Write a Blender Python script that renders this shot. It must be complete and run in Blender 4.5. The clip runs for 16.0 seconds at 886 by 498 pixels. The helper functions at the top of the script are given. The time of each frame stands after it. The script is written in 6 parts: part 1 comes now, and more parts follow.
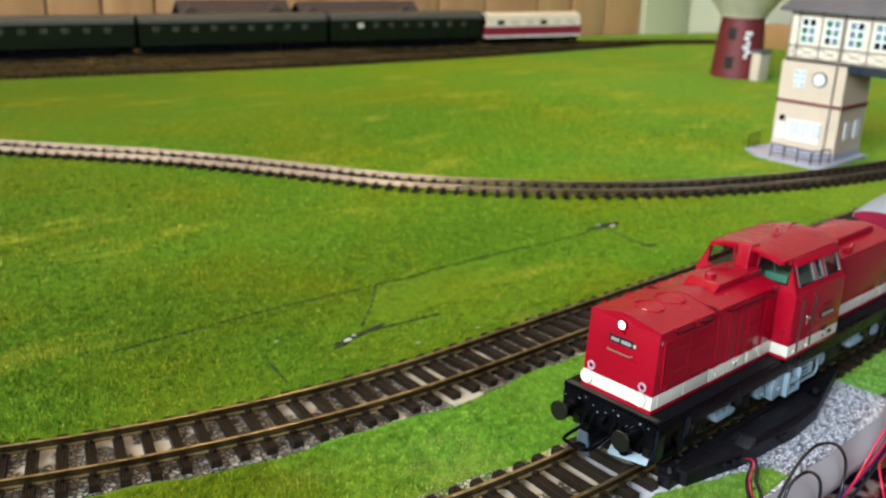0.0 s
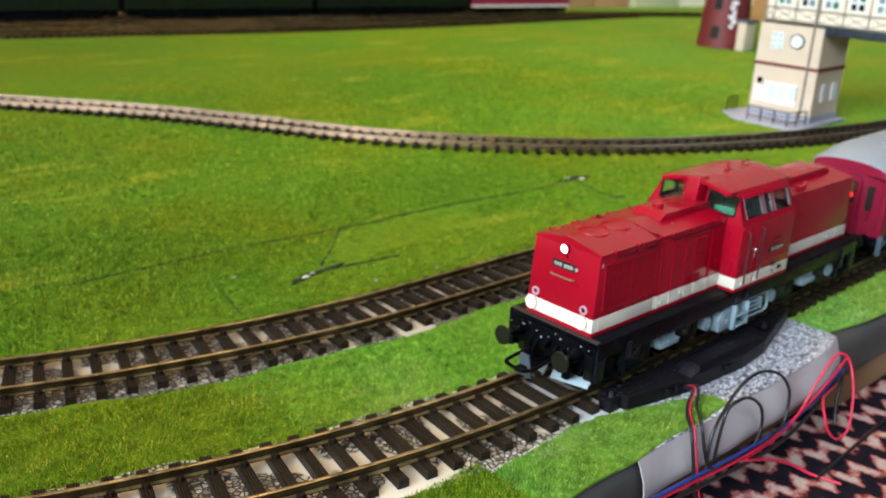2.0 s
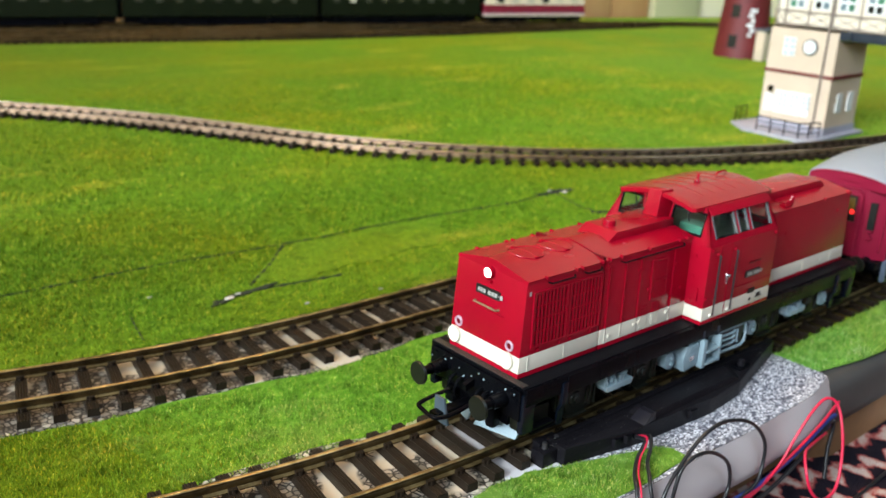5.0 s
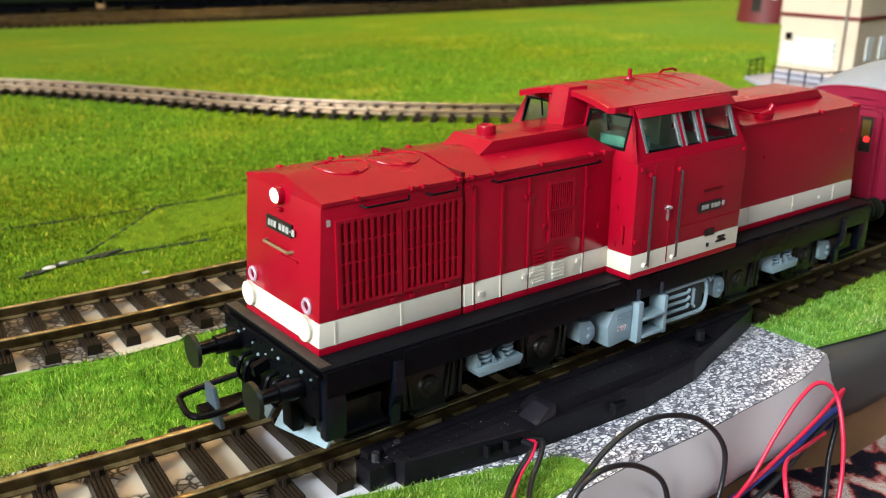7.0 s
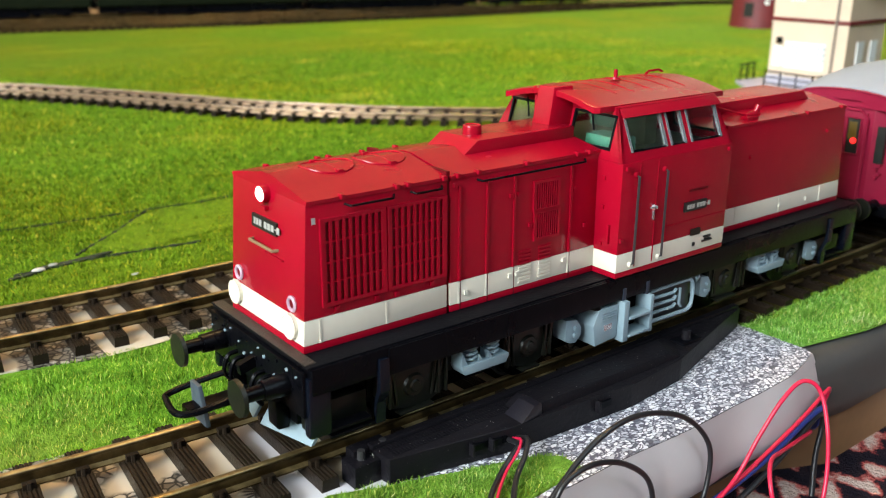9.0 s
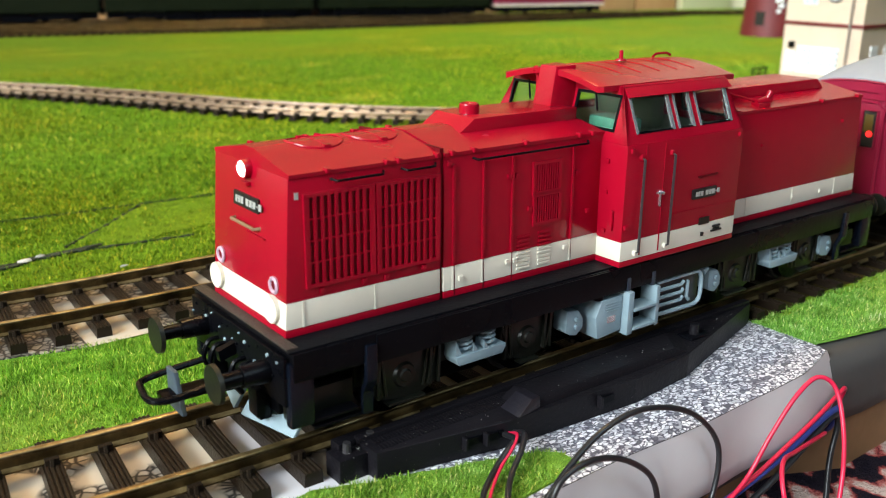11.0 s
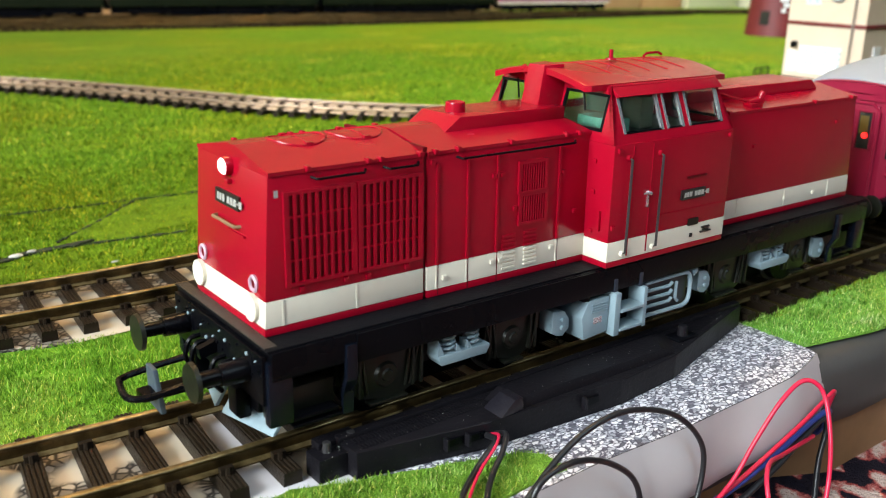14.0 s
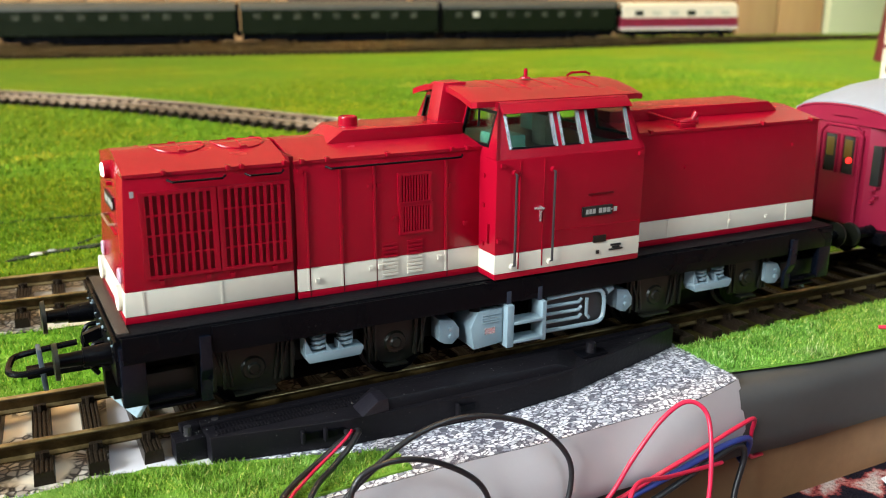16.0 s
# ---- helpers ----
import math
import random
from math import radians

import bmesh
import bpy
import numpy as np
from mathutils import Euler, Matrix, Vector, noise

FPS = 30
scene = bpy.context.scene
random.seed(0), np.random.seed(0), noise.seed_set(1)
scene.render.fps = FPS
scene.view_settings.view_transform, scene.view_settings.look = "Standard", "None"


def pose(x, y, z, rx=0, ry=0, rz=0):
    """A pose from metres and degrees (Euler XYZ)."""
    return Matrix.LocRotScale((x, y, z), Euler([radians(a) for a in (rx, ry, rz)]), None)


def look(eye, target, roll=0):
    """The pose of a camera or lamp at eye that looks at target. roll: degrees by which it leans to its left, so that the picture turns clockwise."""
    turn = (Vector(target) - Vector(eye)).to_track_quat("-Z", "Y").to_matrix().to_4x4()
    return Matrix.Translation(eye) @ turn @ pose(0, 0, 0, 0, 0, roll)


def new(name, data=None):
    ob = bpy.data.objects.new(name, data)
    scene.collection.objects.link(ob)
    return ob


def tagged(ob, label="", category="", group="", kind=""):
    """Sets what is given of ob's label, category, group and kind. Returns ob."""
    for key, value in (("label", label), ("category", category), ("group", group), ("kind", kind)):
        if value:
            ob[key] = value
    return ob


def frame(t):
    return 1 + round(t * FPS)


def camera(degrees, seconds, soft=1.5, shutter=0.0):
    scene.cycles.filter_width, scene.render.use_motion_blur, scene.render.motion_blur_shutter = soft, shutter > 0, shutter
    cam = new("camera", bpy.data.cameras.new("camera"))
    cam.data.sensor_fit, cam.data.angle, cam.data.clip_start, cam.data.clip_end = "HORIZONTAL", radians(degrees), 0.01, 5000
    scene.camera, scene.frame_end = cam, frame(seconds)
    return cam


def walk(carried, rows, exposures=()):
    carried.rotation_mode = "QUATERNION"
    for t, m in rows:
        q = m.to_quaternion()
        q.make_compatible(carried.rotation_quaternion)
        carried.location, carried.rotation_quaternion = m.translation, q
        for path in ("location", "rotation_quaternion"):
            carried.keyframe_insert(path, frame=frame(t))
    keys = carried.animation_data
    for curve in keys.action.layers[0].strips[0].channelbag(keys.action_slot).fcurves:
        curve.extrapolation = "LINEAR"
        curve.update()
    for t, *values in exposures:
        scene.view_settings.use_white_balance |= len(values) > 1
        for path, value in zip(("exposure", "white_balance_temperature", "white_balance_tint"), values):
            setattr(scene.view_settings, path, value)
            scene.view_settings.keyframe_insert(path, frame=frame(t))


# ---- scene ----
cam = camera(51.64, 16.0, soft=1.05)
cam.data.dof.use_dof = True
cam.data.dof.focus_distance = 0.155
cam.data.dof.aperture_fstop = 38
# seconds, eye x y z in metres, yaw, pitch and roll in degrees
PATH = [
    (0, -0.18169, -0.12896, 0.13748, -42.563, -18.941, 1.715),
    (0.5, -0.18808, -0.13988, 0.12517, -42.632, -19.467, 2.087),
    (1, -0.17936, -0.14180, 0.12197, -42.807, -19.889, 2.257),
    (1.5, -0.17555, -0.14070, 0.12443, -42.826, -20.071, 2.339),
    (2, -0.17548, -0.14312, 0.12387, -42.853, -20.080, 2.365),
    (2.5, -0.17221, -0.14230, 0.12327, -43.077, -19.764, 2.355),
    (3, -0.16538, -0.14305, 0.13467, -43.264, -19.535, 2.283),
    (3.2, -0.16530, -0.14336, 0.13292, -43.368, -19.503, 2.271),
    (5.3, -0.10944, -0.13140, 0.10372, -40.337, -19.168, 2.126),
    (5.5, -0.08896, -0.12290, 0.08952, -40.029, -19.056, 1.903),
    (6, -0.05348, -0.11655, 0.08330, -38.704, -18.805, 1.012),
    (6.5, -0.06044, -0.11437, 0.07623, -37.975, -18.901, 0.560),
    (7, -0.05854, -0.11588, 0.07916, -37.832, -19.050, 0.165),
    (7.5, -0.06128, -0.11527, 0.07713, -37.893, -18.831, 0.052),
    (8, -0.06087, -0.11544, 0.07965, -37.988, -18.619, 0.062),
    (8.5, -0.05888, -0.11793, 0.07672, -38.206, -18.800, 0.218),
    (8.7, -0.05860, -0.11797, 0.07832, -38.166, -18.752, 0.170),
    (10.8, -0.05107, -0.11180, 0.07323, -37.795, -18.374, 0.709),
    (11, -0.05232, -0.11440, 0.07147, -37.529, -17.868, 0.456),
    (11.5, -0.05429, -0.11382, 0.07118, -37.268, -17.808, 0.546),
    (12, -0.05366, -0.11489, 0.06983, -37.240, -18.099, 0.574),
    (12.5, -0.05651, -0.11266, 0.06797, -37.277, -18.366, 0.605),
    (13, -0.05701, -0.11103, 0.06870, -37.412, -18.452, 0.725),
    (13.5, -0.05483, -0.11255, 0.06938, -37.453, -18.246, 0.921),
    (14, -0.04921, -0.11570, 0.07154, -37.188, -18.038, 0.835),
    (14.5, -0.05010, -0.11542, 0.07630, -36.177, -17.868, 0.539),
    (15, -0.04169, -0.12873, 0.07724, -33.359, -17.780, 0.115),
    (15.5, -0.03381, -0.14010, 0.07743, -29.989, -17.037, -0.170),
    (16, -0.01638, -0.14512, 0.07111, -27.398, -16.495, 0.065),
]

def eye_pose(x, y, z, yaw, pitch, roll):
    ahead = pose(0, 0, 0, 90 + pitch, 0, yaw)
    return Matrix.Translation((x, y, z)) @ ahead @ pose(0, 0, 0, 0, 0, roll)


walk(cam, [(t, eye_pose(*row)) for t, *row in PATH], exposures=[(0.0, -0.20, 6500, 10), (3.2, -0.15, 6500, 10), (5.5, 0.02, 6800, 10), (7.0, 0.10, 7000, 10), (14.8, 0.20, 7000, 10), (16.0, 0.36, 7000, 10)])

# ---- world and light ----
# The layout is built in full-size railway metres and scaled to 1:87.
K = 1 / 87

world = bpy.data.worlds.new("sky")
scene.world = world
world.use_nodes = True
wn = world.node_tree
sky = wn.nodes.new("ShaderNodeTexSky")
sky.sky_type = "NISHITA"
sky.sun_disc = False
sky.sun_elevation = radians(40)
sky.sun_rotation = radians(250)
wn.links.new(sky.outputs[0], wn.nodes["Background"].inputs[0])
wn.nodes["Background"].inputs[1].default_value = 0.12


def area_light(name, eye, target, sx, sy, watts, color):
    data = bpy.data.lights.new(name, "AREA")
    data.shape, data.size, data.size_y, data.energy, data.color = "RECTANGLE", sx, sy, watts, color
    ob = new(name, data)
    ob.matrix_world = look(eye, target)
    return ob


# daylight in the opening of the window behind the camera
area_light("window_light", (-3.17, -0.52, 1.67), (0.3, 0.1, 0.2), 2.0, 1.55, 305, (0.76, 0.90, 1.0))
# fill from the front, added in the opening of an unseen second window
area_light("window_light", (0.75, -1.74, 1.86), (0.5, 0.0, 0.0), 1.2, 1.2, 20, (0.58, 0.80, 1.0))
area_light("ceiling_lamp_light", (0.62, 0.86, 1.95), (0.6, 0.86, 0.0), 0.35, 0.35, 30, (1.0, 0.66, 0.30))

# ---- materials ----
MATS = {}


def nodes_of(name):
    m = bpy.data.materials.new(name)
    m.use_nodes = True
    MATS[name] = m
    return m, m.node_tree.nodes, m.node_tree.links, m.node_tree.nodes["Principled BSDF"]


def ramp(n, stops):
    r = n.new("ShaderNodeValToRGB")
    while len(r.color_ramp.elements) < len(stops):
        r.color_ramp.elements.new(0.5)
    for e, (p, c) in zip(r.color_ramp.elements, stops):
        e.position, e.color = p, (*c, 1)
    return r


def mixed(n, l, fac, a, b, kind="MIX"):
    m = n.new("ShaderNodeMix")
    m.data_type, m.blend_type = "RGBA", kind
    for socket, v in ((m.inputs[0], fac), (m.inputs[6], a), (m.inputs[7], b)):
        if isinstance(v, (int, float)):
            socket.default_value = v
        elif isinstance(v, tuple):
            socket.default_value = (*v, 1)
        else:
            l.new(v, socket)
    return m.outputs[2]


def noised(n, l, coord, scale, detail=4, rough=0.6):
    t = n.new("ShaderNodeTexNoise")
    t.inputs["Scale"].default_value, t.inputs["Detail"].default_value, t.inputs["Roughness"].default_value = scale, detail, rough
    l.new(coord, t.inputs["Vector"])
    return t.outputs[0]


def bumped(n, l, b, height, strength, distance):
    k = n.new("ShaderNodeBump")
    k.inputs["Strength"].default_value, k.inputs["Distance"].default_value = strength, distance
    l.new(height, k.inputs["Height"])
    l.new(k.outputs[0], b.inputs["Normal"])


def coords(n):
    return n.new("ShaderNodeTexCoord").outputs["Object"]


def plain(name, color, rough=0.5, metal=0.0, vary=0.25, scale=400, bump=0.15, depth=0.0002, spec=0.5, piece=0.0, dust_glint=0.0):
    """Paint, plastic, metal: colour with fine grain and broad patches, and a fine relief."""
    m, n, l, b = nodes_of(name)
    c = coords(n)
    fine, broad = noised(n, l, c, scale * 3, 3), noised(n, l, c, scale * 0.25, 3)
    dark = tuple(v * (1 - vary) for v in color)
    light = tuple(min(1, v * (1 + vary * 0.6)) for v in color)
    r = ramp(n, [(0.3, dark), (0.7, light)])
    l.new(broad, r.inputs[0])
    out = mixed(n, l, 0.35, r.outputs[0], mixed(n, l, fine, dark, light))
    if dust_glint:
        # pale specks for dust, and for the tiny glints of black plastic
        speck = ramp(n, [(0.70, (0, 0, 0)), (0.78, (1, 1, 1))])
        l.new(noised(n, l, c, scale * 6, 2), speck.inputs[0])
        out = mixed(n, l, mixed(n, l, dust_glint, (0, 0, 0), speck.outputs[0]), out, (0.45, 0.42, 0.38))
    if piece:
        info = n.new("ShaderNodeObjectInfo").outputs["Random"]
        out = mixed(n, l, info, out, mixed(n, l, piece, out, (0.02, 0.015, 0.01)))
    l.new(out, b.inputs["Base Color"])
    rr = n.new("ShaderNodeMapRange")
    rr.inputs[3].default_value, rr.inputs[4].default_value = max(0.05, rough - 0.1), min(1, rough + 0.12)
    l.new(broad, rr.inputs[0])
    l.new(rr.outputs[0], b.inputs["Roughness"])
    b.inputs["Metallic"].default_value = metal
    b.inputs["Specular IOR Level"].default_value = spec
    if bump:
        bumped(n, l, b, fine, bump, depth)
    return m


def glow(name, color, strength):
    m, n, l, b = nodes_of(name)
    b.inputs["Base Color"].default_value = (*color, 1)
    b.inputs["Emission Color"].default_value = (*color, 1)
    b.inputs["Emission Strength"].default_value = strength
    return m


def glass(name, tint):
    m, n, l, b = nodes_of(name)
    b.inputs["Base Color"].default_value = (*tint, 1)
    b.inputs["Roughness"].default_value = 0.08
    b.inputs["Transmission Weight"].default_value = 1.0
    b.inputs["IOR"].default_value = 1.28
    return m


RED = plain("red_paint", (0.315, 0.0018, 0.0145), 0.22, vary=0.14, scale=250, bump=0.03, dust_glint=0.03, spec=0.34)
WHITE = plain("cream_stripe_paint", (0.66, 0.62, 0.52), 0.4, vary=0.1, scale=300, bump=0.05)
BLACK = plain("black_plastic", (0.0022, 0.0023, 0.0034), 0.28, vary=0.3, scale=300, bump=0.2, spec=0.10, dust_glint=0.05)
BLUEBLACK = plain("glossy_blue_black_plastic", (0.003, 0.0045, 0.009), 0.24, vary=0.3, scale=300, bump=0.2, spec=0.3, dust_glint=0.04)
MARGIN = plain("pale_lilac_white_paper", (0.60, 0.58, 0.62), 0.55, vary=0.08, scale=120, bump=0.1)
DECK = plain("dusty_black_deck", (0.004, 0.004, 0.0055), 0.45, vary=0.35, scale=500, bump=0.5, spec=0.09, dust_glint=0.05)
OLIVE = plain("dark_olive_grey_plastic", (0.0075, 0.0085, 0.0055), 0.36, vary=0.3, spec=0.4)
GREY = plain("light_blue_grey_plastic", (0.225, 0.31, 0.355), 0.45, vary=0.18, scale=350, bump=0.1)
STEEL = plain("dull_steel", (0.07, 0.065, 0.068), 0.35, metal=0.6)
CHROME = plain("silver_window_frame", (0.66, 0.65, 0.68), 0.22, metal=0.8, vary=0.1)
TREAD = plain("dusty_brown_tread_plate", (0.045, 0.036, 0.030), 0.4, vary=0.4, scale=900, bump=0.8, depth=0.0004, spec=0.3, dust_glint=0.1)
COUPLING = plain("slate_blue_coupler_plate", (0.055, 0.075, 0.095), 0.4, vary=0.2)
# paler black: the highlight on the wedge put into the colour
GLINTBLACK = plain("black_plastic_with_highlight", (0.011, 0.0095, 0.0135), 0.3, vary=0.3, scale=500, bump=0.3)
COACHIRON = plain("blue_grey_coach_ironwork", (0.085, 0.11, 0.15), 0.35, vary=0.25)
TURQUOISE = plain("turquoise_console", (0.12, 0.34, 0.27), 0.5)
TANRAIL = plain("worn_brown_wire", (0.22, 0.13, 0.07), 0.5)
LILAC = plain("pale_lilac_ring", (0.45, 0.3, 0.38), 0.4)
LAMP = glow("headlight_glow", (1.0, 0.97, 0.9), 5.0)
SOFTLAMP = glow("marker_light_glow", (1.0, 0.95, 0.92), 0.5)
REDLAMP = glow("red_tail_glow", (1.0, 0.02, 0.02), 1.7)
GLASS = glass("cab_glass", (0.82, 0.9, 0.86))
PLATE = plain("black_number_plate", (0.01, 0.01, 0.01), 0.4)
BARS = plain("white_lettering_bars", (0.34, 0.335, 0.31), 0.5, vary=0.1)
# darker reds: the shade of gaps and grille recesses put into the colour
SHADOWRED = plain("red_with_recess_shade", (0.11, 0.0025, 0.006), 0.6, spec=0.1)
GRILLERED = plain("red_with_grille_shade", (0.125, 0.002, 0.006), 0.5, spec=0.15)
MAROON = plain("maroon_coach_paint", (0.235, 0.008, 0.032), 0.36, vary=0.15, scale=250, bump=0.05, spec=0.3)
INTERIOR = plain("grey_green_cab_interior", (0.15, 0.165, 0.12), 0.6, vary=0.2)
DIMPANE = plain("dim_coach_window", (0.045, 0.045, 0.03), 0.25, vary=0.4, bump=0)
COACHROOF = plain("light_grey_roof_plastic", (0.235, 0.26, 0.30), 0.55, vary=0.15, scale=200)
AMBER = plain("amber_brown_panel", (0.10, 0.06, 0.008), 0.4)
DARKGLASS = plain("dark_window", (0.02, 0.022, 0.02), 0.15, bump=0)
SLEEPER = plain("dark_brown_sleeper_plastic", (0.016, 0.0098, 0.006), 0.38, vary=0.4, scale=500, bump=0.5, spec=0.16, piece=0.5, dust_glint=0.06)
SWITCHBOX = plain("matt_black_housing", (0.0065, 0.0056, 0.0075), 0.42, vary=0.25, scale=420, bump=0.4, spec=0.17, dust_glint=0.30)
FOAM = plain("grey_foam_edge", (0.050, 0.046, 0.044), 0.6, vary=0.3, scale=120, bump=0.2)
PAPER = plain("white_paper_edge", (0.46, 0.42, 0.43), 0.5, vary=0.12, scale=90, bump=0.2)
WOODEDGE = plain("raw_pine_edge", (0.20, 0.10, 0.045), 0.6, vary=0.4, scale=150, bump=0.3)
REDWIRE = plain("red_cable_sheath", (0.56, 0.012, 0.05), 0.35, vary=0.1, bump=0)
BLACKWIRE = plain("black_cable_sheath", (0.012, 0.012, 0.014), 0.35, vary=0.1, bump=0)
BLUEWIRE = plain("blue_cable_sheath", (0.02, 0.04, 0.22), 0.4, vary=0.1, bump=0)
CREAMWALL = plain("cream_render", (0.62, 0.485, 0.37), 0.75, vary=0.12, scale=200, bump=0.3)
TIMBERPANEL = plain("pale_infill", (0.78, 0.67, 0.53), 0.75, vary=0.1, scale=200)
TIMBER = plain("grey_brown_timber", (0.24, 0.19, 0.16), 0.7)
SLATE = plain("dark_grey_roofing", (0.10, 0.10, 0.115), 0.6, vary=0.3, scale=300, bump=0.4)
BASEGREY = plain("lilac_grey_paving", (0.36, 0.35, 0.42), 0.7, vary=0.15)
WINDOWWHITE = plain("white_window_frame", (0.78, 0.78, 0.78), 0.5, vary=0.08)
BRICKRED = plain("maroon_brick_courses", (0.14, 0.012, 0.014), 0.55, vary=0.3, scale=300)
TANK = plain("beige_tank_plate", (0.52, 0.46, 0.34), 0.6, vary=0.2)
NAVY = plain("blue_grey_girder", (0.02, 0.028, 0.045), 0.4)
COACHGREEN = plain("dark_green_coach_paint", (0.006, 0.009, 0.003), 0.45, vary=0.2, spec=0.12)
DIMROOF = plain("weathered_grey_green_roof", (0.060, 0.056, 0.042), 0.6)
CREAMCAR = plain("cream_railcar_paint", (0.70, 0.58, 0.42), 0.45, vary=0.1)
CARRED = plain("crimson_railcar_band", (0.22, 0.01, 0.03), 0.45)
SHEDROOF = plain("brown_shed_roof", (0.05, 0.030, 0.022), 0.8, vary=0.3)
CEILING = plain("warm_white_ceiling_paint", (0.72, 0.62, 0.48), 0.9, vary=0.05, scale=8)
# for walls out of view, coloured dark so they bounce little light
DARKWALL = plain("unseen_wall_dark", (0.055, 0.06, 0.075), 0.9, vary=0.1, scale=6)
ROOMWALL = plain("cream_wall_paint", (0.66, 0.58, 0.42), 0.9, vary=0.06, scale=6)
DOORPAINT = plain("cream_gloss_door_paint", (0.78, 0.70, 0.50), 0.5, vary=0.05, scale=10)
DOORFRAME = plain("greenish_cream_frame_paint", (0.50, 0.47, 0.28), 0.5, vary=0.08, scale=10)
EARTH = plain("brown_far_ballast", (0.044, 0.033, 0.008), 0.95, vary=0.6, scale=60, bump=0.4, spec=0.1)
FARSLEEPER = plain("dull_far_sleeper_plastic", (0.022, 0.015, 0.007), 0.8, vary=0.4, scale=200, spec=0.1)
PALEPANE = plain("pale_blue_window_glazing", (0.20, 0.26, 0.29), 0.2, vary=0.3, scale=250, bump=0)
BRIGHTPANE = plain("white_blind_glazing", (0.46, 0.52, 0.56), 0.3, vary=0.3, scale=250, bump=0)
GREENPANE = plain("green_tinted_glazing", (0.07, 0.19, 0.12), 0.2, vary=0.6, scale=350, bump=0)
CREAMPAPER = plain("cream_blank_paper", (0.50, 0.44, 0.36), 0.6, vary=0.1, scale=150)
SEAM = plain("dark_cut_in_the_mat", (0.016, 0.024, 0.006), 0.9)
CRATE = plain("orange_brown_wood", (0.42, 0.22, 0.08), 0.6, vary=0.2, scale=60)
CHIP = plain("white_plaster_chip", (0.62, 0.58, 0.52), 0.8)


def rail_material():
    m, n, l, b = nodes_of("rail_metal")
    c = coords(n)
    r = ramp(n, [(0.30, (0.07, 0.048, 0.02)), (0.48, (0.22, 0.16, 0.075)), (0.68, (0.44, 0.34, 0.18))])
    l.new(noised(n, l, c, 130, 6, 0.7), r.inputs[0])
    # lighter brass on upward faces, darker and browner on the web and foot
    face = n.new("ShaderNodeSeparateXYZ")
    l.new(n.new("ShaderNodeNewGeometry").outputs["Normal"], face.inputs[0])
    head = ramp(n, [(0.25, (0.30, 0.26, 0.22)), (0.75, (1.15, 1.12, 1.05))])
    l.new(face.outputs[2], head.inputs[0])
    l.new(mixed(n, l, 1.0, r.outputs[0], head.outputs[0], "MULTIPLY"), b.inputs["Base Color"])
    b.inputs["Metallic"].default_value, b.inputs["Roughness"].default_value = 0.75, 0.32
    bumped(n, l, b, noised(n, l, c, 900, 3), 0.06, 0.0002)
    return m


RAIL = rail_material()
SHINYRAIL = plain("polished_rail_metal", (0.46, 0.36, 0.28), 0.34, metal=1.0, vary=0.2, scale=300, bump=0.03)


LIGHT_WAY = (0.8, -0.6, 0.0)           # the way across the board in which the painted light grows


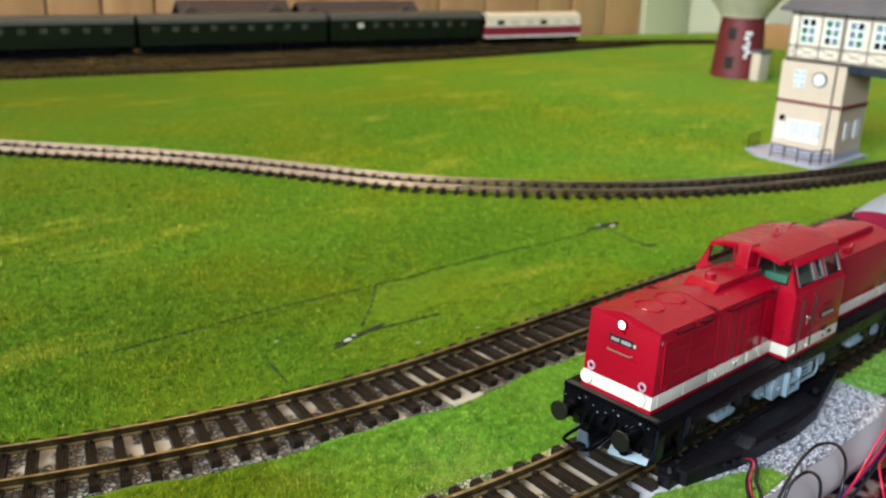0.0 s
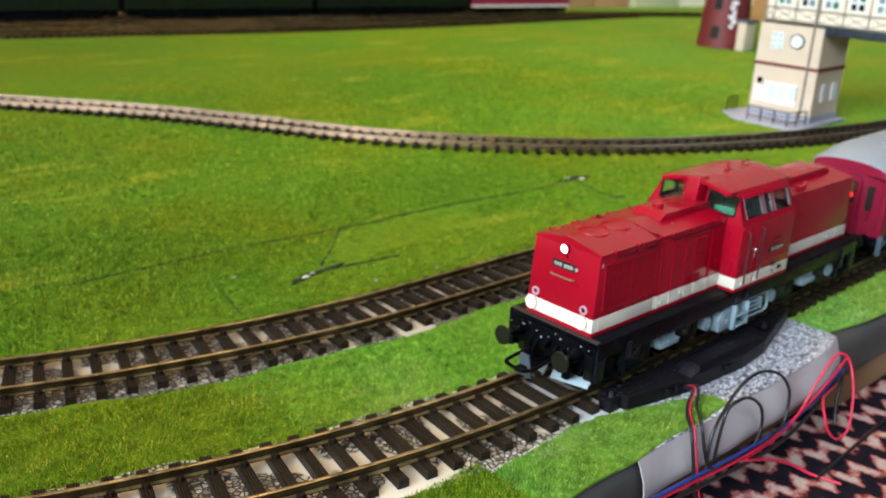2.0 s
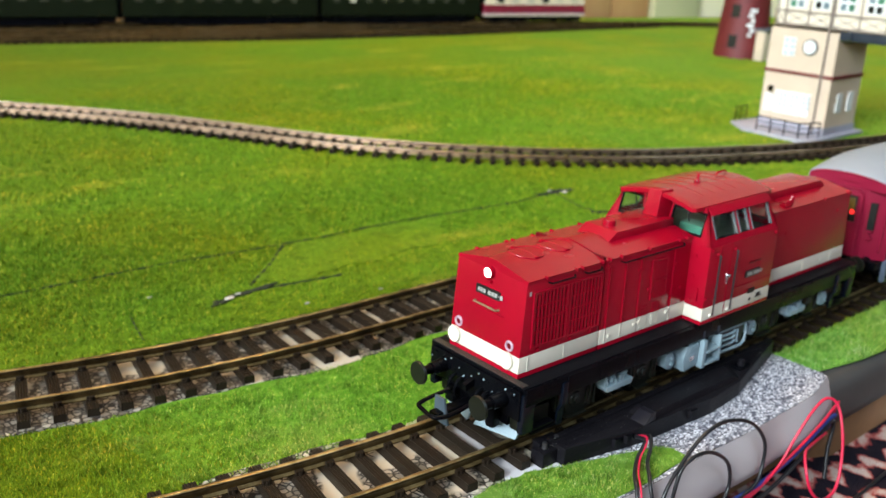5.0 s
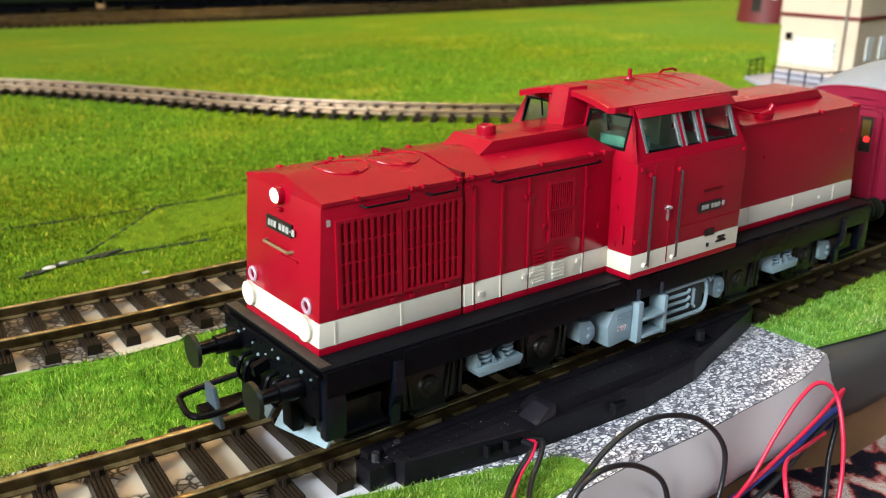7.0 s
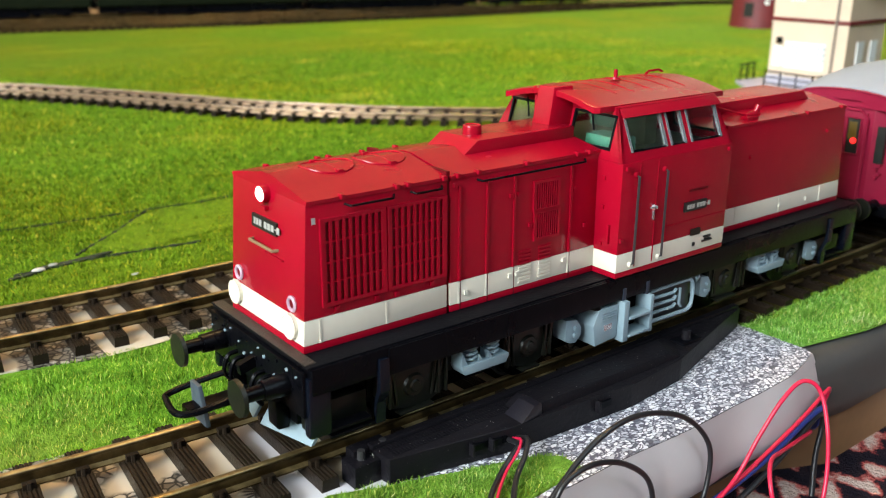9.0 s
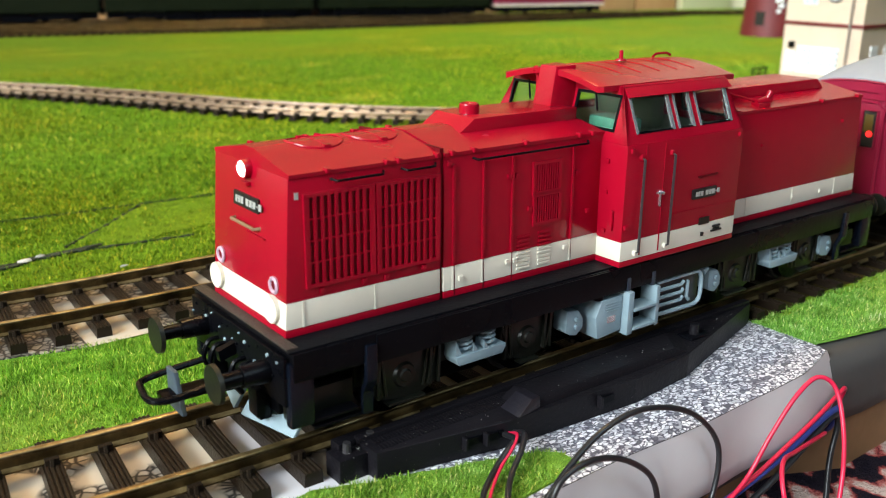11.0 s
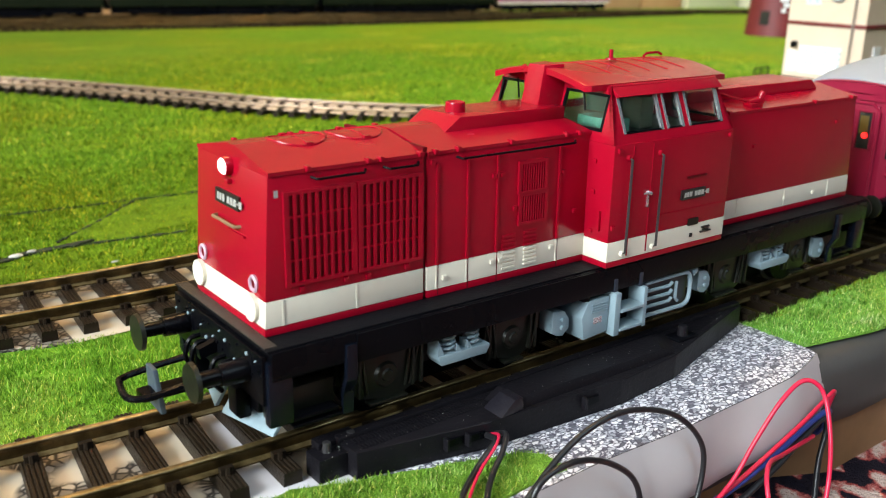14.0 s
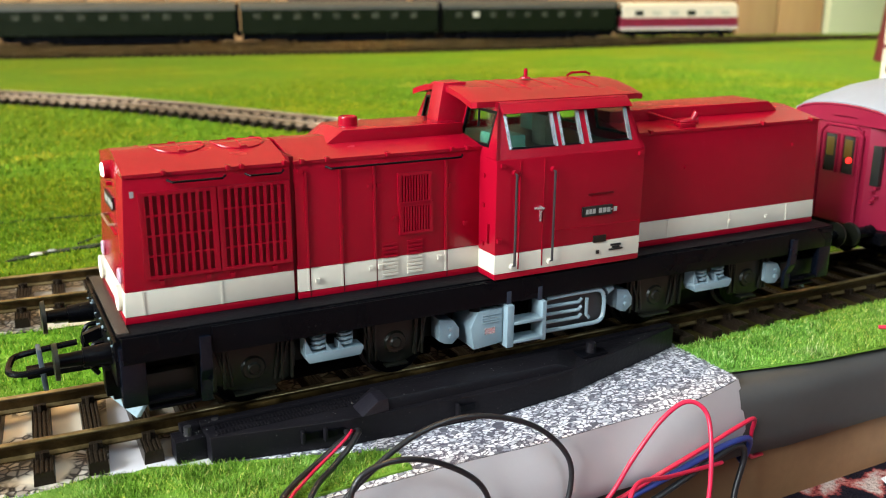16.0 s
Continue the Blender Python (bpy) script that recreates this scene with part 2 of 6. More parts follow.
def grass_material(name, blades, pale=1.0, cool_tint=0.0):
    m, n, l, b = nodes_of(name)
    c = n.new("ShaderNodeNewGeometry")
    pos = c.outputs["Position"]
    r = ramp(n, [(0.28, (0.068 * pale, 0.168 * pale, 0.006)), (0.52, (0.124 * pale, 0.266 * pale, 0.009)), (0.74, (0.205 * pale, 0.35 * pale, 0.022))])
    l.new(noised(n, l, pos, 420, 4, 0.7), r.inputs[0])
    broad = ramp(n, [(0.42, (0, 0, 0)), (0.62, (1, 1, 1))])
    l.new(noised(n, l, pos, 9, 3), broad.inputs[0])
    col = mixed(n, l, mixed(n, l, 0.46, (0, 0, 0), broad.outputs[0]), r.outputs[0], (0.225, 0.255, 0.003))
    patch = ramp(n, [(0.58, (0, 0, 0)), (0.68, (1, 1, 1))])
    squash = n.new("ShaderNodeMapping")
    squash.inputs["Scale"].default_value = (1.0, 2.9, 1.0)
    squash.inputs["Rotation"].default_value = (0, 0, 0.7)
    l.new(pos, squash.inputs[0])
    l.new(noised(n, l, squash.outputs[0], 11, 3), patch.inputs[0])
    clump = ramp(n, [(0.34, (0.55, 0.58, 0.5)), (0.5, (1.0, 1.0, 1.0)), (0.68, (1.25, 1.16, 1.1))])
    l.new(noised(n, l, pos, 170, 3, 0.65), clump.inputs[0])
    col = mixed(n, l, 0.55, col, clump.outputs[0], "MULTIPLY")
    # light falloff put into the mat's colour, uneven, brighter towards one end
    lit_tone = ramp(n, [(0.10, (0.67, 0.59, 0.66)), (0.60, (1.0, 0.98, 1.0)), (0.92, (1.26, 1.18, 2.4))])
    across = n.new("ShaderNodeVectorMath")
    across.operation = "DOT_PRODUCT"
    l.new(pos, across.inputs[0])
    across.inputs[1].default_value = LIGHT_WAY
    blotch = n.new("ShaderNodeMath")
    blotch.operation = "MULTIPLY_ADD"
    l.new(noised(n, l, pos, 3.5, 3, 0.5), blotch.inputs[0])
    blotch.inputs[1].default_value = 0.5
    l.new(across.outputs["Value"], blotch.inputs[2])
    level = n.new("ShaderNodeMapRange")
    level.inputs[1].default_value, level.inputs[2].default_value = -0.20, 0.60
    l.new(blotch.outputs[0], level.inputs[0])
    l.new(level.outputs[0], lit_tone.inputs[0])
    col = mixed(n, l, 0.85, col, lit_tone.outputs[0], "MULTIPLY")
    col = mixed(n, l, mixed(n, l, 0.42, (0, 0, 0), patch.outputs[0]), col, (0.36, 0.38, 0.03))
    # mint multiply: cool daylight put into the colour of the near mats
    if cool_tint:
        col = mixed(n, l, cool_tint, col, (0.88, 1.10, 5.0), "MULTIPLY")
    if blades:
        isl = ramp(n, [(0.0, (0.36, 0.44, 0.3)), (0.5, (1, 1, 1)), (0.86, (1.5, 1.3, 1.7)), (0.93, (2.9, 1.5, 2.5)), (1.0, (3.6, 1.9, 6.0))])
        l.new(c.outputs["Random Per Island"], isl.inputs[0])
        col = mixed(n, l, 1.0, col, isl.outputs[0], "MULTIPLY")
    else:
        bumped(n, l, b, noised(n, l, pos, 900, 5, 0.75), 0.9, 0.0012)
    l.new(col, b.inputs["Base Color"])
    b.inputs["Roughness"].default_value = 0.75
    b.inputs["Specular IOR Level"].default_value = 0.12
    return m


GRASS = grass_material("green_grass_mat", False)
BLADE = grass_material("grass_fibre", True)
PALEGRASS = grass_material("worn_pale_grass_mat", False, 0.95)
# the strip between the tracks, with more light painted into its green
LITSTRIP = grass_material("strip_mat_with_light", False, 1.4, 0.5)
LITSTRIPBLADE = grass_material("strip_fibre_with_light", True, 1.4, 0.5)
# front mats: the window's cool light painted in as a paler mint tint
COOLGRASS = grass_material("cool_lit_front_mat", False, 1.35, 1.0)
COOLBLADE = grass_material("cool_lit_front_fibre", True, 1.35, 1.0)


def gravel_material():
    """Paper printed with grey-white granite gravel."""
    m, n, l, b = nodes_of("printed_gravel_paper")
    c = coords(n)
    v = n.new("ShaderNodeTexVoronoi")
    v.inputs["Scale"].default_value = 1450
    long = n.new("ShaderNodeMapping")
    long.inputs["Scale"].default_value = (0.62, 1.0, 1.0)
    long.inputs["Rotation"].default_value = (0, 0, 0.25)
    l.new(c, long.inputs[0])
    wave = n.new("ShaderNodeTexNoise")
    wave.inputs["Scale"].default_value = 500
    l.new(c, wave.inputs["Vector"])
    warp = mixed(n, l, 0.0011, long.outputs[0], wave.outputs[1], "ADD")
    l.new(warp, v.inputs["Vector"])
    v2 = n.new("ShaderNodeTexVoronoi")
    v2.feature = "DISTANCE_TO_EDGE"
    v2.inputs["Scale"].default_value = 1450
    l.new(warp, v2.inputs["Vector"])
    tone = n.new("ShaderNodeSeparateColor")
    l.new(v.outputs["Color"], tone.inputs[0])
    r = ramp(n, [(0.0, (0.07, 0.07, 0.09)), (0.16, (0.28, 0.29, 0.34)), (0.38, (0.62, 0.62, 0.68)), (0.9, (0.86, 0.85, 0.90))])
    l.new(tone.outputs[0], r.inputs[0])
    edge = ramp(n, [(0.10, (0, 0, 0)), (0.24, (1, 1, 1))])
    uneven = n.new("ShaderNodeMath")
    uneven.operation = "MULTIPLY_ADD"
    l.new(noised(n, l, c, 1300, 3), uneven.inputs[0])
    uneven.inputs[1].default_value = 0.62
    l.new(v2.outputs["Distance"], uneven.inputs[2])
    lower = n.new("ShaderNodeMath")
    lower.operation = "SUBTRACT"
    l.new(uneven.outputs[0], lower.inputs[0])
    lower.inputs[1].default_value = 0.24
    l.new(lower.outputs[0], edge.inputs[0])
    l.new(mixed(n, l, edge.outputs[0], (0.06, 0.055, 0.085), r.outputs[0]), b.inputs["Base Color"])
    b.inputs["Roughness"].default_value = 0.45
    bumped(n, l, b, noised(n, l, c, 40, 3), 0.2, 0.001)
    return m


GRAVEL = gravel_material()


def ballast_material(name, shade, blank):
    """Paper under the sleepers: cream stones with dark cracks, and blank patches."""
    m, n, l, b = nodes_of(name)
    c = coords(n)
    v = n.new("ShaderNodeTexVoronoi")
    v.inputs["Scale"].default_value = 600
    l.new(c, v.inputs["Vector"])
    v2 = n.new("ShaderNodeTexVoronoi")
    v2.feature = "DISTANCE_TO_EDGE"
    v2.inputs["Scale"].default_value = 600
    l.new(c, v2.inputs["Vector"])
    tone = n.new("ShaderNodeSeparateColor")
    l.new(v.outputs["Color"], tone.inputs[0])
    r = ramp(n, [(p, tuple(v * shade for v in c)) for p, c in ((0.0, (0.16, 0.14, 0.12)), (0.5, (0.40, 0.36, 0.31)), (1.0, (0.62, 0.57, 0.50)))])
    l.new(tone.outputs[1], r.inputs[0])
    edge = ramp(n, [(0.05, (0, 0, 0)), (0.16, (1, 1, 1))])
    l.new(v2.outputs["Distance"], edge.inputs[0])
    stones = mixed(n, l, edge.outputs[0], (0.012, 0.01, 0.01), r.outputs[0])
    gap = ramp(n, [(blank, (0, 0, 0)), (blank + 0.03, (1, 1, 1))])
    l.new(noised(n, l, c, 60, 1), gap.inputs[0])
    l.new(mixed(n, l, gap.outputs[0], stones, tuple(v * min(1.0, 0.45 + 0.55 * shade) for v in (0.66, 0.58, 0.47))), b.inputs["Base Color"])
    b.inputs["Roughness"].default_value = 0.5
    return m


BALLAST = ballast_material("printed_ballast_paper", 1.0, 0.52)
DARKBALLAST = ballast_material("brown_printed_ballast_paper", 0.6, 0.60)


def rug_material():
    m, n, l, b = nodes_of("patterned_rug_pile")
    c = coords(n)
    mp = n.new("ShaderNodeMapping")
    mp.inputs["Rotation"].default_value = (0, 0, 0.35)
    l.new(c, mp.inputs[0])
    x = n.new("ShaderNodeSeparateXYZ")
    l.new(mixed(n, l, 0.0015, mp.outputs[0], n.new("ShaderNodeTexNoise").outputs[1], "ADD"), x.inputs[0])

    def calc(op, a, bb, cc=None):
        k = n.new("ShaderNodeMath")
        k.operation = op
        for s, v in zip(k.inputs, (a, bb, cc)):
            if v is None:
                continue
            if isinstance(v, (int, float)):
                s.default_value = v
            else:
                l.new(v, s)
        return k.outputs[0]

    zig = calc("PINGPONG", calc("MULTIPLY", x.outputs[0], 190.0), 1.0)
    row = calc("ADD", calc("MULTIPLY", x.outputs[1], 155.0), calc("MULTIPLY", zig, 0.9))
    s1 = calc("SINE", calc("MULTIPLY", row, 3.1416), None)
    s2 = calc("SINE", calc("MULTIPLY", x.outputs[0], 800.0), None)
    mixv = calc("ADD", calc("MULTIPLY", s1, 0.36), calc("MULTIPLY", s2, 0.16))
    val = calc("ADD", calc("ADD", mixv, 0.5), calc("MULTIPLY", calc("SUBTRACT", noised(n, l, c, 420, 5, 0.75), 0.5), 1.15))
    r = ramp(n, [(0.0, (0.008, 0.006, 0.012)), (0.50, (0.015, 0.010, 0.016)), (0.57, (0.28, 0.04, 0.04)), (0.70, (0.42, 0.15, 0.13)), (0.86, (0.50, 0.38, 0.34))])
    l.new(val, r.inputs[0])
    l.new(r.outputs[0], b.inputs["Base Color"])
    b.inputs["Roughness"].default_value = 0.95
    b.inputs["Specular IOR Level"].default_value = 0.1
    bumped(n, l, b, noised(n, l, c, 1200, 3), 0.8, 0.002)
    return m


RUG = rug_material()


def wood_material():
    m, n, l, b = nodes_of("brown_wood_panelling")
    c = coords(n)
    mp = n.new("ShaderNodeMapping")
    mp.inputs["Scale"].default_value = (14, 14, 1.2)
    l.new(c, mp.inputs[0])
    r = ramp(n, [(0.3, (0.40, 0.18, 0.065)), (0.7, (0.56, 0.31, 0.13))])
    l.new(noised(n, l, mp.outputs[0], 3.0, 5), r.inputs[0])
    info = n.new("ShaderNodeObjectInfo").outputs["Random"]
    l.new(mixed(n, l, info, r.outputs[0], mixed(n, l, 0.35, r.outputs[0], (0.42, 0.26, 0.13))), b.inputs["Base Color"])
    b.inputs["Roughness"].default_value = 0.45
    bumped(n, l, b, noised(n, l, mp.outputs[0], 12.0, 3), 0.2, 0.002)
    return m


WOOD = wood_material()

# ---- mesh helpers (all sizes in railway metres, scaled by K when linked) ----
ORIGIN = {}


def thing(name, label, category, at=(0, 0, 0), group="", kind=""):
    ob = new(name)
    ob.empty_display_size = 0.005
    ob.location = Vector(at) * K
    ORIGIN[ob.name] = Vector(at)
    return tagged(ob, label, category, group, kind)


def mesh_of(name, bm, material, at, smooth=30):
    if len(bm.faces) < 60000:
        bmesh.ops.recalc_face_normals(bm, faces=bm.faces)
    for v in bm.verts:
        v.co = (v.co - at) * K
    me = bpy.data.meshes.new(name)
    bm.to_mesh(me)
    bm.free()
    me.materials.append(material)
    if smooth:
        me.shade_smooth()
        me.set_sharp_from_angle(angle=radians(smooth))
    return me


def part(name, bm, material, parent, label="", smooth=30):
    at = ORIGIN[parent.name]
    ob = new(name, mesh_of(name, bm, material, at, smooth))
    ob.parent = parent
    ORIGIN[ob.name] = at
    return tagged(ob, label)


def solid(name, bm, material, label, category, at=(0, 0, 0), group="", kind="", smooth=30):
    """A thing of one mesh."""
    at = Vector(at)
    ob = new(name, mesh_of(name, bm, material, at, smooth))
    ob.location = at * K
    ORIGIN[ob.name] = at
    return tagged(ob, label, category, group, kind)


def hexa(bm, p, bevel=0.0):
    """Eight corners: four below, four above, each round the same way."""
    v = [bm.verts.new(q) for q in p]
    faces = [bm.faces.new([v[i] for i in f]) for f in ((3, 2, 1, 0), (4, 5, 6, 7), (0, 1, 5, 4), (1, 2, 6, 5), (2, 3, 7, 6), (3, 0, 4, 7))]
    if bevel:
        edges = list({e for f in faces for e in f.edges})
        bmesh.ops.bevel(bm, geom=edges, offset=bevel, segments=2, affect="EDGES", profile=0.6)
    return bm


def box(bm, x0, x1, y0, y1, z0, z1, bevel=0.0):
    return hexa(bm, [(x0, y0, z0), (x1, y0, z0), (x1, y1, z0), (x0, y1, z0), (x0, y0, z1), (x1, y0, z1), (x1, y1, z1), (x0, y1, z1)], bevel)


def boxed(*a):
    return box(bmesh.new(), *a)


def prism(bm, pts, axis, a, b, bevel=0.0):
    """A polygon of pairs, drawn out along an axis from a to b."""
    def at(p, d):
        return {"x": (d, p[0], p[1]), "y": (p[0], d, p[1]), "z": (p[0], p[1], d)}[axis]
    lo, hi = [bm.verts.new(at(p, a)) for p in pts], [bm.verts.new(at(p, b)) for p in pts]
    faces = [bm.faces.new(lo[::-1]), bm.faces.new(hi)]
    for i in range(len(pts)):
        j = (i + 1) % len(pts)
        faces.append(bm.faces.new((lo[i], lo[j], hi[j], hi[i])))
    if bevel:
        edges = list({e for f in faces for e in f.edges})
        bmesh.ops.bevel(bm, geom=edges, offset=bevel, segments=2, affect="EDGES", profile=0.6)
    return bm


def cone(bm, a, b, r0, r1=None, n=16):
    a, b = Vector(a), Vector(b)
    r1 = r0 if r1 is None else r1
    z = (b - a).normalized()
    x = z.orthogonal().normalized()
    y = z.cross(x)
    rings = []
    for c, r in ((a, r0), (b, r1)):
        rings.append([bm.verts.new(c + r * (math.cos(2 * math.pi * i / n) * x + math.sin(2 * math.pi * i / n) * y)) for i in range(n)])
    bm.faces.new(rings[0][::-1]), bm.faces.new(rings[1])
    for i in range(n):
        j = (i + 1) % n
        bm.faces.new((rings[0][i], rings[0][j], rings[1][j], rings[1][i]))
    return bm


def tube(bm, pts, r, n=8, closed=False):
    pts = [Vector(p) for p in pts]
    rings, side = [], None
    for i, p in enumerate(pts):
        a = pts[i - 1] if i or closed else p
        b = pts[(i + 1) % len(pts)] if closed or i + 1 < len(pts) else p
        t = (b - a).normalized()
        side = t.orthogonal().normalized() if side is None else (side - t * side.dot(t)).normalized()
        up = t.cross(side)
        rings.append([bm.verts.new(p + r * (math.cos(2 * math.pi * k / n) * side + math.sin(2 * math.pi * k / n) * up)) for k in range(n)])
    pairs = list(zip(rings, rings[1:])) + ([(rings[-1], rings[0])] if closed else [])
    for a, b in pairs:
        for k in range(n):
            j = (k + 1) % n
            bm.faces.new((a[k], a[j], b[j], b[k]))
    if not closed:
        bm.faces.new(rings[0][::-1]), bm.faces.new(rings[-1])
    return bm


def ring(bm, c, axis, r, w, n=24):
    """A thin round ring about a point."""
    z = Vector(axis).normalized()
    x = z.orthogonal().normalized()
    y = z.cross(x)
    c = Vector(c)
    return tube(bm, [c + r * (math.cos(2 * math.pi * i / n) * x + math.sin(2 * math.pi * i / n) * y) for i in range(n)], w, 6, True)


def glide(pts, steps=8):
    """A smooth line through the points."""
    p = [Vector(q) for q in pts]
    p = [2 * p[0] - p[1]] + p + [2 * p[-1] - p[-2]]
    out = []
    for i in range(1, len(p) - 2):
        a, b, c, d = p[i - 1:i + 3]
        for k in range(steps):
            t = k / steps
            out.append(0.5 * (2 * b + (c - a) * t + (2 * a - 5 * b + 4 * c - d) * t * t + (3 * b - a - 3 * c + d) * t ** 3))
    return out + [p[-2]]


def arcs(x, y, heading, legs, step=0.65):
    """A line of straights and bends from a point: legs of (length, radius or 0), a positive radius bends left."""
    out, s = [(x, y, heading)], 0.0
    for length, radius in legs:
        for _ in range(max(1, round(length / step))):
            d = length / max(1, round(length / step))
            turn = d / radius if radius else 0.0
            x += d * math.cos(heading + turn / 2)
            y += d * math.sin(heading + turn / 2)
            heading += turn
            out.append((x, y, heading))
    return out


# ---- the room ----
SLOPE = -0.262                     # the far side of the layout runs at this slope to the near track
FLOOR = -2.45


def far_y(x, off=0.0):
    return 88.0 + SLOPE * x + off


def wall(name, label, pts, z0, z1, material, hole=None):
    """A wall of thickness along a line in the plan; hole: from, to along it, sill and head."""
    (ax, ay), (bx, by) = pts
    d = Vector((bx - ax, by - ay, 0))
    length, d = d.length, d.normalized()
    nrm = Vector((d.y, -d.x, 0))
    bm = bmesh.new()

    def piece(s0, s1, h0, h1):
        c = [Vector((ax, ay, 0)) + d * s for s in (s0, s1)]
        q = [c[0], c[1], c[1] + nrm * 10, c[0] + nrm * 10]
        hexa(bm, [(v.x, v.y, h0) for v in q] + [(v.x, v.y, h1) for v in q])

    if hole:
        s0, s1, h0, h1 = hole
        piece(0, s0, z0, z1), piece(s1, length, z0, z1), piece(s0, s1, z0, h0), piece(s0, s1, h1, z1)
    else:
        piece(0, length, z0, z1)
    return solid(name, bm, material, label, "wall", kind="structure")


CEIL = 228.0
solid("floor", boxed(-290, 260, -172, 175, FLOOR - 8, FLOOR), RUG, "red, black and white patterned rug on the floor", "floor", kind="structure")
solid("ceiling", boxed(-290, 260, -172, 175, CEIL, CEIL + 8), CEILING, "warm white painted ceiling", "ceiling", kind="structure")
wall("wall_back", "wall behind the layout clad in brown wood boards", ((260, far_y(260, 3)), (-290, far_y(-290, 3))), FLOOR, CEIL, ROOMWALL)
wall("wall_left", "cream wall with a wide window", ((-280, 175), (-280, -170)), FLOOR, CEIL, ROOMWALL, (130, 310, 75, 215))
wall("wall_right", "unseen wall, set dark to dim the bounce", ((250, -170), (250, 140)), FLOOR, CEIL, DARKWALL)
wall("wall_front", "unseen wall, set dark to dim the bounce, with an added window", ((-290, -160), (260, -160)), FLOOR, CEIL, DARKWALL, (300, 410, 100, 220))


def window_at(name, along_y, a0, a1, fixed, z0=58, z1=190):
    w = thing(name, "white framed window with daylight behind it", "window", kind="structure")
    for lo, hi, h0, h1 in ((a0, a0 + 4, z0, z1), (a1 - 4, a1, z0, z1), (a0 + 4, a1 - 4, z0, z0 + 4), (a0 + 4, a1 - 4, z1 - 4, z1), ((a0 + a1) / 2 - 2, (a0 + a1) / 2 + 2, z0 + 4, z1 - 4)):
        bm = boxed(fixed - 4, fixed, lo, hi, h0, h1) if along_y else boxed(lo, hi, fixed - 4, fixed, h0, h1)
        part("window_frame", bm, WINDOWWHITE, w)
    return w


window_at("window_1", True, -135, 45, -281, 75, 215)
# frame for the added fill light, out of view
window_at("added_window_2", False, 10, 120, -161, 100, 220)

# wood boards of the far wall, each of its own
boards = thing("wall_panelling", "upright brown wood boards along the far wall", "panelling", (0, far_y(0), 0), kind="structure")
along = Vector((1, SLOPE, 0)).normalized()
back = Vector((-along.y, along.x, 0))


def along_wall(s, off):
    v = Vector((0, far_y(0), 0)) + along * s + back * off
    return v


s = -60.0
rnd = random.Random(3)
while s < 92:
    w = rnd.choice((5.2, 6.4, 7.6))
    q = [along_wall(s + 0.12, 0.6), along_wall(min(s + w, 92) - 0.12, 0.6), along_wall(min(s + w, 92) - 0.12, 2.4), along_wall(s + 0.12, 2.4)]
    dz = rnd.uniform(-0.1, 0.1)
    part("board", hexa(bmesh.new(), [(v.x, v.y + dz, FLOOR) for v in q] + [(v.x, v.y + dz, 170) for v in q], 0.12), WOOD, boards)
    s += w

door = thing("door_1", "cream painted door in a greenish cream frame", "door", tuple(along_wall(105, 0)), kind="structure")


def wall_slab(s0, s1, o0, o1, z0, z1):
    q = [along_wall(s0, o0), along_wall(s1, o0), along_wall(s1, o1), along_wall(s0, o1)]
    return hexa(bmesh.new(), [(v.x, v.y, z0) for v in q] + [(v.x, v.y, z1) for v in q], 0.1)


part("door_frame", wall_slab(92.2, 99.5, -0.4, 2.4, FLOOR, 180), DOORFRAME, door)
part("door_leaf", wall_slab(100, 170, 0.2, 2.4, FLOOR, 176), DOORPAINT, door)
part("door_frame", wall_slab(170.5, 177, -0.4, 2.4, FLOOR, 180), DOORFRAME, door)
part("door_frame", wall_slab(99.6, 170.4, -0.4, 2.4, 176.2, 181), DOORFRAME, door)

# ---- the baseboard with its foam, paper and grass ----
LEFT, RIGHT, FRONT = -48.0, 112.0, -3.3


def slab(z0, z1, y0, material, name, parent):
    bm = prism(bmesh.new(), [(LEFT, y0), (8.6, y0), (9.8, -2.9), (RIGHT, -2.9), (RIGHT, far_y(RIGHT, -0.2)), (LEFT, far_y(LEFT, -0.2))], "z", z0, z1)
    return part(name, bm, material, parent)


base = thing("baseboard", "raw wood layout board with a grey foam top layer", "baseboard", (30, 40, FLOOR), kind="structure")
slab(FLOOR, -1.41, -2.3, WOODEDGE, "wood_panel", base)
# foam layer with a soft rounded front edge
profile = [(far_y(0), -1.4), (-2.86, -1.4), (-3.03, -1.33), (-3.10, -1.0), (-3.06, -0.45), (-2.94, -0.18), (-2.72, -0.11), (-2.2, -0.09), (20, -0.09), (far_y(0), -0.09)]


def paper_front(x):
    """The line along which the paper bends over the edge."""
    return float(np.interp(x, [-4, -1, 3, 7, 8, 9.08], [-2.95, -2.98, -3.04, -3.07, -2.99, -2.74])) + 0.02 * math.sin(x * 2.1)


bm = bmesh.new()
NX = 160
rows = []
for i in range(NX + 1):
    x = LEFT + (RIGHT - LEFT) * i / NX
    wob = 0.03 * math.sin(x * 0.9) + 0.025 * math.sin(x * 2.3)
    under = -0.7 < x < 9.3
    rows.append([bm.verts.new((x, far_y(x, -0.2) if y > 60 else (y + 0.10 + min(0.0, paper_front(x) + 2.95) if under and y < -2.5 else y + (wob if y < -2.5 else 0)), z)) for y, z in profile])
for a, b in zip(rows, rows[1:]):
    for k in range(len(profile)):
        j = (k + 1) % len(profile)
        bm.faces.new((a[k], b[k], b[j], a[j]))
bm.faces.new(rows[0]), bm.faces.new(rows[-1][::-1])
part("foam_layer", bm, FOAM, base, "grey foam underlay with a rounded edge", 60)

# gravel printed paper on the near edge, folded down in front
paper = thing("gravel_paper", "white paper printed with grey gravel, folded over the board edge", "paper", (4.5, -2.3, 0))
NP = 44
P1 = 9.08


